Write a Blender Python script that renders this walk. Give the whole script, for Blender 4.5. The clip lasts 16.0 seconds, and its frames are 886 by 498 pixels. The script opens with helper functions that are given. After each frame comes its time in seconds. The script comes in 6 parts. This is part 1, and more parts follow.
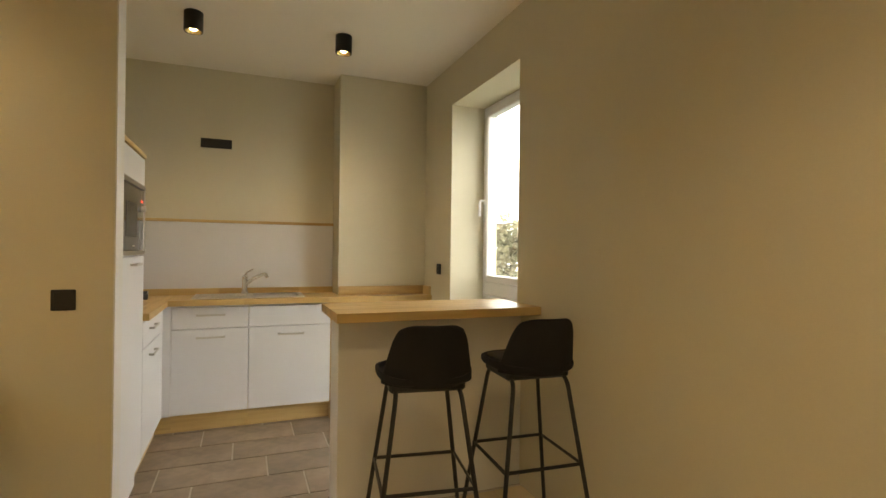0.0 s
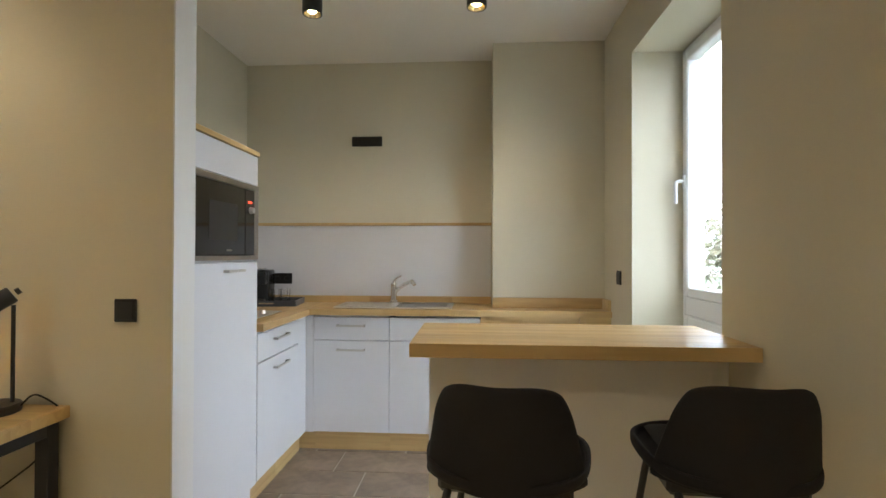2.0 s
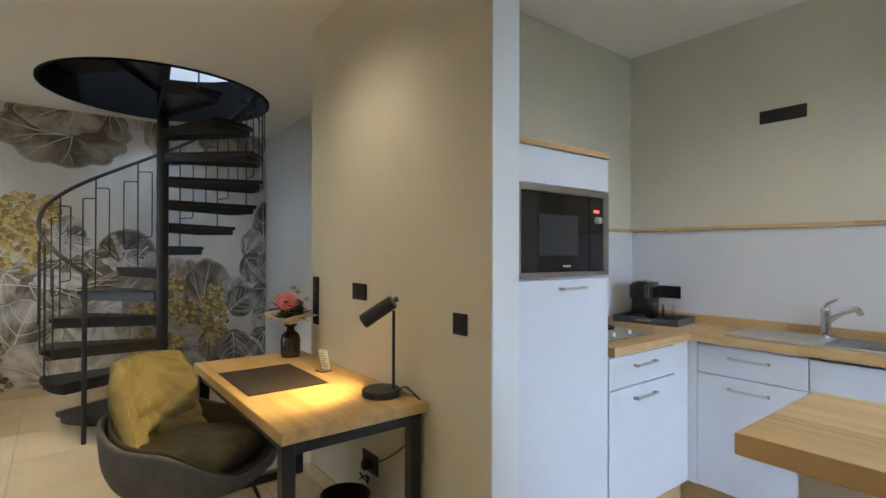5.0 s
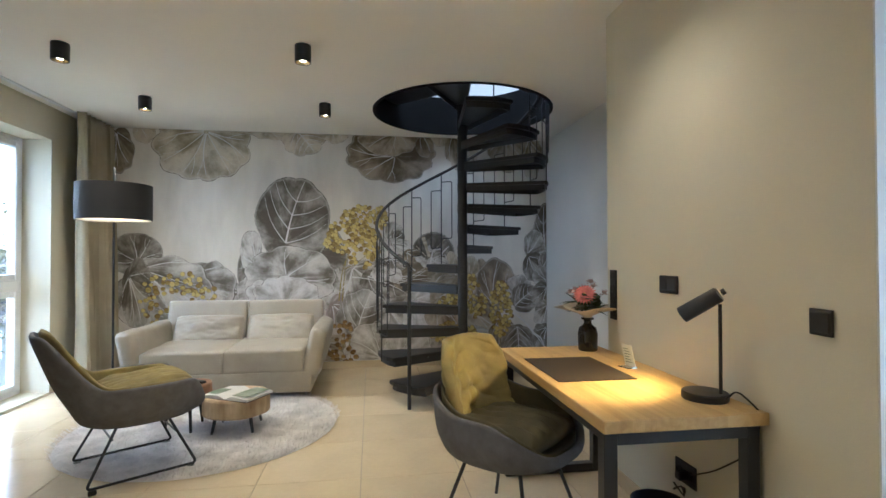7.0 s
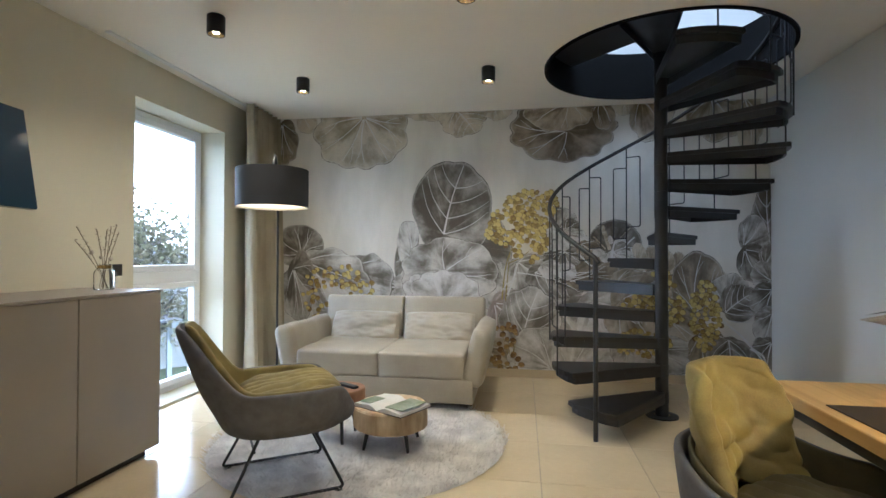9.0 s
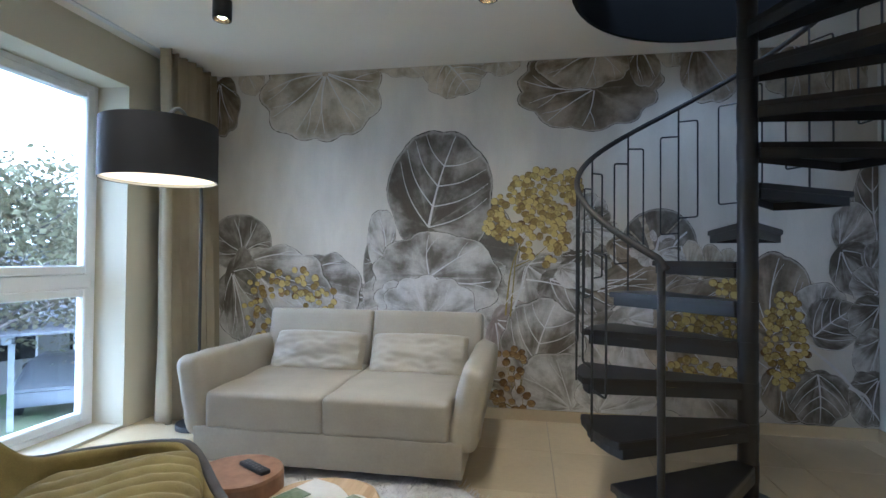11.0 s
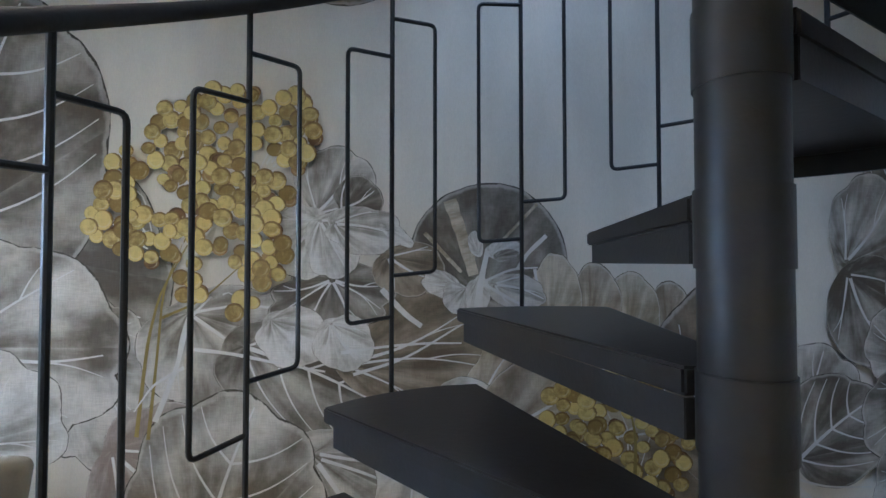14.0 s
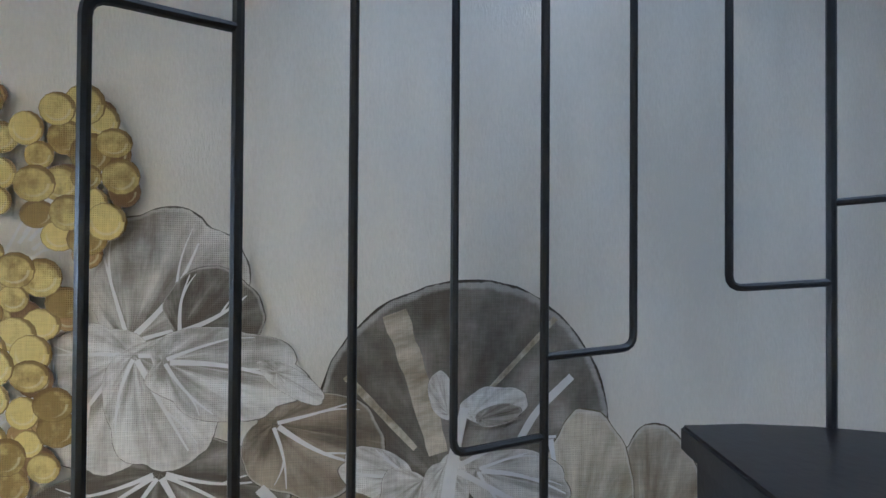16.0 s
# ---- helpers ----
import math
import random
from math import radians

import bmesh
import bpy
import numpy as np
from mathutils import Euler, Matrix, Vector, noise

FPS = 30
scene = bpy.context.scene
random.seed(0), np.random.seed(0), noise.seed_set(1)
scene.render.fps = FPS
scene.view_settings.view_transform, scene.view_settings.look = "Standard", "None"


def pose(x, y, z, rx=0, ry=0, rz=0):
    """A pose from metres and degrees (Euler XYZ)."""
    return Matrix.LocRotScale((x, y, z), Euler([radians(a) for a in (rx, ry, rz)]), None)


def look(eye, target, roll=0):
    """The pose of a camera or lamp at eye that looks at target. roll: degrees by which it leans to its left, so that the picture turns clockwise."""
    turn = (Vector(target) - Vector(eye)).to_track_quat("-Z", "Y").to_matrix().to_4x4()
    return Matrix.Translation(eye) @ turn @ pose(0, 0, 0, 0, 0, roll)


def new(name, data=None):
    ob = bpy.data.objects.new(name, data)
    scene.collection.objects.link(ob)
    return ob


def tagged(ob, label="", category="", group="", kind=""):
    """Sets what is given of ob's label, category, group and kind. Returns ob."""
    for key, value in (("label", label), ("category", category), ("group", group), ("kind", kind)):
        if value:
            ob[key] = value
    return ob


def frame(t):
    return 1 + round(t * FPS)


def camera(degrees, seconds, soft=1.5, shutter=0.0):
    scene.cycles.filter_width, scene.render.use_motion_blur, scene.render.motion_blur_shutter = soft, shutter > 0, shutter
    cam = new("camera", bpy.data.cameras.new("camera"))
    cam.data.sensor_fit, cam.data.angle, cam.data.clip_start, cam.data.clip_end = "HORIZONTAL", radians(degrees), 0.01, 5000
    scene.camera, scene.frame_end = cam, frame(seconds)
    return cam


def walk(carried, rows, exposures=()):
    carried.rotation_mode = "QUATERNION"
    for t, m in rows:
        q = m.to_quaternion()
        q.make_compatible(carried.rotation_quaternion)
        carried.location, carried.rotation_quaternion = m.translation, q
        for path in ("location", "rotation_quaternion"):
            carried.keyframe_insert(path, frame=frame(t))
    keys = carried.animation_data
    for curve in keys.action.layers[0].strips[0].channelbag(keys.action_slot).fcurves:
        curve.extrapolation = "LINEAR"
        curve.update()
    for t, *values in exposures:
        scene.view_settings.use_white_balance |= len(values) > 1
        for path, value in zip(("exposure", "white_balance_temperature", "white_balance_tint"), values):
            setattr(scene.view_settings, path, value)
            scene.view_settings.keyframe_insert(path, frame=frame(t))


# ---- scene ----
cam = camera(83.3, 16.0)
PATH = [
    (0.0, (0.050, -0.260, 1.326), (0.792, 1.597, 1.332), 0.71),
    (0.5, (0.197, -0.072, 1.306), (0.635, 1.879, 1.311), 0.58),
    (1.0, (0.340, 0.171, 1.316), (0.559, 2.159, 1.329), 0.27),
    (1.5, (0.468, 0.320, 1.309), (0.555, 2.318, 1.328), 0.26),
    (2.0, (0.653, 0.437, 1.316), (0.525, 2.433, 1.336), 0.15),
    (2.5, (0.791, 0.548, 1.346), (0.381, 2.506, 1.363), 0.27),
    (3.0, (0.872, 0.703, 1.364), (0.256, 2.606, 1.382), 0.25),
    (3.5, (0.891, 0.804, 1.386), (0.023, 2.606, 1.403), 0.29),
    (4.0, (0.893, 0.884, 1.406), (-0.223, 2.544, 1.417), 0.27),
    (4.5, (0.888, 0.938, 1.391), (-0.497, 2.381, 1.401), 0.18),
    (4.7, (0.881, 0.941, 1.392), (-0.588, 2.299, 1.401), 0.17),
    (6.8, (0.804, 0.816, 1.327), (-1.159, 1.197, 1.359), -0.03),
    (7.0, (0.768, 0.777, 1.317), (-1.211, 1.064, 1.347), -0.11),
    (7.5, (0.626, 0.737, 1.306), (-1.374, 0.771, 1.337), -0.09),
    (8.0, (0.455, 0.692, 1.293), (-1.538, 0.523, 1.324), -0.04),
    (8.5, (0.260, 0.651, 1.255), (-1.723, 0.391, 1.283), -0.04),
    (8.7, (0.141, 0.641, 1.246), (-1.838, 0.351, 1.273), -0.04),
    (10.8, (-1.218, 0.529, 1.237), (-3.184, 0.162, 1.270), 0.46),
    (11.0, (-1.361, 0.548, 1.238), (-3.334, 0.225, 1.272), 0.49),
    (11.5, (-1.750, 0.640, 1.241), (-3.739, 0.430, 1.273), 0.51),
    (12.0, (-2.111, 0.761, 1.252), (-4.111, 0.765, 1.292), 0.56),
    (12.5, (-2.482, 0.997, 1.266), (-4.479, 1.093, 1.311), 0.51),
    (13.0, (-2.882, 1.181, 1.267), (-4.880, 1.252, 1.320), -0.07),
    (13.5, (-3.272, 1.286, 1.347), (-5.270, 1.348, 1.406), -0.04),
    (14.0, (-3.614, 1.339, 1.351), (-5.613, 1.389, 1.406), -0.01),
    (14.5, (-3.878, 1.377, 1.385), (-5.877, 1.408, 1.441), -0.03),
    (15.0, (-4.101, 1.376, 1.454), (-6.100, 1.421, 1.507), 0.20),
    (15.5, (-4.254, 1.362, 1.583), (-6.251, 1.455, 1.637), 0.09),
    (15.62, (-4.284, 1.368, 1.632), (-6.279, 1.491, 1.684), 0.15),
    (16.0, (-4.375, 1.392, 1.658), (-6.363, 1.607, 1.679), 0.37),
]
walk(cam, [(t, look(e, g, r)) for t, e, g, r in PATH], [(0.0, 1.0, 7800, 10), (0.5, 1.04, 7050, 10), (1.5, 1.14, 6100, 10), (2.5, 1.13, 5650, 10), (3.5, 1.12, 5550, 10), (4.5, 1.17, 5250, 10), (7.0, 1.42, 4800, 10), (8.5, 1.36, 4820, 10), (11.5, 1.06, 4450, 10), (13.5, 1.27, 4500, 10), (14.5, 1.5, 4530, 10), (16.0, 1.7, 4760, 10)])

# ---------- world, sun and exposure ----------
world = bpy.data.worlds.new("world")
scene.world = world
world.use_nodes = True
wn = world.node_tree.nodes
sky = wn.new("ShaderNodeTexSky")
sky.sky_type = "NISHITA"
sky.sun_disc = False
sky.sun_elevation = radians(45)
sky.sun_rotation = radians(-18)
sky.air_density = 1.5
sky.dust_density = 8.0
wn["Background"].inputs["Strength"].default_value = 0.15
world.node_tree.links.new(sky.outputs[0], wn["Background"].inputs["Color"])

sun = bpy.data.lights.new("sun", "SUN")
sun.energy, sun.angle, sun.color = 2.5, radians(15), (1.0, 0.96, 0.9)
new("sun", sun).matrix_basis = look((0, 0, 10), (0.2, -0.6, 9.2))


def window_light(name, m, w, h, watts, col):
    """Sky light entering through an opening."""
    d = bpy.data.lights.new(name, "AREA")
    d.shape, d.size, d.size_y, d.energy, d.color = "RECTANGLE", w, h, watts, col
    ob = new(name, d)
    ob.matrix_basis = m
    return ob


window_light("sky_light_upstairs", pose(-3.4, 1.4, 5.4, 0, 0, 0), 1.6, 1.6, 33, (0.92, 0.96, 1.0))

CEIL = 2.77      # ceiling height
MUR = -5.25      # mural wall, x
WIN = -2.28      # window wall of the living room, y
DESKW = 2.2      # wall behind the desk, y
KB = 4.18        # kitchen back wall, y
KL = -1.11       # kitchen side wall, x
KR = 1.53        # right-hand wall, x
REC = 2.965      # wall behind the stairs, y
DEND = -2.08     # far end of the desk wall, x
CEND = -0.452     # kitchen end of the desk wall, x
SX, SY, SR = -4.165, 1.69, 0.861   # stair axis and radius


# ---------- materials ----------
def mat_new(name):
    m = bpy.data.materials.new(name)
    m.use_nodes = True
    nt = m.node_tree
    return m, nt, nt.nodes["Principled BSDF"]


def surface(name, col, rough=0.6, metal=0.0, var=0.08, scale=6.0, bump=0.05, bscale=60.0, stretch=(1, 1, 1), spec=0.5, col2=None, rand=0.0, coat=0.0):
    """Paint, metal, cloth: a base colour varied at two scales, with fine relief."""
    m, nt, b = mat_new(name)
    L = nt.links.new
    tc = nt.nodes.new("ShaderNodeTexCoord")
    mp = nt.nodes.new("ShaderNodeMapping")
    mp.inputs["Scale"].default_value = stretch
    L(tc.outputs["Object"], mp.inputs["Vector"])
    n1 = nt.nodes.new("ShaderNodeTexNoise")
    n1.inputs["Scale"].default_value = scale
    n1.inputs["Detail"].default_value = 6
    L(mp.outputs[0], n1.inputs["Vector"])
    n2 = nt.nodes.new("ShaderNodeTexNoise")
    n2.inputs["Scale"].default_value = bscale
    n2.inputs["Detail"].default_value = 4
    L(mp.outputs[0], n2.inputs["Vector"])
    mx = nt.nodes.new("ShaderNodeMix")
    mx.data_type = "RGBA"
    c2 = col2 or tuple(max(0, c * (1 - var * 2)) for c in col)
    mx.inputs[6].default_value = (*c2, 1)
    mx.inputs[7].default_value = (*col, 1)
    add = nt.nodes.new("ShaderNodeMath")
    add.operation = "ADD"
    mul = nt.nodes.new("ShaderNodeMath")
    mul.operation = "MULTIPLY"
    mul.inputs[1].default_value = 0.35
    L(n2.outputs["Fac"], mul.inputs[0])
    L(n1.outputs["Fac"], add.inputs[0])
    L(mul.outputs[0], add.inputs[1])
    rmp = nt.nodes.new("ShaderNodeMapRange")
    rmp.inputs[1].default_value = 0.45
    rmp.inputs[2].default_value = 0.9
    L(add.outputs[0], rmp.inputs[0])
    L(rmp.outputs[0], mx.inputs[0])
    out = mx.outputs[2]
    if rand:
        oi = nt.nodes.new("ShaderNodeObjectInfo")
        hs = nt.nodes.new("ShaderNodeHueSaturation")
        mr = nt.nodes.new("ShaderNodeMapRange")
        mr.inputs[3].default_value = 1 - rand
        mr.inputs[4].default_value = 1 + rand
        L(oi.outputs["Random"], mr.inputs[0])
        L(mr.outputs[0], hs.inputs["Value"])
        L(out, hs.inputs["Color"])
        out = hs.outputs[0]
    L(out, b.inputs["Base Color"])
    b.inputs["Roughness"].default_value = rough
    b.inputs["Metallic"].default_value = metal
    b.inputs["Specular IOR Level"].default_value = spec
    b.inputs["Coat Weight"].default_value = coat
    if bump:
        bp = nt.nodes.new("ShaderNodeBump")
        bp.inputs["Strength"].default_value = bump
        bp.inputs["Distance"].default_value = 0.004
        L(n2.outputs["Fac"], bp.inputs["Height"])
        L(bp.outputs[0], b.inputs["Normal"])
    return m


def oak(name, axis, light=(0.57, 0.40, 0.175), dark=(0.39, 0.25, 0.095)):
    """Oiled oak with staves; axis: the way of the grain."""
    m, nt, b = mat_new(name)
    L = nt.links.new
    tc = nt.nodes.new("ShaderNodeTexCoord")
    mp = nt.nodes.new("ShaderNodeMapping")
    sc = [14.0, 14.0, 14.0]
    sc[axis] = 0.9
    mp.inputs["Scale"].default_value = sc
    L(tc.outputs["Object"], mp.inputs["Vector"])
    n = nt.nodes.new("ShaderNodeTexNoise")
    n.inputs["Scale"].default_value = 2.2
    n.inputs["Detail"].default_value = 9
    n.inputs["Distortion"].default_value = 0.6
    L(mp.outputs[0], n.inputs["Vector"])
    # staves: random tone by strip
    sx = nt.nodes.new("ShaderNodeSeparateXYZ")
    L(tc.outputs["Object"], sx.inputs[0])
    across = 1 if axis == 0 else 0
    fl = nt.nodes.new("ShaderNodeMath")
    fl.operation = "SNAP"
    fl.inputs[1].default_value = 0.045
    L(sx.outputs[across], fl.inputs[0])
    al = nt.nodes.new("ShaderNodeMath")
    al.operation = "SNAP"
    al.inputs[1].default_value = 0.62
    wob = nt.nodes.new("ShaderNodeMath")
    wob.operation = "MULTIPLY_ADD"
    wob.inputs[1].default_value = 7.3
    L(fl.outputs[0], wob.inputs[0])
    L(sx.outputs[axis], wob.inputs[2])
    L(wob.outputs[0], al.inputs[0])
    cb = nt.nodes.new("ShaderNodeCombineXYZ")
    L(fl.outputs[0], cb.inputs[0])
    L(al.outputs[0], cb.inputs[1])
    wnz = nt.nodes.new("ShaderNodeTexWhiteNoise")
    wnz.noise_dimensions = "2D"
    L(cb.outputs[0], wnz.inputs["Vector"])
    a = nt.nodes.new("ShaderNodeMath")
    a.operation = "MULTIPLY_ADD"
    a.inputs[1].default_value = 0.35
    L(wnz.outputs["Value"], a.inputs[0])
    L(n.outputs["Fac"], a.inputs[2])
    cr = nt.nodes.new("ShaderNodeValToRGB")
    cr.color_ramp.elements[0].position = 0.38
    cr.color_ramp.elements[0].color = (*dark, 1)
    cr.color_ramp.elements[1].position = 0.82
    cr.color_ramp.elements[1].color = (*light, 1)
    L(a.outputs[0], cr.inputs[0])
    L(cr.outputs[0], b.inputs["Base Color"])
    b.inputs["Roughness"].default_value = 0.42
    bp = nt.nodes.new("ShaderNodeBump")
    bp.inputs["Strength"].default_value = 0.12
    bp.inputs["Distance"].default_value = 0.003
    L(n.outputs["Fac"], bp.inputs["Height"])
    L(bp.outputs[0], b.inputs["Normal"])
    return m


def glowing(name, col, strength):
    m, nt, b = mat_new(name)
    b.inputs["Base Color"].default_value = (*col, 1)
    b.inputs["Emission Color"].default_value = (*col, 1)
    b.inputs["Emission Strength"].default_value = strength
    return m


def glass(name, col=(1, 1, 1), rough=0.0):
    m, nt, b = mat_new(name)
    b.inputs["Base Color"].default_value = (*col, 1)
    b.inputs["Transmission Weight"].default_value = 1
    b.inputs["Roughness"].default_value = rough
    b.inputs["IOR"].default_value = 1.45
    return m


M_WALL = surface("beige_wall_paint", (0.63, 0.595, 0.465), 0.85, var=0.03, scale=1.5, bump=0.12, bscale=140)
M_WALLW = surface("white_wall_paint", (0.72, 0.72, 0.70), 0.85, var=0.03, scale=1.5, bump=0.12, bscale=140)
M_CEIL = surface("ceiling_paint", (0.86, 0.835, 0.775), 0.9, var=0.02, scale=1.0, bump=0.06, bscale=160)
M_TILE = surface("cream_floor_tile", (0.66, 0.555, 0.365), 0.16, var=0.06, scale=3.0, bump=0.01, bscale=30, rand=0.04)
M_GROUT = surface("tile_grout", (0.42, 0.37, 0.29), 0.9, var=0.1, scale=20)
M_SLATE = surface("slate_tile", (0.29, 0.225, 0.165), 0.45, var=0.22, scale=5.0, bump=0.35, bscale=22, col2=(0.15, 0.12, 0.095), rand=0.18)
M_SGROUT = surface("slate_grout", (0.50, 0.46, 0.39), 0.9, var=0.1, scale=20)
M_LACQ = surface("white_lacquer", (0.64, 0.65, 0.675), 0.32, var=0.015, scale=2, bump=0.01)
M_PVC = surface("white_pvc", (0.80, 0.82, 0.84), 0.35, var=0.02, scale=3, bump=0.0)
M_OAKX = oak("oak_along_x", 0)
M_OAKY = oak("oak_along_y", 1)
M_OAKDESK = oak("oak_desk", 0, (0.52, 0.35, 0.13), (0.38, 0.24, 0.08))
M_BLACK = surface("black_plastic", (0.012, 0.012, 0.013), 0.55, var=0.1, scale=20, bump=0.05, bscale=200)
M_BLKMETAL = surface("black_powder_coat", (0.020, 0.022, 0.026), 0.38, var=0.15, scale=15, bump=0.08, bscale=300)
M_STAIR = surface("black_stair_paint", (0.024, 0.025, 0.03), 0.42, var=0.2, scale=9, bump=0.12, bscale=120)
M_RAIL = surface("worn_black_handrail_paint", (0.030, 0.027, 0.025), 0.62, var=0.3, scale=7, bump=0.15, bscale=140)
M_TREAD = surface("black_stained_tread", (0.020, 0.019, 0.021), 0.36, var=0.25, scale=5, bump=0.1, bscale=60)
M_STEEL = surface("brushed_steel", (0.66, 0.66, 0.65), 0.42, 1.0, var=0.05, scale=10, bump=0.03, bscale=90, stretch=(1, 12, 12))
M_TAUPE = surface("brushed_bronze_steel", (0.34, 0.31, 0.27), 0.38, 1.0, var=0.05, scale=10, bump=0.03, bscale=90)
M_CHROME = surface("chrome", (0.80, 0.80, 0.80), 0.08, 1.0, var=0.02, bump=0.0)
M_SATIN = surface("satin_nickel", (0.55, 0.53, 0.49), 0.35, 1.0, var=0.04, bump=0.02)
M_GLASS = glass("window_glass")
M_OVENGL = surface("black_oven_glass", (0.008, 0.008, 0.009), 0.06, var=0.05, bump=0.0)
M_SBOARD = surface("taupe_lacquer", (0.30, 0.265, 0.225), 0.38, var=0.05, scale=3, bump=0.03, bscale=300)
M_BULB = glowing("lamp_filament", (1.0, 0.72, 0.36), 14.0)
M_REFL = surface("brass_toned_reflector", (0.85, 0.70, 0.42), 0.22, 1.0, var=0.04, bump=0.0)


# ---------- mesh helpers ----------
def part(name, bm, material, parent=None, label="", smooth=False):
    me = bpy.data.meshes.new(name)
    bmesh.ops.recalc_face_normals(bm, faces=bm.faces)
    bm.to_mesh(me)
    bm.free()
    me.materials.append(material)
    if smooth:
        me.polygons.foreach_set("use_smooth", [True] * len(me.polygons))
        me.set_sharp_from_angle(angle=radians(40))
    ob = new(name, me)
    if parent:
        ob.parent = parent
    if label:
        ob["label"] = label
    return ob


def thing(name, label, category, m=None, group=""):
    """An empty at the base of a thing."""
    ob = new(name)
    ob.empty_display_size = 0.1
    if m is not None:
        ob.matrix_basis = m
    return tagged(ob, label, category, group)


def box(x0, x1, y0, y1, z0, z1, bevel=0.0, bm=None, seg=1):
    own = bm is None
    bm = bm or bmesh.new()
    r = bmesh.ops.create_cube(bm, size=1, matrix=Matrix.LocRotScale(((x0 + x1) / 2, (y0 + y1) / 2, (z0 + z1) / 2), None, (abs(x1 - x0), abs(y1 - y0), abs(z1 - z0))))
    if bevel:
        es = list({e for v in r["verts"] for e in v.link_edges})
        bmesh.ops.bevel(bm, geom=es, offset=bevel, segments=seg, affect="EDGES", profile=0.5)
    return bm


def boxes(*specs, bevel=0.0):
    bm = bmesh.new()
    for s in specs:
        box(*s, bevel=bevel, bm=bm)
    return bm


def cyl(bm, x, y, z0, z1, r, r2=None, n=24):
    bmesh.ops.create_cone(bm, cap_ends=True, segments=n, radius1=r, radius2=r if r2 is None else r2, depth=z1 - z0, matrix=Matrix.Translation((x, y, (z0 + z1) / 2)))
    return bm


def lathe(bm, profile, x=0, y=0, n=32, closed=False):
    """Turns a profile of (radius, z) about the upright axis at x, y."""
    rings = []
    for r, z in profile:
        rings.append([bm.verts.new((x + r * math.cos(2 * math.pi * k / n), y + r * math.sin(2 * math.pi * k / n), z)) for k in range(n)])
    for a, b in zip(rings, rings[1:]):
        for k in range(n):
            bm.faces.new((a[k], a[(k + 1) % n], b[(k + 1) % n], b[k]))
    if closed:
        bm.faces.new(rings[0][::-1])
        bm.faces.new(rings[-1])
    return bm


def tube(bm, pts, r, n=8, caps=True):
    """A round bar through the points."""
    pts = [Vector(p) for p in pts]
    rings = []
    up = None
    for i, p in enumerate(pts):
        d = (pts[min(i + 1, len(pts) - 1)] - pts[max(i - 1, 0)]).normalized()
        if up is None:
            up = d.orthogonal().normalized()
        up = (up - d * up.dot(d)).normalized()
        side = d.cross(up)
        rr = r[i] if isinstance(r, (list, tuple)) else r
        rings.append([bm.verts.new(p + (up * math.cos(2 * math.pi * k / n) + side * math.sin(2 * math.pi * k / n)) * rr) for k in range(n)])
    for a, b in zip(rings, rings[1:]):
        for k in range(n):
            bm.faces.new((a[k], a[(k + 1) % n], b[(k + 1) % n], b[k]))
    if caps:
        bm.faces.new(rings[0][::-1])
        bm.faces.new(rings[-1])
    return bm


def soft(pts, r=0.03, n=4):
    """Rounds the corners of a polyline."""
    pts = [Vector(p) for p in pts]
    out = [pts[0]]
    for a, b, c in zip(pts, pts[1:], pts[2:]):
        u, v = (a - b), (c - b)
        k = min(r, u.length * 0.45, v.length * 0.45)
        p, q = b + u.normalized() * k, b + v.normalized() * k
        for i in range(n + 1):
            s = i / n
            out.append(p * (1 - s) ** 2 + b * 2 * s * (1 - s) + q * s * s)
    out.append(pts[-1])
    return out


def structure(name, bm, material, label, category="wall"):
    return tagged(part(name, bm, material), label, category, kind="structure")


# ---------- the large structure ----------
T = 0.3
# mural wall, window wall with a tall opening, walls round the stairs
structure("wall_west", boxes((MUR - T, MUR, WIN - T, REC + T, 0, CEIL)), M_WALLW, "plain white wall behind the leaf mural")
WX0, WX1, WZ0, WZ1 = -4.53, -3.385, 0.02, 2.455
TS = 0.38
structure("wall_south", boxes((MUR, WX0, WIN - TS, WIN, 0, CEIL), (WX1, KR + T, WIN - TS, WIN, 0, CEIL), (WX0, WX1, WIN - TS, WIN, WZ1, CEIL), (WX0, WX1, WIN - TS, WIN, -0.1, WZ0)), M_WALL, "beige painted wall with a tall window opening")
structure("wall_stairs", boxes((MUR, DEND, REC, REC + T, 0, CEIL)), M_WALLW, "pale grey painted wall beside the spiral stairs")
structure("wall_end", boxes((CEND - 0.006, CEND, DESKW + 0.001, DESKW + 0.139, 0, CEIL)), M_WALLW, "white painted end of the desk wall")
structure("wall_desk", boxes((DEND, CEND - 0.006, DESKW, DESKW + 0.14, 0, CEIL), (DEND, DEND + 0.14, DESKW + 0.14, REC + T, 0, CEIL)), M_WALL, "beige painted wall behind the desk")
structure("wall_kitchen_side", boxes((KL - T, KL, DESKW + 0.14, KB + T, 0, CEIL)), M_WALL, "beige painted kitchen side wall")
structure("wall_kitchen_back", boxes((KL, KR, KB, KB + T, 0, CEIL), (0.775, KR, 3.873, KB, 0, CEIL)), M_WALL, "beige painted kitchen wall with a pier")
KY0, KY1, KZ1 = 2.27, 3.285, 2.45
TE = 0.40
structure("wall_east", boxes((KR, KR + TE, WIN, KY0, 0, CEIL), (KR, KR + TE, KY1, KB + T, 0, CEIL), (KR, KR + TE, KY0, KY1, KZ1, CEIL), (KR, KR + TE, KY0, KY1, -0.1, 0.02)), M_WALL, "beige painted wall with a tall kitchen window")

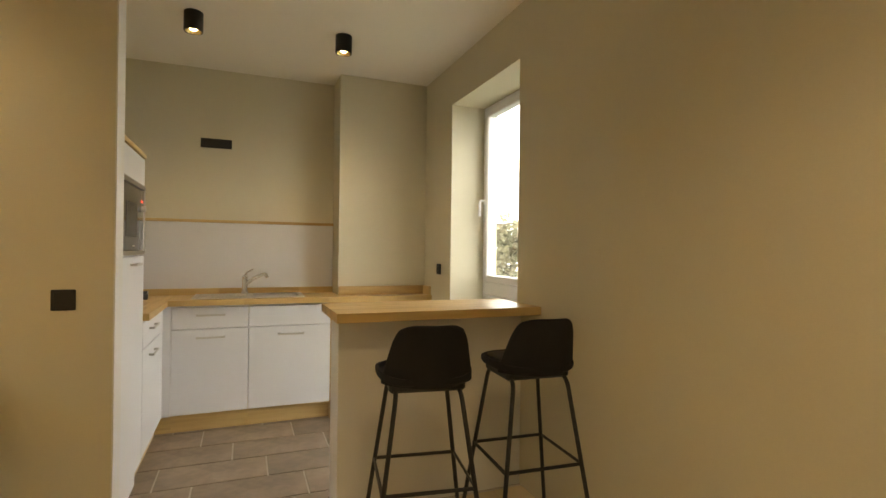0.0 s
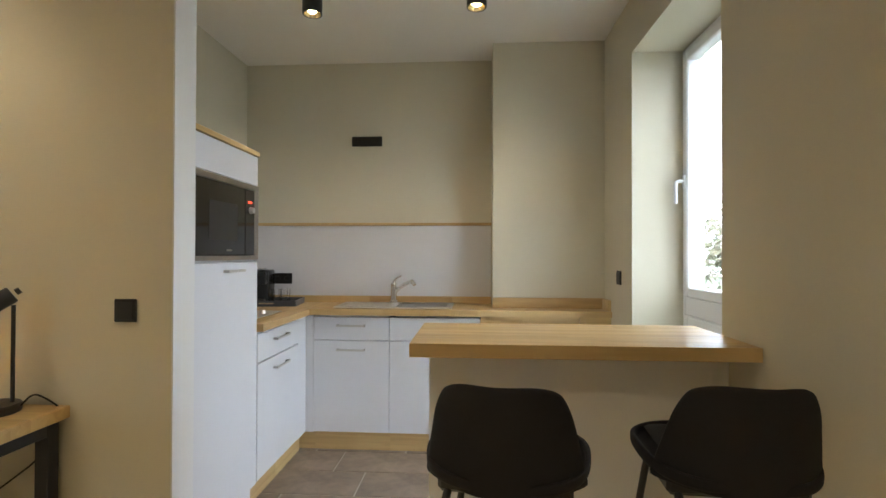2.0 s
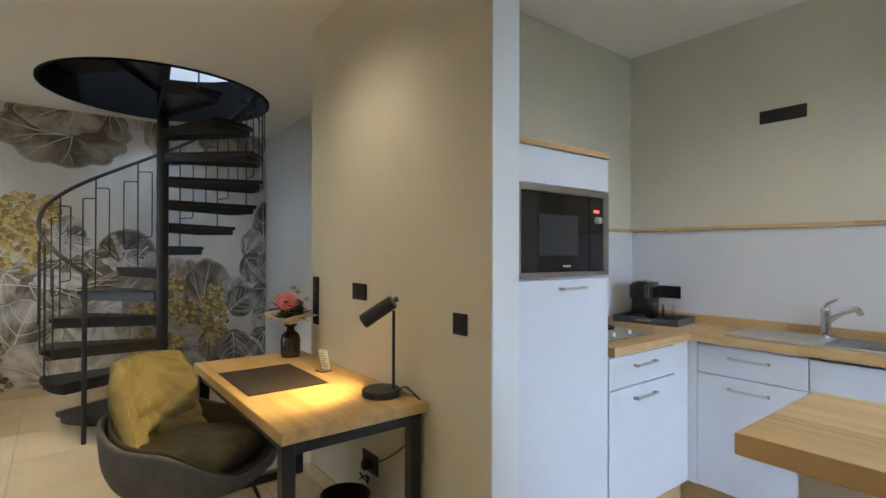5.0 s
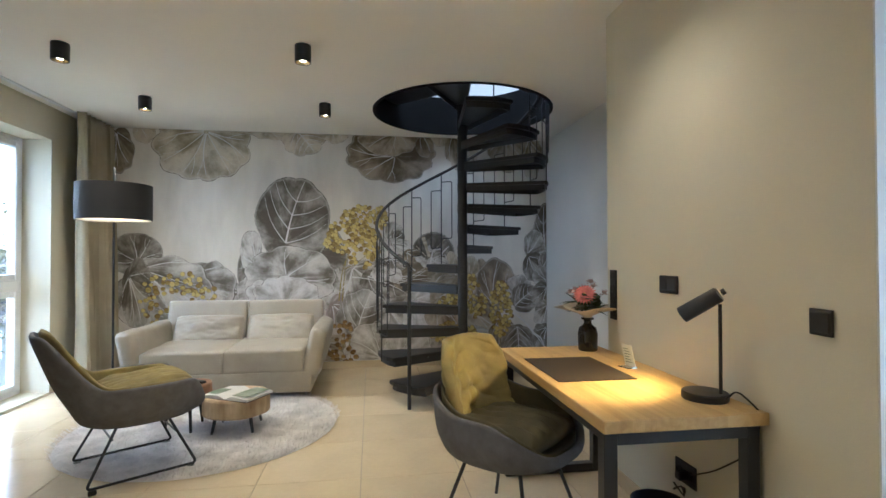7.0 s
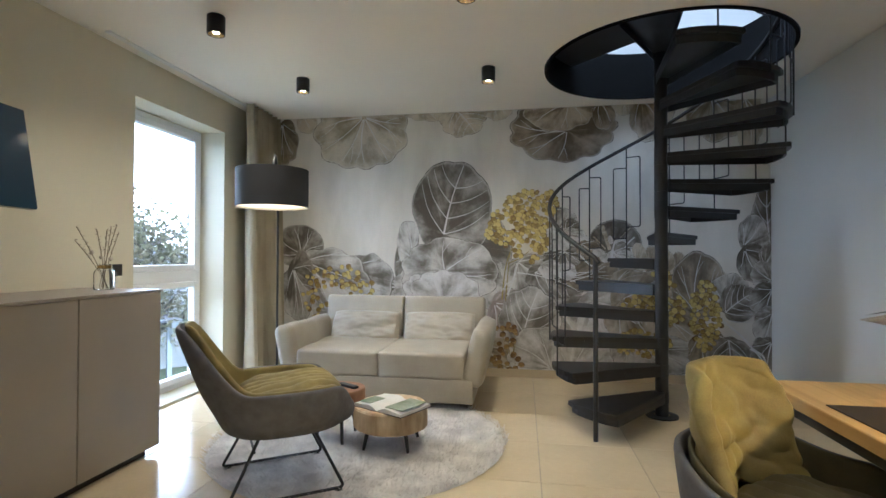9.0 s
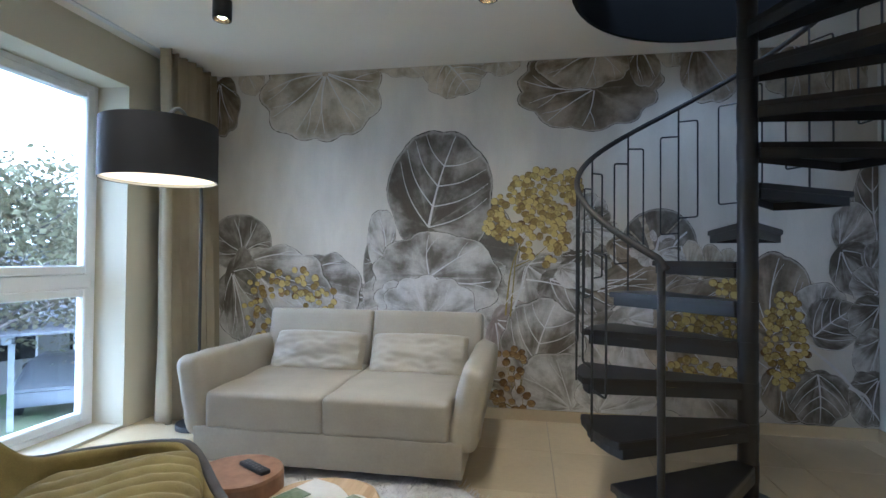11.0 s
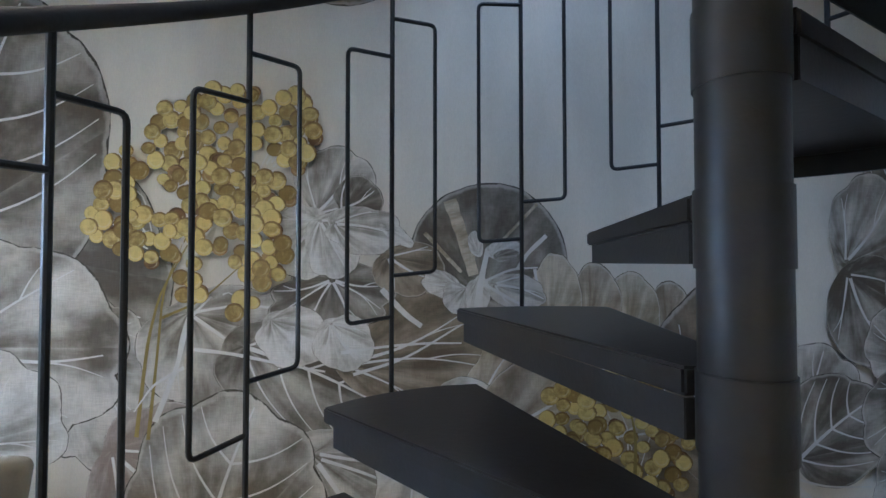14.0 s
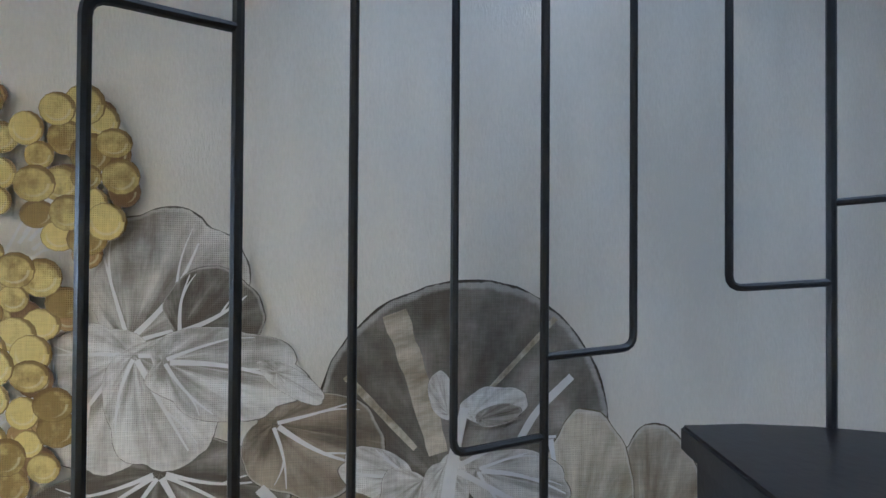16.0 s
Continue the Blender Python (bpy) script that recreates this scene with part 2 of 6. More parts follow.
# ceiling with the round stair hole
bm = bmesh.new()
HR = 0.90
ring_in = [(SX + HR * math.cos(2 * math.pi * k / 64), SY + HR * math.sin(2 * math.pi * k / 64)) for k in range(64)]
x0, x1, y0, y1 = MUR - T, KR + TE, WIN - TS, KB + T


def edge_point(x, y):
    dx, dy = x - SX, y - SY
    s = min(((x1 if dx > 0 else x0) - SX) / dx if abs(dx) > 1e-6 else 1e9, ((y1 if dy > 0 else y0) - SY) / dy if abs(dy) > 1e-6 else 1e9)
    return SX + dx * s, SY + dy * s


for z, flip in ((CEIL, False), (CEIL + 0.3, True)):
    a = [bm.verts.new((*p, z)) for p in ring_in]
    b = [bm.verts.new((*edge_point(*p), z)) for p in ring_in]
    for k in range(64):
        q = (k + 1) % 64
        bm.faces.new((a[k], a[q], b[q], b[k]) if flip else (a[k], b[k], b[q], a[q]))
for cx, cy in ((x0, y0), (x1, y0), (x0, y1), (x1, y1)):
    box(cx if cx == x0 else cx - 0.6, cx + 0.6 if cx == x0 else cx, cy if cy == y0 else cy - 0.3, cy + 0.3 if cy == y0 else cy, CEIL + 0.003, CEIL + 0.3, bm=bm)
structure("ceiling", bm, M_CEIL, "smooth off-white ceiling with a round stair opening", "ceiling")

# floor slabs: cream tiles in the room, slate in the kitchen
structure("floor", boxes((MUR - T, KR + T, WIN - T, 2.2, -0.2, -0.004), (MUR - T, CEND - 0.1, 2.2, REC + T, -0.2, -0.004)), M_GROUT, "cream polished floor tiles", "floor")
structure("floor_kitchen", boxes((CEND - 0.75, KR, 2.205, KB, -0.2, -0.004)), M_SGROUT, "grey-brown slate floor tiles", "floor")
# ---------- windows ----------
def tall_window(name, m, w, h, bar_z, handle_side, label, f=0.075, s=0.05, lift=0.62):
    """A tall white window in its opening: local x along the wall, y outward, z up; transom at bar_z."""
    t = tagged(new(name), label, "window", kind="structure")
    t.matrix_basis = m
    bm = boxes((0, f, 0, 0.08, 0, h), (w - f, w, 0, 0.08, 0, h), (f, w - f, 0, 0.08, 0, f), (f, w - f, 0, 0.08, h - f, h), (f, w - f, 0, 0.08, bar_z - 0.05, bar_z + 0.05), bevel=0.006)
    part("window_frame", bm, M_PVC, t)
    bm = bmesh.new()
    for za, zb in ((bar_z + 0.05, h - f), (f, bar_z - 0.05)):
        a, b = f, w - f
        for q in ((a, a + s, -0.012, 0.06, za, zb), (b - s, b, -0.012, 0.06, za, zb), (a + s, b - s, -0.012, 0.06, za, za + s), (a + s, b - s, -0.012, 0.06, zb - s, zb)):
            box(*q, bevel=0.008, bm=bm)
    part("sash", bm, M_PVC, t)
    for za, zb in ((bar_z + 0.05, h - f), (f, bar_z - 0.05)):
        p = part("pane", boxes((f + s - 0.01, w - f - s + 0.01, 0.022, 0.030, za + s - 0.01, zb - s + 0.01)), M_GLASS, t)
        p.visible_shadow = False
    hx = f + s / 2 if handle_side < 0 else w - f - s / 2
    hz = bar_z + lift
    bm = box(hx - 0.014, hx + 0.014, -0.022, -0.012, hz - 0.035, hz + 0.035, 0.004)
    tube(bm, soft([(hx, -0.015, hz), (hx, -0.06, hz), (hx, -0.06, hz - 0.12)], 0.02), 0.0095, 10)
    part("handle", bm, M_PVC, t, smooth=True)
    return t


tall_window("window_1", pose(WX1, WIN - 0.25, WZ0, 0, 0, 180), WX1 - WX0, WZ1 - WZ0, 1.03, -1, "tall white window with a fixed lower pane", 0.045, 0.06)
tall_window("window_2", pose(KR + 0.275, KY1, 0.02, 0, 0, -90), KY1 - KY0, KZ1 - 0.02, 1.015, -1, "tall white kitchen window beside the bar", 0.032, 0.055, 0.68)


# ---------- ceiling spots ----------
def ceiling_spot(x, y, watts):
    t = thing("ceiling_spot", "black cylindrical ceiling spotlight, switched on", "ceiling light", pose(x, y, CEIL), "ceiling spots")
    bm = bmesh.new()
    lathe(bm, [(0.001, 0), (0.052, 0), (0.055, -0.003), (0.055, -0.117), (0.053, -0.12), (0.047, -0.12), (0.047, -0.085), (0.001, -0.085)], n=32)
    part("housing", bm, M_BLKMETAL, t, smooth=True)
    bm = bmesh.new()
    lathe(bm, [(0.0465, -0.119), (0.044, -0.112), (0.036, -0.098), (0.028, -0.088)], n=28)
    part("reflector", bm, M_REFL, t, smooth=True)
    bm = bmesh.new()
    lathe(bm, [(0.001, -0.112), (0.014, -0.110), (0.026, -0.100), (0.029, -0.088)], n=20)
    part("bulb", bm, M_BULB, t, smooth=True)
    d = bpy.data.lights.new("spot_light", "SPOT")
    d.energy, d.color, d.spot_size, d.spot_blend, d.shadow_soft_size = watts, (1.0, 0.755, 0.445), radians(142), 1.0, 0.04
    lo = new("spot_light", d)
    lo.parent = t
    lo.matrix_basis = pose(0, 0, -0.125)


for x, y, wts in ((-2.74, 0.315, 30), (-4.06, 0.345, 27), (-4.07, -1.25, 23), (-2.93, -1.31, 27), (-0.255, 3.15, 9), (0.66, 3.125, 9), (-1.3, 1.62, 14), (0.4, -0.1, 38)):
    ceiling_spot(x, y, wts)


# ---------- kitchen ----------
def handle(p0, p1, off, parent):
    """A flat bow handle from p0 to p1, standing off along off."""
    p0, p1, off = Vector(p0), Vector(p1), Vector(off)
    bm = bmesh.new()
    along = (p1 - p0).normalized()
    up = along.cross(off.normalized())
    for a, b, o0, o1 in ((p0, p1, 0.8, 1.0), (p0, p0 + along * 0.012, -0.05, 0.8), (p1 - along * 0.012, p1, -0.05, 0.8)):
        vs = [bm.verts.new(q + off * o + up * s) for q in (a, b) for o in (o0, o1) for s in (-0.006, 0.006)]
        for f in ((0, 1, 3, 2), (4, 6, 7, 5), (0, 4, 5, 1), (2, 3, 7, 6), (0, 2, 6, 4), (1, 5, 7, 3)):
            bm.faces.new([vs[k] for k in f])
    return part("handle", bm, M_SATIN, parent, "satin nickel bow handle")


CT = 0.95       # worktop height
CF = 3.70       # cabinet fronts, back run
CX = -0.47      # cabinet fronts, side run
# tall unit with the built-in microwave
t = thing("tall_cabinet", "tall white cabinet with a built-in microwave", "cabinet")
part("body", boxes((KL + 0.005, CX - 0.022, 2.345, 2.95, 0.12, 1.815), (KL + 0.005, CX - 0.03, 2.35, 2.945, 0.0, 0.12)), M_LACQ, t)
d = part("door", box(CX - 0.02, CX, 2.348, 2.947, 0.13, 1.275, 0.002), M_LACQ, t)
handle((CX, 2.60, 1.235), (CX, 2.76, 1.235), (0.028, 0, 0), d)
part("flap", box(CX - 0.02, CX, 2.348, 2.947, 1.665, 1.812, 0.002), M_LACQ, t)
part("top_board", box(KL + 0.005, CX + 0.008, 2.342, 2.955, 1.816, 1.84, 0.002), M_OAKY, t, "oak top board")
part("plinth", box(CX - 0.075, CX - 0.05, 2.345, 3.72, 0.0, 0.13), M_OAKY, t, "oak plinth")
t = thing("microwave_oven", "built-in microwave with black glass and steel frame", "microwave")
part("frame", boxes((CX - 0.02, CX + 0.006, 2.35, 2.945, 1.285, 1.305), (CX - 0.02, CX + 0.006, 2.35, 2.945, 1.635, 1.66), (CX - 0.02, CX + 0.006, 2.35, 2.366, 1.305, 1.635), (CX - 0.02, CX + 0.006, 2.905, 2.945, 1.305, 1.635), bevel=0.002), M_TAUPE, t)
part("body", boxes((KL + 0.1, CX - 0.021, 2.36, 2.93, 1.285, 1.66)), M_BLACK, t)
d = part("door", box(CX - 0.018, CX + 0.003, 2.368, 2.80, 1.308, 1.632, 0.003), M_OVENGL, t)
part("window", box(CX + 0.003, CX + 0.0045, 2.47, 2.72, 1.375, 1.545), surface("oven_mesh", (0.016, 0.016, 0.017), 0.3, bump=0.3, bscale=400), d)
part("badge", box(CX + 0.003, CX + 0.0045, 2.62, 2.67, 1.326, 1.334), M_SATIN, d)
c = part("control_panel", box(CX - 0.018, CX + 0.003, 2.803, 2.903, 1.308, 1.632, 0.003), M_OVENGL, t)
bm = bmesh.new()
for k in range(4):
    box(CX + 0.003, CX + 0.0045, 2.832 + k * 0.011, 2.839 + k * 0.011, 1.564, 1.576, bm=bm)
part("display", bm, glowing("red_digits", (1.0, 0.08, 0.03), 1.0), c, "red glowing digits")
for zz in (1.53,):
    bm = bmesh.new()
    bmesh.ops.create_cone(bm, cap_ends=True, segments=24, radius1=0.017, radius2=0.015, depth=0.02, matrix=pose(CX + 0.012, 2.855, zz, 0, 90, 0))
    part("knob", bm, M_STEEL, c, smooth=True)


def base_cabinet(m, w, drawer, hand=0.5, pull=True):
    """A base unit; local x along the front, y into it, z up, from the floor."""
    t = thing("base_cabinet", "white lacquered base cabinet on an oak plinth", "cabinet", m, "base cabinets")
    part("body", boxes((0.002, w - 0.002, 0.022, 0.46, 0.13, CT - 0.042 if pull else CT - 0.16)), M_LACQ, t)
    part("plinth", boxes((0, w, 0.055, 0.08, 0, 0.128)), M_OAKX, t, "oak plinth")
    zt = CT - 0.055
    if drawer:
        f = part("drawer", box(0.0025, w - 0.0025, 0, 0.02, zt - 0.15, zt, 0.0015), M_LACQ, t)
        if pull:
            handle((w * 0.5 - 0.095, 0, zt - 0.055), (w * 0.5 + 0.095, 0, zt - 0.055), (0, -0.028, 0), f)
        zt -= 0.155
    f = part("door", box(0.0025, w - 0.0025, 0, 0.02, 0.135, zt, 0.0015), M_LACQ, t)
    handle((w * hand - 0.095, 0, zt - 0.06), (w * hand + 0.095, 0, zt - 0.06), (0, -0.028, 0), f)
    return t


base_cabinet(pose(-0.42, CF, 0), 0.51, True)
base_cabinet(pose(0.09, CF, 0), 0.60, True, 0.5, False)
base_cabinet(pose(CX, 2.955, 0, 0, 0, 90), 0.60, True)
t = thing("corner_filler", "white filler strip between the cabinet runs", "cabinet")
part("plinth", box(-0.56, -0.42, CF + 0.055, CF + 0.08, 0, 0.128), M_OAKX, t, "oak plinth")
part("panel", boxes((CX - 0.02, -0.42, CF + 0.003, CF + 0.02, 0.13, CT - 0.042), (CX - 0.02, CX - 0.003, 3.555, CF + 0.003, 0.13, CT - 0.042)), M_LACQ, t)
# open niche with oak sides for an appliance
t = thing("open_cabinet", "open oak-framed cabinet niche under the worktop", "cabinet")
part("side", box(0.69, 0.72, CF - 0.005, KB - 0.315, 0, CT - 0.042, 0.002), M_OAKX, t)
part("side", box(1.33, 1.36, CF - 0.005, KB - 0.315, 0, CT - 0.042, 0.002), M_OAKX, t)
part("rail", box(0.72, 1.33, CF + 0.02, CF + 0.04, CT - 0.09, CT - 0.042, 0.002), M_OAKX, t)
part("back", box(0.72, 1.33, KB - 0.335, KB - 0.32, 0.0, CT - 0.1), M_OAKX, t)
part("end_panel", box(1.36, KR - 0.004, CF - 0.005, CF + 0.02, 0.0, CT - 0.042), M_OAKX, t)

# worktop, upstand, splashback, shelf
t = thing("worktop", "oak kitchen worktop in an L shape", "worktop")
HX0, HX1, HY0, HY1 = 0.118, 0.462, 3.778, 4.072   # cut-out for the sink bowl
part("slab", boxes((CX + 0.03, HX0, CF - 0.025, KB - 0.004, CT - 0.04, CT), (HX0, HX1, CF - 0.025, HY0, CT - 0.04, CT), (HX0, HX1, HY1, KB - 0.004, CT - 0.04, CT), (HX1, 0.772, CF - 0.025, KB - 0.004, CT - 0.04, CT), (0.772, KR - 0.004, CF - 0.025, KB - 0.31, CT - 0.04, CT)), M_OAKX, t)
part("side_slab", boxes((KL + 0.004, CX + 0.03, 2.957, KB - 0.004, CT - 0.0402, CT - 0.0002)), M_OAKY, t)
part("upstand", boxes((KL + 0.03, 0.772, KB - 0.05, KB - 0.028, CT, CT + 0.05), (0.776, KR - 0.02, 3.85, 3.87, CT, CT + 0.07), (KR - 0.024, KR - 0.004, CF, 3.85, CT, CT + 0.07)), M_OAKX, t, "oak upstand strip")
t = thing("splashback", "white splashback panel with an oak ledge", "splashback")
part("panel", boxes((KL + 0.004, 0.772, KB - 0.025, KB - 0.003, CT + 0.003, 1.527), (KL + 0.003, KL + 0.025, 2.957, KB - 0.025, CT + 0.003, 1.527)), M_LACQ, t)
part("ledge", boxes((KL + 0.03, 0.777, KB - 0.04, KB - 0.003, 1.528, 1.55), (KL + 0.003, KL + 0.04, 2.957, KB - 0.04, 1.528, 1.55), bevel=0.002), M_OAKX, t, "narrow oak ledge")

# sink and tap
t = thing("sink", "stainless steel sink with drainer set in the worktop", "sink")
SXL, SXR, SYF, SYB = -0.30, 0.50, 3.75, 4.10
bm = bmesh.new()
zc = CT + 0.009
bx0, bx1, by0, by1 = 0.12, 0.46, SYF + 0.03, SYB - 0.03
for q in ((SXL, bx0, SYF, SYB), (bx1, SXR, SYF, SYB), (bx0, bx1, SYF, by0), (bx0, bx1, by1, SYB)):
    box(*q, CT + 0.0005, zc, 0.002, bm=bm)
part("rim", bm, M_STEEL, t)
bm = bmesh.new()
box(bx0, bx1, by0, by1, CT - 0.15, zc - 0.001, bm=bm)
bmesh.ops.delete(bm, geom=[f for f in bm.faces if f.normal.z > 0.9], context="FACES")
part("bowl", bm, M_STEEL, t)
bm = bmesh.new()
for k in range(7):
    box(SXL + 0.05, bx0 - 0.05, SYF + 0.06 + k * 0.036, SYF + 0.068 + k * 0.036, zc, zc + 0.003, 0.001, bm=bm)
part("drainer_ribs", bm, M_STEEL, t)
t = thing("kitchen_tap", "chrome single lever kitchen tap behind the sink", "tap")
fx, fy = 0.06, 4.06
bm = bmesh.new()
lathe(bm, [(0.001, zc), (0.03, zc), (0.03, zc + 0.012), (0.023, zc + 0.02), (0.022, zc + 0.12), (0.024, zc + 0.125), (0.022, zc + 0.145), (0.001, zc + 0.15)], fx, fy, 20)
part("body", bm, M_CHROME, t, smooth=True)
part("spout", tube(bmesh.new(), soft([(fx, fy, zc + 0.07), (fx + 0.07, fy - 0.04, zc + 0.13), (fx + 0.15, fy - 0.09, zc + 0.165), (fx + 0.165, fy - 0.1, zc + 0.135)], 0.03), [0.014] * 20, 12), M_CHROME, t, smooth=True)
part("lever", tube(bmesh.new(), [(fx, fy, zc + 0.14), (fx + 0.01, fy - 0.01, zc + 0.17), (fx + 0.06, fy - 0.035, zc + 0.20)], [0.014, 0.009, 0.007], 10), M_CHROME, t, smooth=True)


def wall_plate(name, label, cat, m, w, h, gangs=1, kind_of="switch"):
    """A black plate; local x along the wall, y out of it, z up."""
    t = thing(name, label, cat, m)
    part("plate", box(-w / 2, w / 2, 0.001, 0.010, -h / 2, h / 2, 0.003), M_BLACK, t)
    horizontal = w > h
    n = gangs
    s = (w if horizontal else h) / n
    for k in range(n):
        c = -((w if horizontal else h) / 2) + s * (k + 0.5)
        cx, cz = (c, 0) if horizontal else (0, c)
        g = min(s, min(w, h)) * 0.38
        if kind_of == "switch":
            part("rocker", box(cx - g, cx + g, 0.010, 0.014, cz - g, cz + g, 0.002), M_BLACK, t)
        elif kind_of == "vent":
            part("slot", box(cx - g, cx + g, 0.010, 0.0125, cz - g, cz + g, 0.001), M_BLACK, t)
        else:
            bm = bmesh.new()
            ring = [(0.024, 0.0), (0.024, 0.004), (0.020, 0.004), (0.019, -0.0), (0.001, -0.0)]
            lathe(bm, [(r, z) for r, z in ring], n=20)
            bmesh.ops.transform(bm, matrix=pose(cx, 0.0105, cz, -90, 0, 0), verts=bm.verts)
            part("socket", bm, M_BLACK, t, smooth=True)
    return t


wall_plate("wall_outlet", "black three-gang outlet plate high on the wall", "outlet", pose(-0.168, KB, 2.17, 0, 0, 180), 0.232, 0.075, 3, "vent")
wall_plate("double_socket", "black double socket on the splashback", "socket", pose(-0.81, KB - 0.025, 1.127, 0, 0, 180), 0.15, 0.08, 2, "socket")
wall_plate("light_switch", "black light switch beside the kitchen window", "switch", pose(KR, 3.52, 1.175, 0, 0, 90), 0.08, 0.085, 1)
wall_plate("light_switch", "black square light switch beside the desk", "switch", pose(-0.63, DESKW, 1.105, 0, 0, 180), 0.085, 0.085, 1)
wall_plate("double_switch", "black double switch above the desk", "switch", pose(-1.45, DESKW, 1.18, 0, 0, 180), 0.145, 0.085, 2)
wall_plate("socket_strip", "black vertical multi-gang socket plate by the wall corner", "socket", pose(-2.0, DESKW, 1.09, 0, 0, 180), 0.075, 0.29, 4, "socket")
wall_plate("low_socket", "black double socket under the desk with a cable", "socket", pose(-1.33, DESKW, 0.33, 0, 0, 180), 0.15, 0.10, 2, "socket")

# bar with half wall
structure("wall_bar", boxes((0.49, KR - 0.002, 2.22, 2.44, 0, 0.985)), M_WALLW, "white painted half wall under the bar top")
t = thing("breakfast_bar", "thick oak breakfast bar top on the half wall", "bar counter")
for k in range(6):
    part("stave", box(0.445, KR - 0.004, 2.01 + 0.08 * k, 2.0896 + 0.08 * k, 0.988, 1.032, 0.001), M_OAKX, t)


# ---------- shells for chairs ----------
def smooth01(a, b, x):
    x = max(0.0, min(1.0, (x - a) / (b - a)))
    return x * x * (3 - 2 * x)


def bowl_shell(w, d, zb, zfront, zarm, zback, recline, n=56, rings=12, flat=0.55, arm_at=75, back_at=48, fall=62, taper=0.0):
    """A seat shell about the local origin; the back lies towards -y. Returns a bmesh of its inner skin."""
    bm = bmesh.new()
    rows = []
    for j in range(rings + 1):
        v = j / rings
        row = []
        for k in range(n):
            a = 2 * math.pi * k / n
            off = abs(((math.degrees(a) + 180) % 360) - 180)
            hb = 1 - smooth01(back_at * 0.55, back_at * 1.45, off)
            ha = 1 - smooth01(arm_at, arm_at + fall, off)
            h = zfront + (zarm - zfront) * ha + (zback - zarm) * hb
            r = flat + (1 - flat) * min(1, v * 1.6) ** 0.8 if v < 0.999 else 1
            lift = max(0.0, v - 0.35) / 0.65
            z = zb + 0.05 * v * v + (h - zb - 0.05) * lift ** 1.15
            if j == 0:
                r, z = 0.02, zb
            elif j == 1:
                r = flat * 0.6
                z = zb + 0.003
            elif j == 2:
                r = flat * 0.95
                z = zb + 0.012
            ex = 2.6
            c, s = math.sin(a), -math.cos(a)
            q = (abs(c) ** ex + abs(s) ** ex) ** (-1 / ex)
            x, y = c * q * r * w / 2, s * q * r * d / 2
            if s < 0:
                y -= recline * max(0, z - zb - 0.06) * (-s) ** 0.8
            x *= 1 - taper * max(0, z - zb - 0.05)
            row.append(bm.verts.new((x, y, z)))
        rows.append(row)
    for a, b in zip(rows, rows[1:]):
        for k in range(n):
            bm.faces.new((a[k], a[(k + 1) % n], b[(k + 1) % n], b[k]))
    bm.faces.new(rows[0][::-1])
    return bm


def thicken(ob, t, sub=1, offset=1):
    s = ob.modifiers.new("solid", "SOLIDIFY")
    s.thickness, s.offset = t, offset
    if sub:
        u = ob.modifiers.new("round", "SUBSURF")
        u.levels = u.render_levels = sub
    return ob


def pillow(w, d, h, puff=0.5, wrinkle=0.012, seed=0, n=20):
    """A soft cushion about the local origin: w along x, d along y, h thick along z."""
    bm = bmesh.new()
    top, bot = {}, {}
    for i in range(n + 1):
        for j in range(n + 1):
            u, v = 2 * i / n - 1, 2 * j / n - 1
            e = (1 - abs(u) ** 4) * (1 - abs(v) ** 4)
            k = max(0.0, e) ** puff
            pinch = 1 - 0.05 * (u * u * v * v)
            nz = noise.noise((u * 2.2 + seed * 7.1, v * 2.2, seed * 3.3)) * wrinkle * 1.4 + noise.noise((u * 5 + seed, v * 5, 4.0)) * wrinkle * 0.6
            x, y = u * w / 2 * (1 - 0.04 * (1 - v * v) * (abs(u) > 0.9)) * pinch, v * d / 2 * pinch
            z = (h / 2) * k + nz * k
            top[i, j] = bm.verts.new((x, y, z))
            bot[i, j] = top[i, j] if i in (0, n) or j in (0, n) else bm.verts.new((x, y, -(h / 2) * k + nz * 0.4 * k))
    for i in range(n):
        for j in range(n):
            bm.faces.new((top[i, j], top[i + 1, j], top[i + 1, j + 1], top[i, j + 1]))
            bm.faces.new((bot[i, j], bot[i, j + 1], bot[i + 1, j + 1], bot[i + 1, j]))
    return bm


def soft_block(w, d, h, r, crown=0.0, wrinkle=0.004, seed=0, cuts=20):
    """A stuffed block with rounded edges, a crowned top and shallow creases, about the local origin."""
    bm = bmesh.new()
    bmesh.ops.create_cube(bm, size=2)
    bmesh.ops.subdivide_edges(bm, edges=bm.edges, cuts=cuts, use_grid_fill=True)
    hx, hy, hz = w / 2, d / 2, h / 2
    for v in bm.verts:
        # crowd the rows towards the edges, where the block turns
        p = Vector((math.sin(v.co.x * math.pi / 2) * hx, math.sin(v.co.y * math.pi / 2) * hy, math.sin(v.co.z * math.pi / 2) * hz))
        q = Vector((max(-hx + r, min(hx - r, p.x)), max(-hy + r, min(hy - r, p.y)), max(-hz + r, min(hz - r, p.z))))
        o = (p - q)
        o = o.normalized() * r if o.length > 1e-6 else o
        u, t2 = q.x / hx, q.y / hy
        n = (noise.noise((q.x * 5 + seed * 3.7, q.y * 5, q.z * 5)) + 0.6 * noise.noise((q.x * 16 + seed, q.y * 5, q.z * 12))) * wrinkle
        g = o.normalized() if o.length > 1e-6 else Vector((0, 0, 1))
        v.co = q + o + g * n
        if v.co.z > 0:
            v.co.z += crown * (1 - u * u) * (1 - t2 * t2)
    return bm


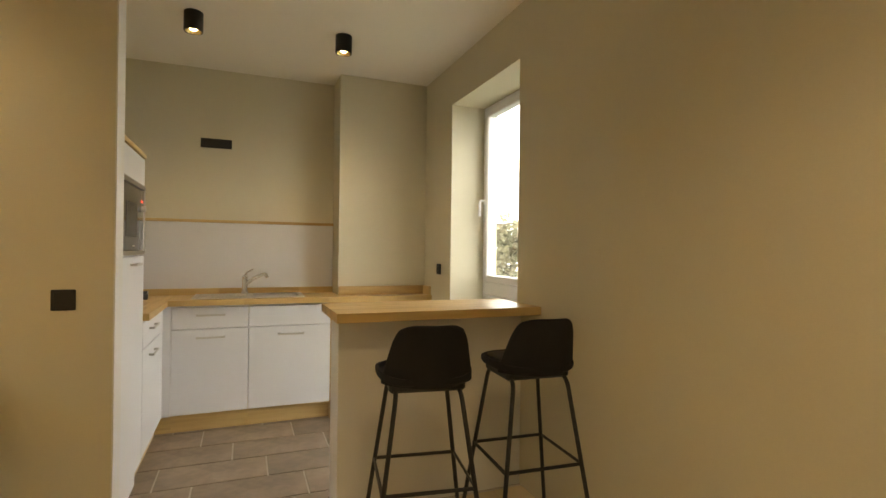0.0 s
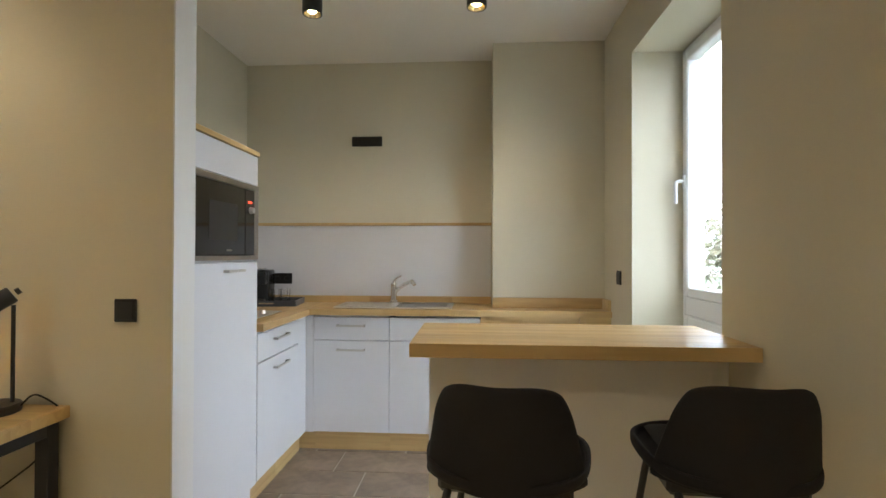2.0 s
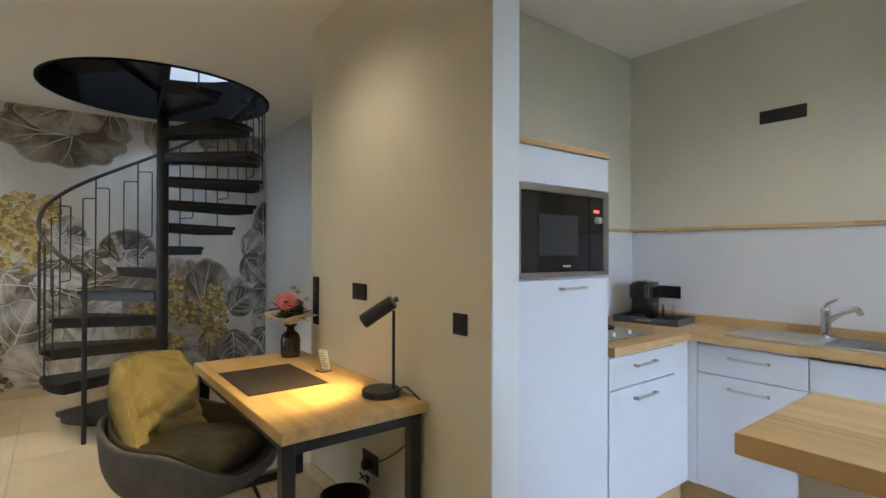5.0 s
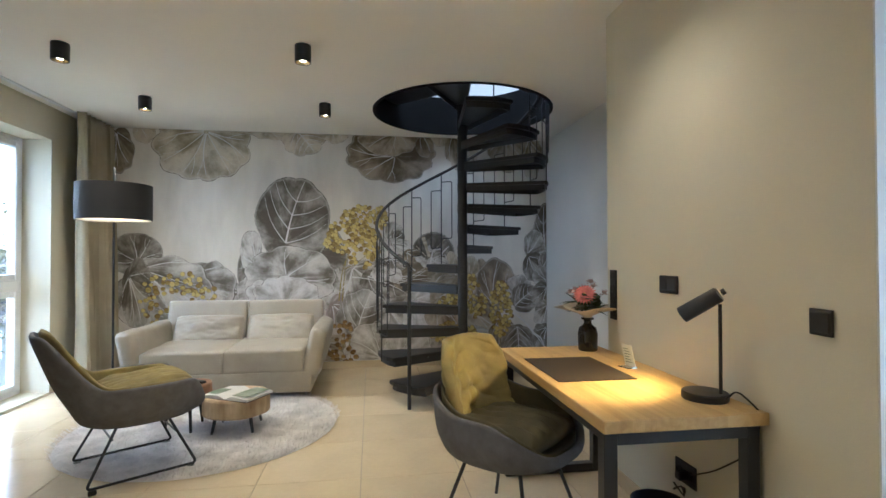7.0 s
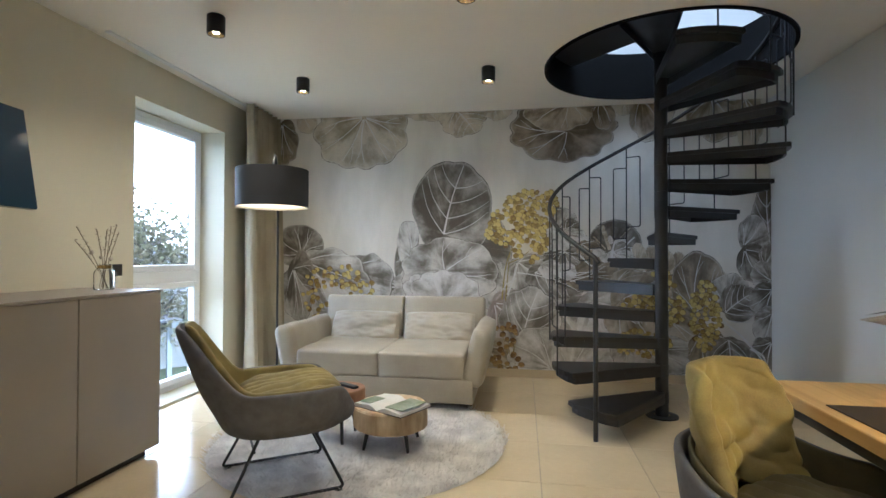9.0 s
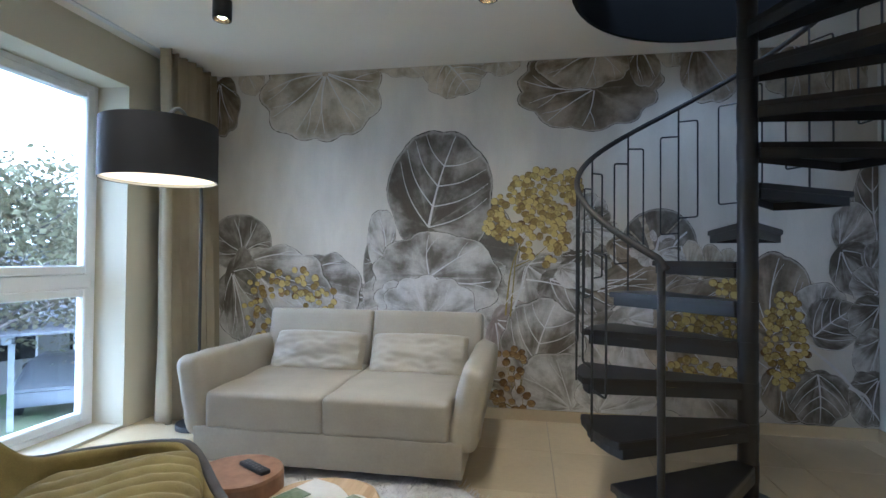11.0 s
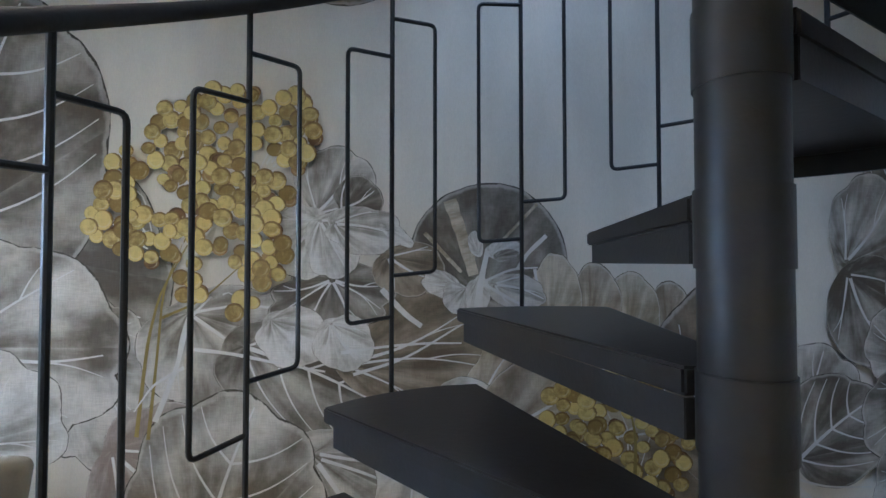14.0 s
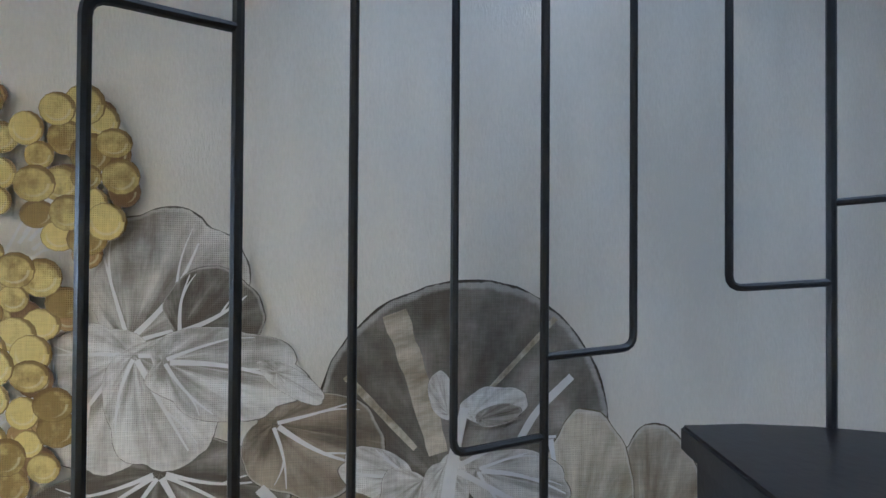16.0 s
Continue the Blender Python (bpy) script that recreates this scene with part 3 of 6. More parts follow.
def pleated(w, d, h, folds, depth, seed=0, n=60):
    """A cushion sewn in pleats that run front to back."""
    bm = pillow(w, d, h, 0.4, 0.008, seed, n)
    for v in bm.verts:
        if v.co.z > 0:
            k = min(1.0, v.co.z / (h * 0.3))
            v.co.z += k * depth * (abs(math.sin((v.co.x / w + 0.04 * math.sin(v.co.y * 14)) * math.pi * folds)) - 0.5)
    return bm


def back_pad(half, height, curve, recline, wrinkle, seed):
    """A thin quilted pad that hangs over a curved chair back."""
    bm = bmesh.new()
    rows = []
    for j in range(25):
        s = j / 24
        row = []
        for i in range(33):
            u = 2 * i / 32 - 1
            wd = half * (1 - 0.30 * max(0.0, (s - 0.62) / 0.38) ** 2.4)
            k = wrinkle * (1.15 - s)
            y = curve * u * u - recline * s + k * (noise.noise((u * 2.4 + seed, s * 6, 1)) + 0.6 * noise.noise((u * 5, s * 11 + seed, 3)))
            row.append(bm.verts.new((u * wd, y, height * s * (1 - 0.05 * u ** 4))))
        rows.append(row)
    for a, b in zip(rows, rows[1:]):
        for i in range(32):
            bm.faces.new((a[i], a[i + 1], b[i + 1], b[i]))
    return bm


def moved(bm, m):
    bmesh.ops.transform(bm, matrix=m, verts=bm.verts)
    return bm


def stool_back(zs):
    """A curved back panel, broad below, narrower above, with rounded upper corners."""
    bm = bmesh.new()
    nu, nv = 16, 10
    rows = []
    for j in range(nv + 1):
        s = j / nv
        row = []
        for i in range(nu + 1):
            u = 2 * i / nu - 1
            half = 0.184 * (1 - 0.27 * s) * (1 - 0.10 * max(0, (s - 0.7) / 0.3) ** 2)
            z = zs - 0.008 + 0.245 * s * (1 - 0.10 * abs(u) ** 4 * s)
            row.append(bm.verts.new((u * half, -0.198 - 0.045 * s + 0.115 * u * u * (1 - 0.35 * s), z)))
        rows.append(row)
    for a, b in zip(rows, rows[1:]):
        for i in range(nu):
            bm.faces.new((a[i], a[i + 1], b[i + 1], b[i]))
    return bm


M_STOOL = surface("black_moulded_seat", (0.011, 0.011, 0.014), 0.72, var=0.1, scale=20, bump=0.08, bscale=200, spec=0.3)


def bar_stool(m):
    t = thing("bar_stool", "black moulded bar stool with thin steel legs", "bar stool", m, "stools at the bar")
    zs = 0.818
    s = part("seat", bowl_shell(0.36, 0.38, zs, zs + 0.03, zs + 0.045, zs + 0.03, 0.1, flat=0.68, arm_at=75, back_at=62), M_STOOL, t, smooth=True)
    thicken(s, 0.012)
    b = part("backrest", stool_back(zs), M_STOOL, t, "black curved moulded backrest", smooth=True)
    thicken(b, 0.012, 1, 0)
    bm = pillow(0.28, 0.29, 0.025, 0.35, 0.002)
    part("seat_pad", moved(bm, pose(0, 0.02, zs + 0.025)), surface("black_leatherette", (0.012, 0.012, 0.014), 0.65, bump=0.1, bscale=150, spec=0.3), t, smooth=True)
    for sx in (-1, 1):
        pts = soft([(sx * 0.232, -0.235, 0), (sx * 0.125, -0.135, zs - 0.03), (sx * 0.125, 0.13, zs - 0.03), (sx * 0.232, 0.225, 0)], 0.05, 5)
        half = len(pts) // 2
        part("leg", tube(bmesh.new(), pts[:half + 1], 0.0095, 10), M_BLKMETAL, t, smooth=True)
        part("leg", tube(bmesh.new(), pts[half:], 0.0095, 10), M_BLKMETAL, t, smooth=True)
    k = 0.178
    zf = 0.42
    part("footrest", tube(bmesh.new(), [(-k, -k, zf), (k, -k, zf), (k, k, zf), (-k, k, zf), (-k, -k, zf)], 0.008, 8), M_BLKMETAL, t, smooth=True)
    part("seat_plate", box(-0.15, 0.15, -0.12, 0.12, zs - 0.04, zs - 0.002, 0.01), M_BLKMETAL, t)
    return t


bar_stool(pose(0.735, 1.66, 0, 0, 0, -9))
bar_stool(pose(1.24, 1.69, 0, 0, 0, -4))
# ---------- spiral stairs ----------
STEP, RISE, A0, Z0 = 25.5, 0.2057, 326.5, 0.2   # degrees and metres a step; first tread's leading edge and height
NSTEP = 14
stairs = thing("spiral_staircase", "black spiral staircase with steel column and wire-loop balusters", "staircase", pose(SX, SY, 0))


def polar(r, a, z=0.0):
    return (r * math.cos(radians(a)), r * math.sin(radians(a)), z)


bm = bmesh.new()
cyl(bm, 0, 0, 0, CEIL + 1.2, 0.048, n=32)
part("column", bm, M_STAIR, stairs, "black painted steel column", smooth=True)
bm = bmesh.new()
lathe(bm, [(0.001, 0.0), (0.12, 0.0), (0.12, 0.012), (0.06, 0.014)], n=32)
part("base_plate", bm, M_STAIR, stairs)


def tread(i):
    """A wedge tread: a thick board in a steel pan, from the column to the rail."""
    a = A0 - STEP * i
    z = Z0 + RISE * i
    e0, e1 = a + 0.5, a - STEP - 3.5
    bm = bmesh.new()
    out = []
    n = 5
    for k in range(n + 1):
        out.append(polar(SR - 0.02 + (0.012 if 0 < k < n else 0), e0 + (e1 - e0) * k / n))
    inner = [polar(0.062, e1 - 40), polar(0.062, e0 + 40)]
    ring = [Vector(p) for p in out + inner]
    lo = [bm.verts.new(p + Vector((0, 0, z - 0.035))) for p in ring]
    hi = [bm.verts.new(p + Vector((0, 0, z))) for p in ring]
    m = len(ring)
    for k in range(m):
        q = (k + 1) % m
        bm.faces.new((lo[k], lo[q], hi[q], hi[k]))
    bm.faces.new(hi)
    bm.faces.new(lo[::-1])
    bmesh.ops.bevel(bm, geom=list(bm.edges), offset=0.004, segments=2, affect="EDGES")
    tr = part("tread", bm, M_TREAD, stairs)
    # steel pan under the board
    bm = bmesh.new()
    cen = Vector(polar(0.42, (e0 + e1) / 2))
    ring2 = [cen + (Vector(p) - cen) * 0.93 for p in out] + [Vector(p) for p in inner]
    ring3 = [cen + (Vector(p) - cen) * 0.90 for p in out] + [Vector(p) * 0.97 for p in inner]
    t0, t1 = z - 0.036, z - 0.085
    ra = [bm.verts.new(p + Vector((0, 0, t0))) for p in ring2]
    rb = [bm.verts.new(p + Vector((0, 0, t1))) for p in ring2]
    rc = [bm.verts.new(p + Vector((0, 0, t1))) for p in ring3]
    rd = [bm.verts.new(p + Vector((0, 0, t0))) for p in ring3]
    for A, B in ((ra, rb), (rb, rc), (rc, rd)):
        for k in range(m):
            q = (k + 1) % m
            bm.faces.new((A[k], A[q], B[q], B[k]))
    part("tread_pan", bm, M_STAIR, tr)
    bm = bmesh.new()
    lathe(bm, [(0.048, z - 0.09), (0.0505, z - 0.09), (0.0505, z + 0.0), (0.048, z + 0.0)], n=24)
    part("tread_collar", bm, M_STAIR, tr, smooth=True)


for i in range(NSTEP):
    tread(i)
# landing plate that fills a sector of the opening beside the last tread
bm = bmesh.new()
arc = [polar(HR - 0.035, -31 - 6.5 * k) for k in range(17)]
ring = [Vector(p) for p in arc] + [Vector(polar(0.05, -128)), Vector(polar(0.05, -35))]
lo = [bm.verts.new(p + Vector((0, 0, CEIL + 0.235))) for p in ring]
hi = [bm.verts.new(p + Vector((0, 0, CEIL + 0.30))) for p in ring]
for k in range(len(ring)):
    q = (k + 1) % len(ring)
    bm.faces.new((lo[k], lo[q], hi[q], hi[k]))
bm.faces.new(hi)
bm.faces.new(lo[::-1])
part("landing_plate", bm, M_TREAD, stairs, "black landing plate at the top")

RAIL0 = 1.06


def rail_z(a):
    return Z0 + RAIL0 + RISE * (A0 - STEP / 2 - a) / STEP


RB = SR - 0.005
# handrail with a bent-over end at the newel
pts = [polar(RB, 316 - 2.5 * k, rail_z(316 - 2.5 * k)) for k in range(int((316 - (A0 - STEP * NSTEP)) / 2.5))]
pts = [polar(RB, 318.5, rail_z(318) - 0.03), *pts]
part("handrail", tube(bmesh.new(), pts, 0.016, 16), M_RAIL, stairs, smooth=True)
bm = bmesh.new()
x, y, _ = polar(RB, 317)
cyl(bm, x, y, 0.0, rail_z(317) - 0.012, 0.0165, n=20)
part("newel_post", bm, M_STAIR, stairs, smooth=True)
for i in range(1, NSTEP):
    a = A0 - STEP * (i + 0.5)
    z = Z0 + RISE * i
    rz = rail_z(a)
    h = 0.33
    bm = bmesh.new()
    tube(bm, [polar(RB, a, z - 0.06), polar(RB, a, rz)], 0.0062, 8)
    part("baluster", bm, M_BLKMETAL, stairs, smooth=True)
    for sgn, top, low in ((-1, rz - 0.098, z + 0.295), (1, rz - 0.199, z + 0.19)):
        b = a + sgn * STEP * h
        tip = [Vector(polar(RB, a, top)), Vector(polar(RB, b, top - sgn * 0.01)), Vector(polar(RB, b, low - sgn * 0.01)), Vector(polar(RB, a, low))]
        part("baluster_loop", tube(bmesh.new(), soft(tip, 0.018, 4), 0.0055, 8), M_BLKMETAL, stairs, smooth=True)
# black steel ring that lines the hole
bm = bmesh.new()
lathe(bm, [(HR - 0.004, CEIL - 0.01), (HR - 0.004, CEIL + 0.42), (HR - 0.03, CEIL + 0.42), (HR - 0.03, CEIL - 0.01), (HR - 0.004, CEIL - 0.01)], SX, SY, 72)
tagged(part("trim", bm, surface("matt_black_steel", (0.006, 0.006, 0.006), 0.9, bump=0.03, spec=0.2), smooth=True), "black steel ring lining the round stair opening", "trim", kind="structure")

# room above the stairs
structure("wall_upper", boxes((MUR - T, MUR, -0.5, REC + T, CEIL + 0.3, CEIL + 2.7), (MUR, -1.5, REC, REC + T, CEIL + 0.3, CEIL + 2.7), (MUR, -1.5, -0.8, -0.5, CEIL + 0.3, CEIL + 2.7), (-1.5, -1.2, -0.8, REC + T, CEIL + 0.3, CEIL + 2.7)), M_WALLW, "white walls of the upper landing")
structure("ceiling_upper", boxes((MUR - T, -1.2, -0.8, REC + T, CEIL + 2.7, CEIL + 2.9)), M_CEIL, "white ceiling of the upper landing", "ceiling")

# ---------- desk ----------
DX0, DX1, DY0, DY1, DZ = -2.22, -0.835, 1.56, 2.19, 0.755
t = thing("desk", "oak topped desk with black square steel legs", "desk")
part("tabletop", box(DX0, DX1, DY0, DY1, DZ - 0.045, DZ, 0.003), M_OAKDESK, t)
for nm, x in (("end_frame", DX0 + 0.03), ("end_frame", DX1 - 0.08)):
    part(nm, boxes((x, x + 0.05, DY0 + 0.015, DY0 + 0.065, 0, DZ - 0.046), (x, x + 0.05, DY1 - 0.065, DY1 - 0.015, 0, DZ - 0.046), (x, x + 0.05, DY0 + 0.065, DY1 - 0.065, 0, 0.05), (x, x + 0.05, DY0 + 0.065, DY1 - 0.065, DZ - 0.096, DZ - 0.046), bevel=0.002), M_BLKMETAL, t, "black square steel end frame")
part("rail", box(DX0 + 0.08, DX1 - 0.08, DY0 + 0.02, DY0 + 0.05, DZ - 0.085, DZ - 0.046, 0.002), M_BLKMETAL, t)
part("rail", box(DX0 + 0.08, DX1 - 0.08, DY1 - 0.05, DY1 - 0.02, DZ - 0.085, DZ - 0.046, 0.002), M_BLKMETAL, t)

t = thing("desk_pad", "dark brown leather desk pad", "desk pad")
part("pad", box(-1.87, -1.36, 1.605, 1.98, DZ + 0.0005, DZ + 0.004, 0.0015), surface("brown_leather", (0.035, 0.026, 0.02), 0.55, bump=0.15, bscale=200), t)

# desk lamp
LX, LY = -1.035, 2.08
t = thing("desk_lamp", "black desk lamp with a tilted cylinder shade, switched on", "desk lamp", pose(LX, LY, DZ))
bm = bmesh.new()
lathe(bm, [(0.001, 0), (0.083, 0), (0.085, 0.004), (0.085, 0.026), (0.081, 0.03), (0.001, 0.031)], n=40)
part("base", bm, M_BLKMETAL, t, smooth=True)
part("stem", tube(bmesh.new(), [(0.045, 0.035, 0.028), (0.045, 0.035, 0.375)], 0.0068, 12), M_BLKMETAL, t, smooth=True)
head = pose(-0.002, -0.010, 0.372, 0, 56, 45)
sh = bmesh.new()
lathe(sh, [(0.001, 0.075), (0.028, 0.075), (0.031, 0.07), (0.033, -0.085), (0.030, -0.085), (0.031, 0.05), (0.001, 0.052)], n=32)
part("shade", moved(sh, head), M_BLKMETAL, t, smooth=True)
bb = bmesh.new()
lathe(bb, [(0.001, -0.06), (0.015, -0.055), (0.024, -0.03), (0.02, 0.0), (0.012, 0.04)], n=20)
part("bulb", moved(bb, head), M_BULB, t, smooth=True)
kn = bmesh.new()
cyl(kn, 0, 0, 0.085, 0.10, 0.012, n=12)
part("knob", moved(kn, head), M_BLKMETAL, t, smooth=True)
d = bpy.data.lights.new("desk_lamp_light", "SPOT")
d.energy, d.color, d.spot_size, d.spot_blend, d.shadow_soft_size = 18, (1.0, 0.62, 0.18), radians(122), 0.9, 0.03
lo = new("desk_lamp_light", d)
lo.parent = t
lo.matrix_basis = head @ pose(0, 0, -0.092)
t = thing("lamp_cable", "thin black lamp cable behind the desk", "cable")
part("cable", tube(bmesh.new(), soft([(LX + 0.07, LY + 0.03, DZ + 0.01), (LX + 0.11, LY + 0.05, DZ + 0.06), (LX + 0.15, LY + 0.07, DZ + 0.03), (LX + 0.17, 2.192, DZ - 0.02), (LX + 0.08, 2.194, DZ - 0.2), (LX - 0.1, 2.19, 0.42), (-1.30, 2.175, 0.33)], 0.06, 5), 0.0035, 6), M_BLACK, t, smooth=True)

# ---------- sideboard, television ----------
t = thing("sideboard", "tall taupe lacquered sideboard against the wall", "sideboard")
part("body", box(-2.895, -1.65, WIN + 0.03, -1.672, 0.05, 1.015, 0.002), M_SBOARD, t)
part("top", box(-2.90, -1.645, WIN + 0.028, -1.648, 1.016, 1.03, 0.002), M_SBOARD, t)
for a, b in ((-2.895, -2.305), (-2.30, -1.65)):
    part("door", box(a + 0.002, b - 0.002, -1.672, -1.652, 0.052, 1.013, 0.002), M_SBOARD, t)
part("plinth", box(-2.83, -1.68, WIN + 0.05, -1.70, 0, 0.05), M_BLACK, t)
t = thing("television", "flat black television tilted on the wall", "television")
tv = pose(-1.95, WIN + 0.21, 1.78, 9, 0, 8)
part("screen", moved(box(-0.5, 0.5, -0.02, 0.02, -0.285, 0.285, 0.006), tv), surface("tv_screen", (0.02, 0.045, 0.08), 0.12, var=0.05, bump=0.0), t)
part("wall_bracket", box(-2.05, -1.85, WIN + 0.002, WIN + 0.19, 1.7, 1.86, 0.003), M_BLACK, t)

# ---------- white sliding door beside the room's entrance ----------
t = tagged(new("door_1"), "white full-height sliding door edge with a small steel pull", "door", kind="structure")
part("leaf", box(-1.391, 1.45, -1.33, -1.28, 0.005, CEIL - 0.005, 0.003), M_PVC, t)
part("jamb", box(-1.463, -1.393, -1.37, -1.24, 0.0, CEIL - 0.002, 0.003), M_PVC, t)
part("pull", box(-1.428, -1.398, -1.2395, -1.232, 1.08, 1.15, 0.003), M_SATIN, t)
# ---------- sofa ----------
M_LEATH = surface("cream_leather", (0.40, 0.37, 0.30), 0.42, var=0.05, scale=4, bump=0.25, bscale=90, col2=(0.33, 0.30, 0.24))
t = thing("sofa", "cream leather two-seat sofa with two loose cushions", "sofa", pose(-5.08, -0.54, 0, 0, 0, 90))
# local: x runs along the wall, -y out from the wall
part("base", box(-0.775, 0.775, -1.128, -0.12, 0.075, 0.268, 0.012, seg=3), M_LEATH, t, smooth=True)
for sx in (-1, 1):
    part("seat_cushion", moved(soft_block(0.706, 0.935, 0.215, 0.03, 0.016, 0.007, sx + 3), pose(sx * 0.349, -0.665, 0.362)), M_LEATH, t, smooth=True)
    part("back_cushion", moved(soft_block(0.80, 0.17, 0.54, 0.035, 0.0, 0.004, sx + 9), pose(sx * 0.40, -0.175, 0.575, -12, 0, 0)), M_LEATH, t, smooth=True)
    part("armrest", moved(soft_block(0.165, 1.0, 0.46, 0.062, 0.0, 0.014, sx + 14), pose(sx * 0.80, -0.62, 0.43, 0, sx * 11, 0)), M_LEATH, t, smooth=True)
for x, y in ((-0.72, -1.03), (0.72, -1.03), (-0.72, -0.2), (0.72, -0.2)):
    bm = bmesh.new()
    cyl(bm, x, y, 0, 0.08, 0.018, 0.022, 16)
    part("foot", bm, M_CHROME, t, smooth=True)
for sx, sd in ((-1, 2), (1, 5)):
    t2 = thing("cushion", "cream leather loose cushion on the sofa", "cushion", group="sofa cushions")
    bm = pillow(0.70, 0.35, 0.17, 0.55, 0.02, sd, 36)
    part("cover", moved(bm, pose(-5.08, -0.54, 0, 0, 0, 90) @ pose(sx * 0.36 + 0.02, -0.39, 0.55, 60, 0, 0)), M_LEATH, t2, smooth=True)

# ---------- rug ----------
M_RUG = surface("shaggy_rug", (0.80, 0.77, 0.72), 0.95, var=0.12, scale=7, bump=0.9, bscale=60, col2=(0.48, 0.455, 0.43))
t = thing("round_rug", "round pale grey shaggy rug", "rug", pose(-3.35, -0.47, 0.0))
bm = bmesh.new()
rg = random.Random(5)
N, R = 96, 0.97
prev = None
for j in range(33):
    r = R * j / 32
    row = []
    for k in range(N):
        a = 2 * math.pi * k / N
        rr = r * (1 + (0.012 * noise.noise((math.cos(a) * 9, math.sin(a) * 9, 2)) if j > 30 else 0))
        z = 0.022 + 0.014 * noise.noise((rr * math.cos(a) * 13, rr * math.sin(a) * 13, 1)) + rg.uniform(-0.005, 0.005)
        if j == 32:
            z = 0.002
        row.append(bm.verts.new((rr * math.cos(a), rr * math.sin(a), z)))
    if prev:
        for k in range(N):
            bm.faces.new((prev[k], prev[(k + 1) % N], row[(k + 1) % N], row[k]))
    prev = row
bmesh.ops.remove_doubles(bm, verts=bm.verts, dist=0.0005)
part("mat", bm, M_RUG, t, smooth=True)
bm = bmesh.new()
for k in range(16000):
    a, r = rg.uniform(0, 2 * math.pi), R * 1.015 * math.sqrt(rg.random())
    x, y = r * math.cos(a), r * math.sin(a)
    b, l = rg.uniform(0, 6.3), rg.uniform(0.025, 0.055)
    w = 0.0055
    dx, dy = math.cos(b) * l * 0.7, math.sin(b) * l * 0.7
    v = [bm.verts.new((x - w, y, 0.018)), bm.verts.new((x + w, y + w, 0.018)), bm.verts.new((x + dx, y + dy, 0.022 + l * 0.55))]
    bm.faces.new(v)
tagged(part("shag", bm, M_RUG, t), kind="stuff")

# ---------- log coffee table ----------
M_BARK = surface("pale_log_bark", (0.64, 0.50, 0.30), 0.8, var=0.3, scale=8, bump=0.6, bscale=25, stretch=(1, 1, 0.3), col2=(0.22, 0.13, 0.06))
M_LOG = oak("log_end_grain", 0, (0.58, 0.42, 0.24), (0.40, 0.25, 0.11))


def log_slice(r, z0, z1, seed, n=48):
    bm = bmesh.new()
    rows = []
    for j, (f, z) in enumerate(((0.96, z0), (1.0, z0 + 0.012), (1.0, (z0 + z1) / 2), (1.0, z1 - 0.012), (0.97, z1))):
        rows.append([bm.verts.new((r * f * (1 + 0.05 * noise.noise((math.cos(a) * 1.6, math.sin(a) * 1.6, seed)) + 0.012 * noise.noise((math.cos(a) * 8, math.sin(a) * 8, z * 9))) * math.cos(a), r * f * (1 + 0.05 * noise.noise((math.cos(a) * 1.6, math.sin(a) * 1.6, seed))) * math.sin(a), z)) for a in (2 * math.pi * k / n for k in range(n))])
    for a, b in zip(rows, rows[1:]):
        for k in range(n):
            bm.faces.new((a[k], a[(k + 1) % n], b[(k + 1) % n], b[k]))
    bm.faces.new(rows[0][::-1])
    bm.faces.new(rows[-1])
    return bm


def log_table(x, y, r, z0, z1, seed, label):
    t = thing("log_table", label, "coffee table", pose(x, y, 0))
    part("slab", log_slice(r, z0, z1, seed), M_BARK, t, "bark-edged log slice")
    bm = bmesh.new()
    cyl(bm, 0, 0, z1 + 0.0005, z1 + 0.003, r * 0.93, n=40)
    part("top_face", bm, M_LOG, t, "pale end grain")
    for k in range(4):
        a = 45 + 90 * k
        p = [polar(r * 0.72, a, z0 + 0.005), polar(r * 0.86, a, 0.03)]
        part("leg", tube(bmesh.new(), p, [0.014, 0.010], 10), M_BLKMETAL, t, smooth=True)
    return t


TBX, TBY, TBZ = -3.2, -0.22, 0.285
log_table(TBX, TBY, 0.235, 0.15, TBZ, 3.0, "log slice coffee table on short black legs")

# open book on the table
M_PAPER = surface("book_paper", (0.72, 0.70, 0.66), 0.7, var=0.06, scale=10, bump=0.03)
M_PAGE = surface("printed_page", (0.30, 0.33, 0.26), 0.5, var=0.4, scale=9, bump=0.0, col2=(0.10, 0.14, 0.06))
t = thing("open_book", "large open picture book on the coffee table", "book", pose(TBX + 0.06, TBY + 0.02, TBZ + 0.003, 0, 0, 62))
for sx in (-1, 1):
    bm = bmesh.new()
    rows = []
    for i in range(11):
        s = i / 10
        x = sx * 0.20 * s
        z = 0.032 * (math.sin(min(1, s * 2.2) * math.pi / 2)) * (1 - 0.55 * s) + 0.003
        rows.append((x, z))
    ring = [(rows[0][0], 0.0), *rows, (rows[-1][0], 0.0)]
    ends = [[bm.verts.new((px, py, pz)) for px, pz in ring] for py in (-0.14, 0.14)]
    for k in range(len(ring)):
        q = (k + 1) % len(ring)
        bm.faces.new((ends[0][k], ends[0][q], ends[1][q], ends[1][k]))
    bm.faces.new(ends[0][::-1])
    bm.faces.new(ends[1])
    bmesh.ops.recalc_face_normals(bm, faces=bm.faces)
    part("page_block", bm, M_PAPER, t)
    part("printed_page" if sx > 0 else "page_picture", box(sx * 0.05 if sx > 0 else -0.17, 0.19 if sx > 0 else -0.08, -0.12, 0.12 if sx > 0 else 0.02, 0.0302, 0.0325), M_PAGE, t, "green and dark printed picture")
part("cover", box(-0.205, 0.205, -0.145, 0.145, -0.0015, 0.0015), M_BLACK, t)

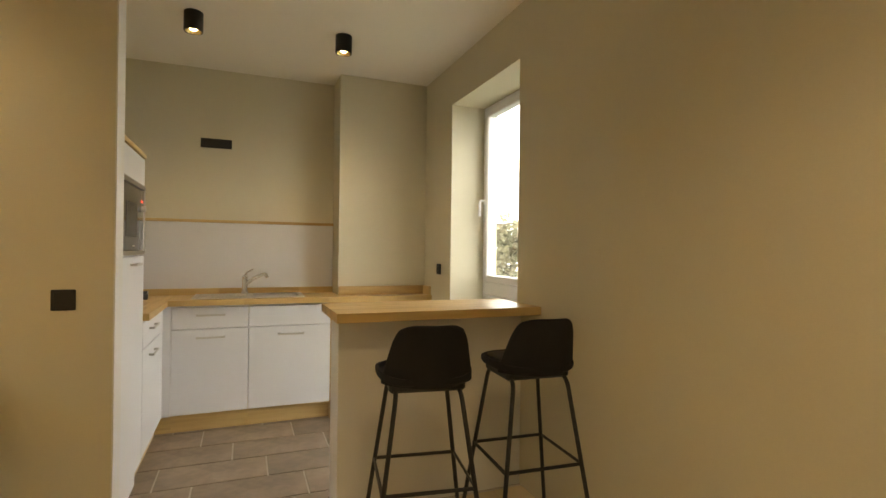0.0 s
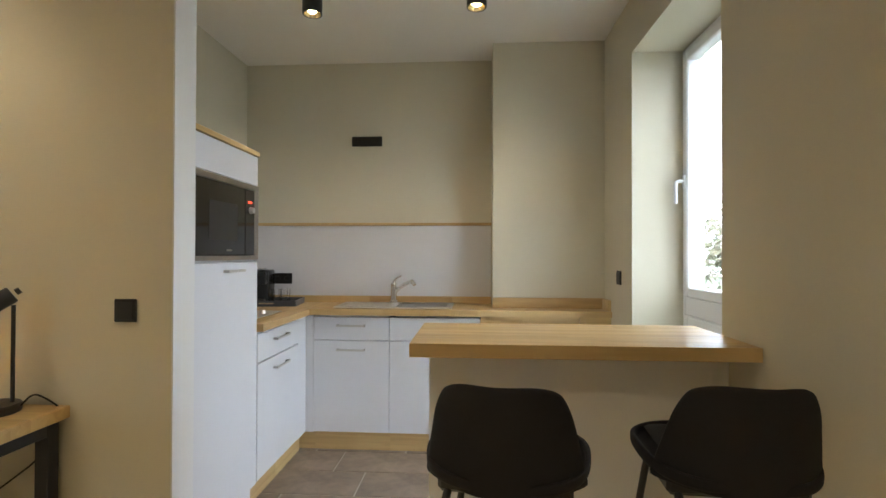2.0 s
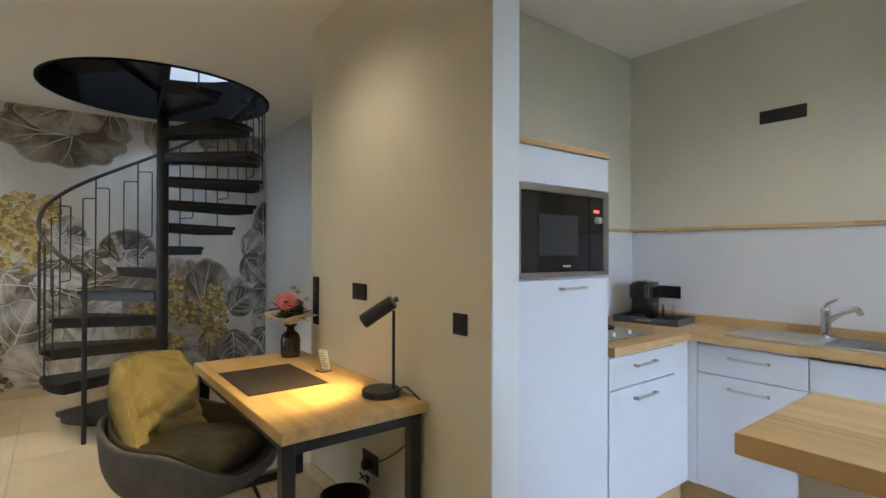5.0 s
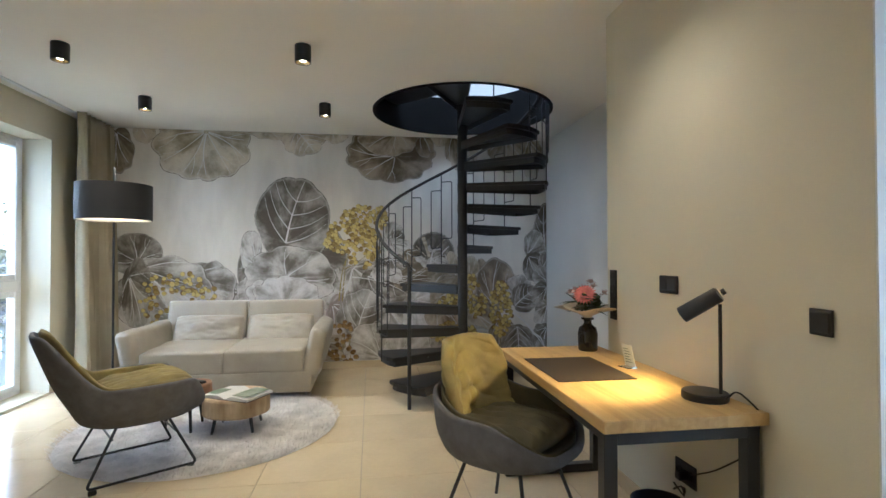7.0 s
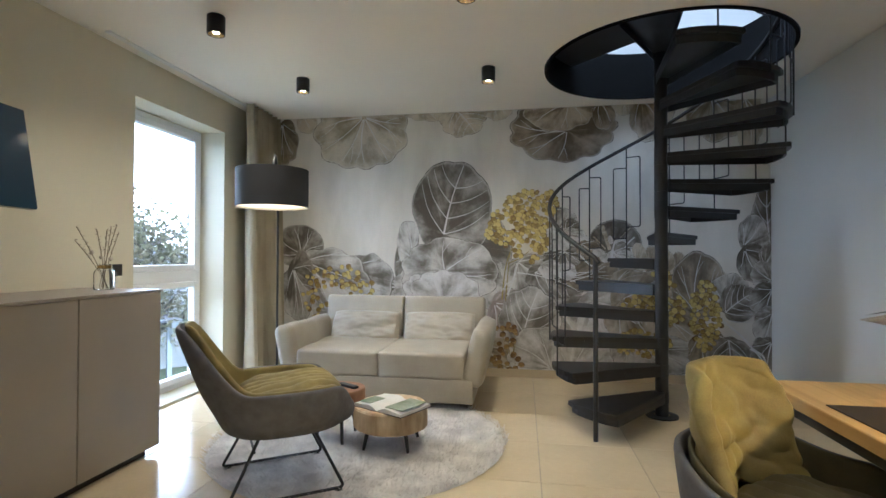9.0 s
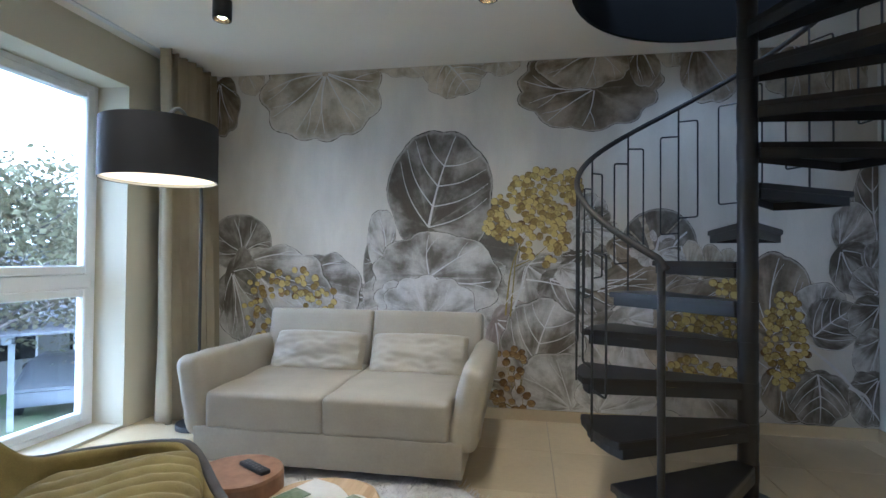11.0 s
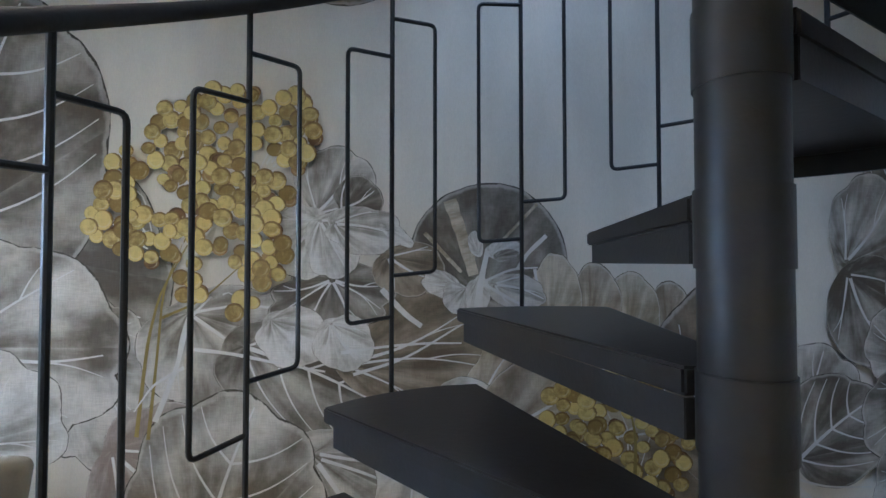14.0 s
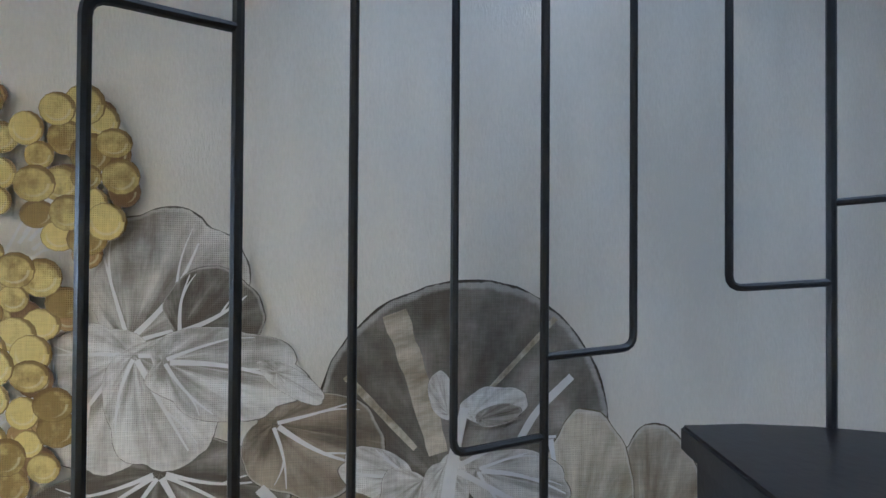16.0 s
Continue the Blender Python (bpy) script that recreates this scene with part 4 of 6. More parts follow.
# ---------- arc floor lamp ----------
M_SHADE = surface("black_lamp_fabric", (0.022, 0.024, 0.03), 0.7, var=0.1, bump=0.2, bscale=400)
M_SHIN = surface("white_shade_lining", (0.85, 0.80, 0.70), 0.6, bump=0.0)
FX, FY, FZ, FR, FH = -3.63, -1.29, 1.615, 0.27, 0.29
t = thing("arc_floor_lamp", "arc floor lamp with a large black drum shade, switched on", "floor lamp")
bm = bmesh.new()
lathe(bm, [(0.001, 0), (0.15, 0), (0.15, 0.03), (0.145, 0.035), (0.001, 0.036)], -4.66, -1.78, 40)
part("base", bm, M_BLKMETAL, t, smooth=True)
pts = [(-4.66, -1.78, 0.03), (-4.66, -1.78, 1.2)]
for k in range(15):
    s = k / 14
    a = math.pi * s * 0.94
    h = 0.5 - 0.5 * math.cos(a)
    pts.append((-4.66 + (FX + 4.66) * h, -1.78 + (FY + 1.78) * h, 1.52 + 0.50 * math.sin(a) + 0.16 * s))
pts.append((FX, FY, FZ + FH - 0.02))
part("arm", tube(bmesh.new(), pts, 0.011, 12), M_BLKMETAL, t, smooth=True)
bm = bmesh.new()
lathe(bm, [(FR, FZ), (FR, FZ + FH), (FR - 0.004, FZ + FH), (FR - 0.004, FZ), (FR, FZ)], FX, FY, 64)
part("shade", bm, M_SHADE, t, smooth=True)
bm = bmesh.new()
lathe(bm, [(FR - 0.006, FZ + 0.002), (FR - 0.006, FZ + FH - 0.01)], FX, FY, 64)
part("lining", bm, M_SHIN, t, smooth=True)
bm = bmesh.new()
cyl(bm, FX, FY, FZ + FH - 0.012, FZ + FH - 0.006, FR - 0.007, n=48)
part("top_diffuser", bm, M_SHIN, t)
bm = bmesh.new()
cyl(bm, FX, FY, FZ + 0.018, FZ + 0.022, FR - 0.008, n=48)
part("diffuser", bm, glowing("lamp_diffuser", (1.0, 0.78, 0.45), 0.75), t, "glowing warm white diffuser")

# ---------- curtain ----------
M_CURT = surface("olive_beige_curtain", (0.37, 0.325, 0.22), 0.85, var=0.1, scale=3, bump=0.2, bscale=250, col2=(0.29, 0.25, 0.17))
t = thing("curtain", "olive-beige floor length curtain hanging in folds", "curtain")
bm = bmesh.new()
rows = []
NX = 90
for j in range(25):
    s = j / 24
    z = CEIL - 0.012 - s * (CEIL - 0.03)
    row = []
    for k in range(NX + 1):
        u = k / NX
        amp = 0.05 + 0.04 * s
        x = -5.22 + u * 0.62
        y = WIN + 0.23 + amp * math.sin(u * 2 * math.pi * 6.5 + 0.7 * math.sin(s * 2.1 + u * 9)) + 0.02 * noise.noise((u * 6, s * 2, 1)) - 0.03 * (1 - s)
        x += 0.012 * math.sin(u * 2 * math.pi * 13 + s) + 0.01 * noise.noise((u * 4, s * 3, 5))
        row.append(bm.verts.new((x, y, z)))
    rows.append(row)
for a, b in zip(rows, rows[1:]):
    for k in range(NX):
        bm.faces.new((a[k], a[k + 1], b[k + 1], b[k]))
c = part("cloth", bm, M_CURT, t, smooth=True)
thicken(c, 0.004, 0)
part("track", box(-5.24, -3.0, WIN + 0.10, WIN + 0.14, CEIL - 0.012, CEIL - 0.001), M_PVC, t)

# ---------- upholstered chairs ----------
M_GREYF = surface("grey_wool_upholstery", (0.125, 0.122, 0.13), 0.9, var=0.15, scale=20, bump=0.5, bscale=350, col2=(0.085, 0.083, 0.088))
M_OLIVE = surface("olive_velvet", (0.285, 0.235, 0.07), 0.7, var=0.25, scale=6, bump=0.2, bscale=300, col2=(0.13, 0.095, 0.03))


def wrinkled(bm, amp, sc, seed):
    bm.normal_update()
    for v in bm.verts:
        v.co += v.normal * amp * noise.noise((v.co.x * sc + seed, v.co.y * sc, v.co.z * sc))
    return bm


def lounge_chair(m):
    t = thing("lounge_chair", "grey lounge chair with olive velvet cushions on black sled legs", "armchair", m)
    s = part("shell", bowl_shell(0.66, 0.68, 0.34, 0.40, 0.55, 0.87, 0.36, flat=0.62, arm_at=128, back_at=42, fall=26), M_GREYF, t, "grey wool shell", smooth=True)
    thicken(s, 0.035, 1, 1)
    i = part("lining", bowl_shell(0.645, 0.665, 0.353, 0.408, 0.553, 0.874, 0.36, flat=0.62, arm_at=128, back_at=42, fall=26), M_OLIVE, t, "olive velvet lining", smooth=True)
    thicken(i, 0.03, 1, -1)
    part("seat_cushion", moved(pleated(0.50, 0.52, 0.15, 7, 0.022, 21), pose(0, 0.03, 0.468, 4, 0, 0)), M_OLIVE, t, "olive velvet seat cushion", smooth=True)
    for sx in (-1, 1):
        p = soft([(sx * 0.20, 0.10, 0.36), (sx * 0.27, 0.27, 0.01), (sx * 0.27, -0.30, 0.01), (sx * 0.20, -0.12, 0.36)], 0.03, 5)
        part("leg", tube(bmesh.new(), p, 0.008, 10), M_BLKMETAL, t, "black bent steel sled leg", smooth=True)
        for y in (-0.27, 0.24):
            part("foot_pad", box(sx * 0.27 - 0.012, sx * 0.27 + 0.012, y - 0.02, y + 0.02, -0.024, 0.003, 0.004), M_BLACK, t)
    part("stretcher", tube(bmesh.new(), [(-0.235, 0.18, 0.2), (0.235, 0.18, 0.2)], 0.006, 8), M_BLKMETAL, t, smooth=True)
    part("stretcher", tube(bmesh.new(), [(-0.22, -0.17, 0.24), (0.22, -0.17, 0.24)], 0.006, 8), M_BLKMETAL, t, smooth=True)
    return t


# local +y is where the chair faces
lounge_chair(pose(-2.63, -0.68, 0.024, 0, 0, 35))


def desk_chair(m):
    t = thing("desk_chair", "grey tub chair with olive velvet cushions at the desk", "chair", m)
    s = part("shell", bowl_shell(0.62, 0.60, 0.40, 0.45, 0.60, 0.68, 0.18, flat=0.66, arm_at=100, back_at=55), M_GREYF, t, "grey wool shell", smooth=True)
    thicken(s, 0.03, 1, 1)
    # olive velvet, its colour darkened for shade and pile inside the tub
    dim = surface("shaded_olive_velvet", (0.10, 0.085, 0.035), 0.8, var=0.3, scale=7, bump=0.3, bscale=300, col2=(0.045, 0.038, 0.018))
    i = part("lining", bowl_shell(0.60, 0.58, 0.412, 0.455, 0.605, 0.685, 0.18, flat=0.66, arm_at=100, back_at=55), dim, t, "olive velvet lining with shade in its colour", smooth=True)
    thicken(i, 0.016, 1, -1)
    part("seat_cushion", moved(pleated(0.44, 0.46, 0.13, 6, 0.014, 31), pose(0, 0.02, 0.49)), dim, t, "olive velvet seat cushion with shade in its colour", smooth=True)
    thicken(part("back_cushion", moved(back_pad(0.245, 0.40, 0.12, 0.10, 0.05, 33), pose(0, -0.245, 0.50)), M_OLIVE, t, "olive velvet back cushion", smooth=True), 0.055, 1, 0)
    for sx in (-1, 1):
        for sy in (-1, 1):
            part("leg", tube(bmesh.new(), [(sx * 0.14, sy * 0.13, 0.41), (sx * 0.25, sy * 0.25, 0.0)], 0.009, 10), M_BLKMETAL, t, smooth=True)
    return t


desk_chair(pose(-1.60, 1.45, 0.0, 0, 0, -48))
# ---------- leaf mural on the west wall ----------
def math_node(nt, op, *args):
    n = nt.nodes.new("ShaderNodeMath")
    n.operation = op
    for k, v in enumerate(args):
        if isinstance(v, (int, float)):
            n.inputs[k].default_value = v
        else:
            nt.links.new(v, n.inputs[k])
    return n.outputs[0]


def tint(nt, fac, a, b):
    """Mixes colours a and b, each a triple or a socket."""
    mx = nt.nodes.new("ShaderNodeMix")
    mx.data_type = "RGBA"
    for k, v in ((0, fac), (6, a), (7, b)):
        if isinstance(v, tuple):
            mx.inputs[k].default_value = (*v, 1)
        elif isinstance(v, float):
            mx.inputs[k].default_value = v
        else:
            nt.links.new(v, mx.inputs[k])
    return mx.outputs[2]


def ramp01(nt, v, lo, hi):
    r = nt.nodes.new("ShaderNodeMapRange")
    r.interpolation_type = "SMOOTHSTEP"
    r.inputs[1].default_value, r.inputs[2].default_value = lo, hi
    nt.links.new(v, r.inputs[0])
    return r.outputs[0]


def blotch(nt, vec, scale, detail=4, rough=0.55, stretch=(1, 1, 1)):
    mp = nt.nodes.new("ShaderNodeMapping")
    mp.inputs["Scale"].default_value = stretch
    n = nt.nodes.new("ShaderNodeTexNoise")
    n.inputs["Scale"].default_value = scale
    n.inputs["Detail"].default_value = detail
    n.inputs["Roughness"].default_value = rough
    nt.links.new(vec, mp.inputs["Vector"])
    nt.links.new(mp.outputs[0], n.inputs["Vector"])
    return n.outputs["Fac"]


def threads(nt, tc, col, k=0.07):
    """Darkens and lightens a colour along the threads of the linen."""
    f = math_node(nt, "ADD", blotch(nt, tc.outputs["Object"], 1.0, 2, 0.5, (1, 28, 420)), blotch(nt, tc.outputs["Object"], 1.0, 2, 0.5, (1, 420, 28)))
    v = nt.nodes.new("ShaderNodeMapRange")
    v.inputs[1].default_value, v.inputs[2].default_value = 0.75, 1.25
    v.inputs[3].default_value, v.inputs[4].default_value = 1 - k * 1.6, 1 + k * 1.6
    nt.links.new(f, v.inputs[0])
    hs = nt.nodes.new("ShaderNodeHueSaturation")
    nt.links.new(v.outputs[0], hs.inputs["Value"])
    nt.links.new(col, hs.inputs["Color"])
    return hs.outputs[0]


def leaf_paint(name, dark, light, lo, hi):
    """Watercolour wash: broad blooms, streaks along the leaf, a pale rim inside a dark outline, linen threads."""
    m, nt, b = mat_new(name)
    L = nt.links.new
    uv = nt.nodes.new("ShaderNodeUVMap")
    tc = nt.nodes.new("ShaderNodeTexCoord")
    sx = nt.nodes.new("ShaderNodeSeparateXYZ")
    L(uv.outputs[0], sx.inputs[0])
    streak = blotch(nt, uv.outputs[0], 1.0, 4, 0.5, (0.8, 9.0, 1))
    bloom = blotch(nt, tc.outputs["Object"], 4.2, 3, 0.5)
    grit = blotch(nt, tc.outputs["Object"], 26.0, 5, 0.65)
    f = math_node(nt, "MULTIPLY_ADD", streak, 1.15, math_node(nt, "MULTIPLY_ADD", bloom, 0.85, math_node(nt, "MULTIPLY", grit, 0.22)))
    f = math_node(nt, "MULTIPLY_ADD", sx.outputs[0], 0.16, f)
    f = ramp01(nt, f, lo, hi)
    col = tint(nt, f, dark, light)
    # pale rim with a broken width, then the dark outline
    wob = math_node(nt, "MULTIPLY_ADD", grit, 0.05, sx.outputs[0])
    rim = math_node(nt, "MULTIPLY", ramp01(nt, wob, 0.975, 1.000), 0.4)
    col = tint(nt, rim, col, (0.62, 0.60, 0.56))
    col = tint(nt, ramp01(nt, wob, 1.013, 1.019), col, (dark[0] * 0.55, dark[1] * 0.55, dark[2] * 0.55))
    L(threads(nt, tc, col), b.inputs["Base Color"])
    b.inputs["Roughness"].default_value = 0.8
    b.inputs["Specular IOR Level"].default_value = 0.25
    weave(nt, tc, b)
    return m


def weave(nt, tc, b):
    L = nt.links.new
    hs = []
    for axis in ("Y", "Z"):
        w = nt.nodes.new("ShaderNodeTexWave")
        w.bands_direction = axis
        w.inputs["Scale"].default_value = 90
        w.inputs["Distortion"].default_value = 1.5
        w.inputs["Detail"].default_value = 1
        L(tc.outputs["Object"], w.inputs["Vector"])
        hs.append(w)
    s = nt.nodes.new("ShaderNodeMath")
    s.operation = "ADD"
    L(hs[0].outputs["Fac"], s.inputs[0])
    L(hs[1].outputs["Fac"], s.inputs[1])
    bp = nt.nodes.new("ShaderNodeBump")
    bp.inputs["Strength"].default_value = 0.28
    bp.inputs["Distance"].default_value = 0.002
    L(s.outputs[0], bp.inputs["Height"])
    L(bp.outputs[0], b.inputs["Normal"])


PAINTS = {
    "dark": leaf_paint("mural_dark_leaf", (0.110, 0.098, 0.078), (0.46, 0.44, 0.40), 1.05, 1.55),
    "brown": leaf_paint("mural_brown_leaf", (0.130, 0.108, 0.078), (0.40, 0.35, 0.27), 1.02, 1.52),
    "mid": leaf_paint("mural_grey_leaf", (0.140, 0.125, 0.100), (0.60, 0.585, 0.55), 0.94, 1.44),
    "pale": leaf_paint("mural_pale_leaf", (0.26, 0.245, 0.215), (0.67, 0.665, 0.65), 0.95, 1.36),
    "tan": leaf_paint("mural_tan_leaf", (0.17, 0.138, 0.095), (0.54, 0.485, 0.39), 0.96, 1.44),
    "gold": leaf_paint("mural_golden_leaf", (0.25, 0.215, 0.145), (0.60, 0.55, 0.45), 0.94, 1.42),
    "mauve": leaf_paint("mural_mauve_leaf", (0.27, 0.23, 0.205), (0.58, 0.53, 0.50), 0.98, 1.44),
}
M_VEIN = surface("mural_vein_paint", (0.72, 0.72, 0.72), 0.8, var=0.1, scale=9, bump=0.1)
M_STALK = surface("mural_ochre_stalk", (0.33, 0.26, 0.07), 0.8, var=0.2, scale=9, bump=0.1)
M_GBG = surface("mural_ground", (0.73, 0.705, 0.645), 0.85, var=0.07, scale=2.2, bump=0.22, bscale=160, stretch=(1, 1.9, 0.6), col2=(0.56, 0.54, 0.485))


def berry_paint(name, dark, light):
    """A round berry: a mottled gold face, a brown crescent on one side, a thin pale arc on the other."""
    m, nt, b = mat_new(name)
    L = nt.links.new
    uv = nt.nodes.new("ShaderNodeUVMap")
    sx = nt.nodes.new("ShaderNodeSeparateXYZ")
    L(uv.outputs[0], sx.inputs[0])
    tc = nt.nodes.new("ShaderNodeTexCoord")
    ge = nt.nodes.new("ShaderNodeNewGeometry")
    own = ge.outputs["Random Per Island"]
    mott = blotch(nt, tc.outputs["Object"], 48.0, 5, 0.6)
    f = ramp01(nt, math_node(nt, "MULTIPLY_ADD", own, 0.55, mott), 0.5, 1.0)
    col = tint(nt, f, dark, light)
    # the side that the shade lies on turns from berry to berry
    ang = math_node(nt, "MULTIPLY_ADD", own, 1.6, math_node(nt, "MULTIPLY", sx.outputs[1], 6.28318))
    side = math_node(nt, "SINE", ang)
    reach = math_node(nt, "MULTIPLY_ADD", side, 0.22, sx.outputs[0])
    col = tint(nt, math_node(nt, "MULTIPLY", ramp01(nt, reach, 0.90, 1.04), 0.85), col, (dark[0] * 0.62, dark[1] * 0.52, dark[2] * 0.5))
    arc = math_node(nt, "MULTIPLY", ramp01(nt, math_node(nt, "MULTIPLY", side, -1.0), 0.2, 0.8), ramp01(nt, math_node(nt, "SUBTRACT", 0.10, math_node(nt, "ABSOLUTE", math_node(nt, "SUBTRACT", sx.outputs[0], 0.66))), 0.0, 0.06))
    col = tint(nt, math_node(nt, "MULTIPLY", arc, 0.5), col, (0.66, 0.60, 0.36))
    col = tint(nt, math_node(nt, "MULTIPLY", ramp01(nt, sx.outputs[0], 0.93, 0.99), 0.6), col, (dark[0] * 0.5, dark[1] * 0.42, dark[2] * 0.4))
    L(threads(nt, tc, col, 0.05), b.inputs["Base Color"])
    b.inputs["Roughness"].default_value = 0.75
    weave(nt, tc, b)
    return m


M_BERRY = berry_paint("mural_gold_berry", (0.25, 0.175, 0.045), (0.62, 0.51, 0.17))
M_BERRY2 = berry_paint("mural_brown_berry", (0.15, 0.085, 0.03), (0.34, 0.22, 0.08))

mural = tagged(new("mural"), "wall mural of large grey-brown leaves and golden berries", "mural", kind="structure")
part("ground", box(MUR + 0.0005, MUR + 0.003, WIN + 0.01, REC - 0.003, 0.085, CEIL - 0.002), M_GBG, mural)
LAYER = [0]
BOT, TOP, SIDE0, SIDE1 = 0.088, CEIL - 0.004, WIN + 0.015, REC - 0.006


def inside(y, z):
    return min(max(y, SIDE0), SIDE1), min(max(z, BOT), TOP)


def strip(bm, pts, w, x):
    """A flat tapered brush stroke in the wall's plane; each lies a hair above the one before."""
    x += len(bm.verts) * 1.5e-7
    left, right = [], []
    n = len(pts)
    for i, (y, z) in enumerate(pts):
        ya, za = pts[max(0, i - 1)]
        yb, zb = pts[min(n - 1, i + 1)]
        d = math.hypot(yb - ya, zb - za) or 1
        ny, nz = -(zb - za) / d, (yb - ya) / d
        k = w * (1 - 0.72 * i / (n - 1)) / 2
        for s, side in ((1, left), (-1, right)):
            side.append(bm.verts.new((x, *inside(y + ny * k * s, z + nz * k * s))))
    for i in range(n - 1):
        bm.faces.new((left[i], left[i + 1], right[i + 1], right[i]))


def leaf(y, z, hy, hz, rot, by, bz, tone, veins, lobes, amp):
    """A painted leaf: an oval with a lobed edge, washed from its base, with pale veins."""
    LAYER[0] += 1
    k0 = LAYER[0]
    x = MUR + 0.0034 + k0 * 0.00012
    n, rings = 72, 7
    cr, sr = math.cos(radians(rot)), math.sin(radians(rot))

    def edge(a):
        w = 1 + 1.3 * amp * (1.5 * abs(math.sin(a * lobes / 2 + k0 + 0.6 * math.sin(a * 2 + k0))) - 0.9 + 0.9 * noise.noise((math.cos(a) * 2.3, math.sin(a) * 2.3, k0 * 1.7)))
        w += 0.012 * noise.noise((math.cos(a) * 9, math.sin(a) * 9, k0))
        u, v = math.cos(a) * hy * w, math.sin(a) * hz * w
        return y + u * cr - v * sr, z + u * sr + v * cr

    inb = ((by - y) / hy) ** 2 + ((bz - z) / hz) ** 2
    s = 1.0 if inb < 0.8 else 0.85 / math.sqrt(inb)
    oy, oz = y + (by - y) * s, z + (bz - z) * s
    bm = bmesh.new()
    uvl = bm.loops.layers.uv.new("UVMap")
    rows = []
    for j in range(1, rings + 1):
        f = (j / rings) ** 0.8
        row = []
        for i in range(n):
            ey, ez = edge(2 * math.pi * i / n)
            row.append(bm.verts.new((x, *inside(oy + (ey - oy) * f, oz + (ez - oz) * f))))
        rows.append((f, row))
    centre = bm.verts.new((x, *inside(oy, oz)))
    for i in range(n):
        q = (i + 1) % n
        fc = bm.faces.new((centre, rows[0][1][i], rows[0][1][q]))
        for lp, uv in zip(fc.loops, ((0, i / n), (rows[0][0], i / n), (rows[0][0], (i + 1) / n))):
            lp[uvl].uv = uv
        for (fa, ra), (fb, rb) in zip(rows, rows[1:]):
            fc = bm.faces.new((ra[i], rb[i], rb[q], ra[q]))
            for lp, uv in zip(fc.loops, ((fa, i / n), (fb, i / n), (fb, (i + 1) / n), (fa, (i + 1) / n))):
                lp[uvl].uv = uv
    bmesh.ops.dissolve_degenerate(bm, dist=1e-5, edges=bm.edges)
    lf = part("leaf", bm, PAINTS[tone], mural)
    if veins == "n":
        return
    bm = bmesh.new()
    xv = x + 0.00006
    num = int(veins[1:]) if veins[0] == "r" else 4
    if veins[0] == "r" and tone in ("pale", "mid", "mauve", "tan"):
        num = max(3, int(num * 0.75))
    size = math.sqrt(hy * hz)
    wid = 0.008 + 0.020 * size

    def curve(p, q, bend, m=9):
        dy, dz = q[0] - p[0], q[1] - p[1]
        return [(p[0] + dy * i / m - dz * bend * math.sin(math.pi * i / m), p[1] + dz * i / m + dy * bend * math.sin(math.pi * i / m)) for i in range(m + 1)]

    ty, tz = y - (oy - y), z - (oz - z)
    main = math.atan2(tz - oz, ty - oy) if math.hypot(ty - oy, tz - oz) > 0.02 else math.pi / 2
    if veins[0] == "r":
        for i in range(num):
            a = main + (i - (num - 1) / 2) * (4.4 / max(num, 3))
            ey, ez = edge(a - radians(rot))
            f = 0.90 + 0.04 * math.sin(i * 2.1 + k0)
            line = curve((oy + (ey - oy) * 0.05, oz + (ez - oz) * 0.05), (oy + (ey - oy) * f, oz + (ez - oz) * f), 0.07 * math.sin(i * 1.9 + k0))
            strip(bm, line, wid * (1.0 if i == num // 2 else 0.7), xv)
            fy, fz = line[5]
            gy, gz = edge(a + (0.22 if i % 2 else -0.22) - radians(rot))
            strip(bm, curve((fy, fz), (fy + (gy - fy) * 0.8, fz + (gz - fz) * 0.8), 0.05), wid * 0.42, xv)
    else:
        ey, ez = edge(main - radians(rot))
        rib = curve((oy, oz), (oy + (ey - oy) * 0.95, oz + (ez - oz) * 0.95), 0.03)
        strip(bm, rib, wid * 1.2, xv)
        for i in range(num):
            f = (i + 0.4) / (num + 0.6)
            py, pz = rib[int(f * 9)]
            for sg in (-1, 1):
                a = main + sg * (0.95 - 0.25 * f)
                ey, ez = edge(main + sg * (1.35 - 1.0 * f) - radians(rot))
                strip(bm, curve((py, pz), (py + (ey - py) * 0.92, pz + (ez - pz) * 0.92), 0.08 * sg), wid * 0.62, xv)
    bmesh.ops.dissolve_degenerate(bm, dist=1e-6, edges=bm.edges)
    part("veins", bm, M_VEIN, lf, "pale painted veins")


def stroke(pts, w, pale):
    LAYER[0] += 1
    bm = bmesh.new()
    fine = []
    for (a, b), (c, d) in zip(pts, pts[1:]):
        fine += [(a + (c - a) * i / 4, b + (d - b) * i / 4) for i in range(4)]
    fine.append(pts[-1])
    sm = [tuple((fine[max(0, i - 1)][k] + fine[i][k] * 2 + fine[min(len(fine) - 1, i + 1)][k]) / 4 for k in (0, 1)) for i in range(len(fine))]
    strip(bm, sm, w, MUR + 0.0034 + LAYER[0] * 0.00012)
    part("stalk", bm, M_VEIN if pale else M_STALK, mural)


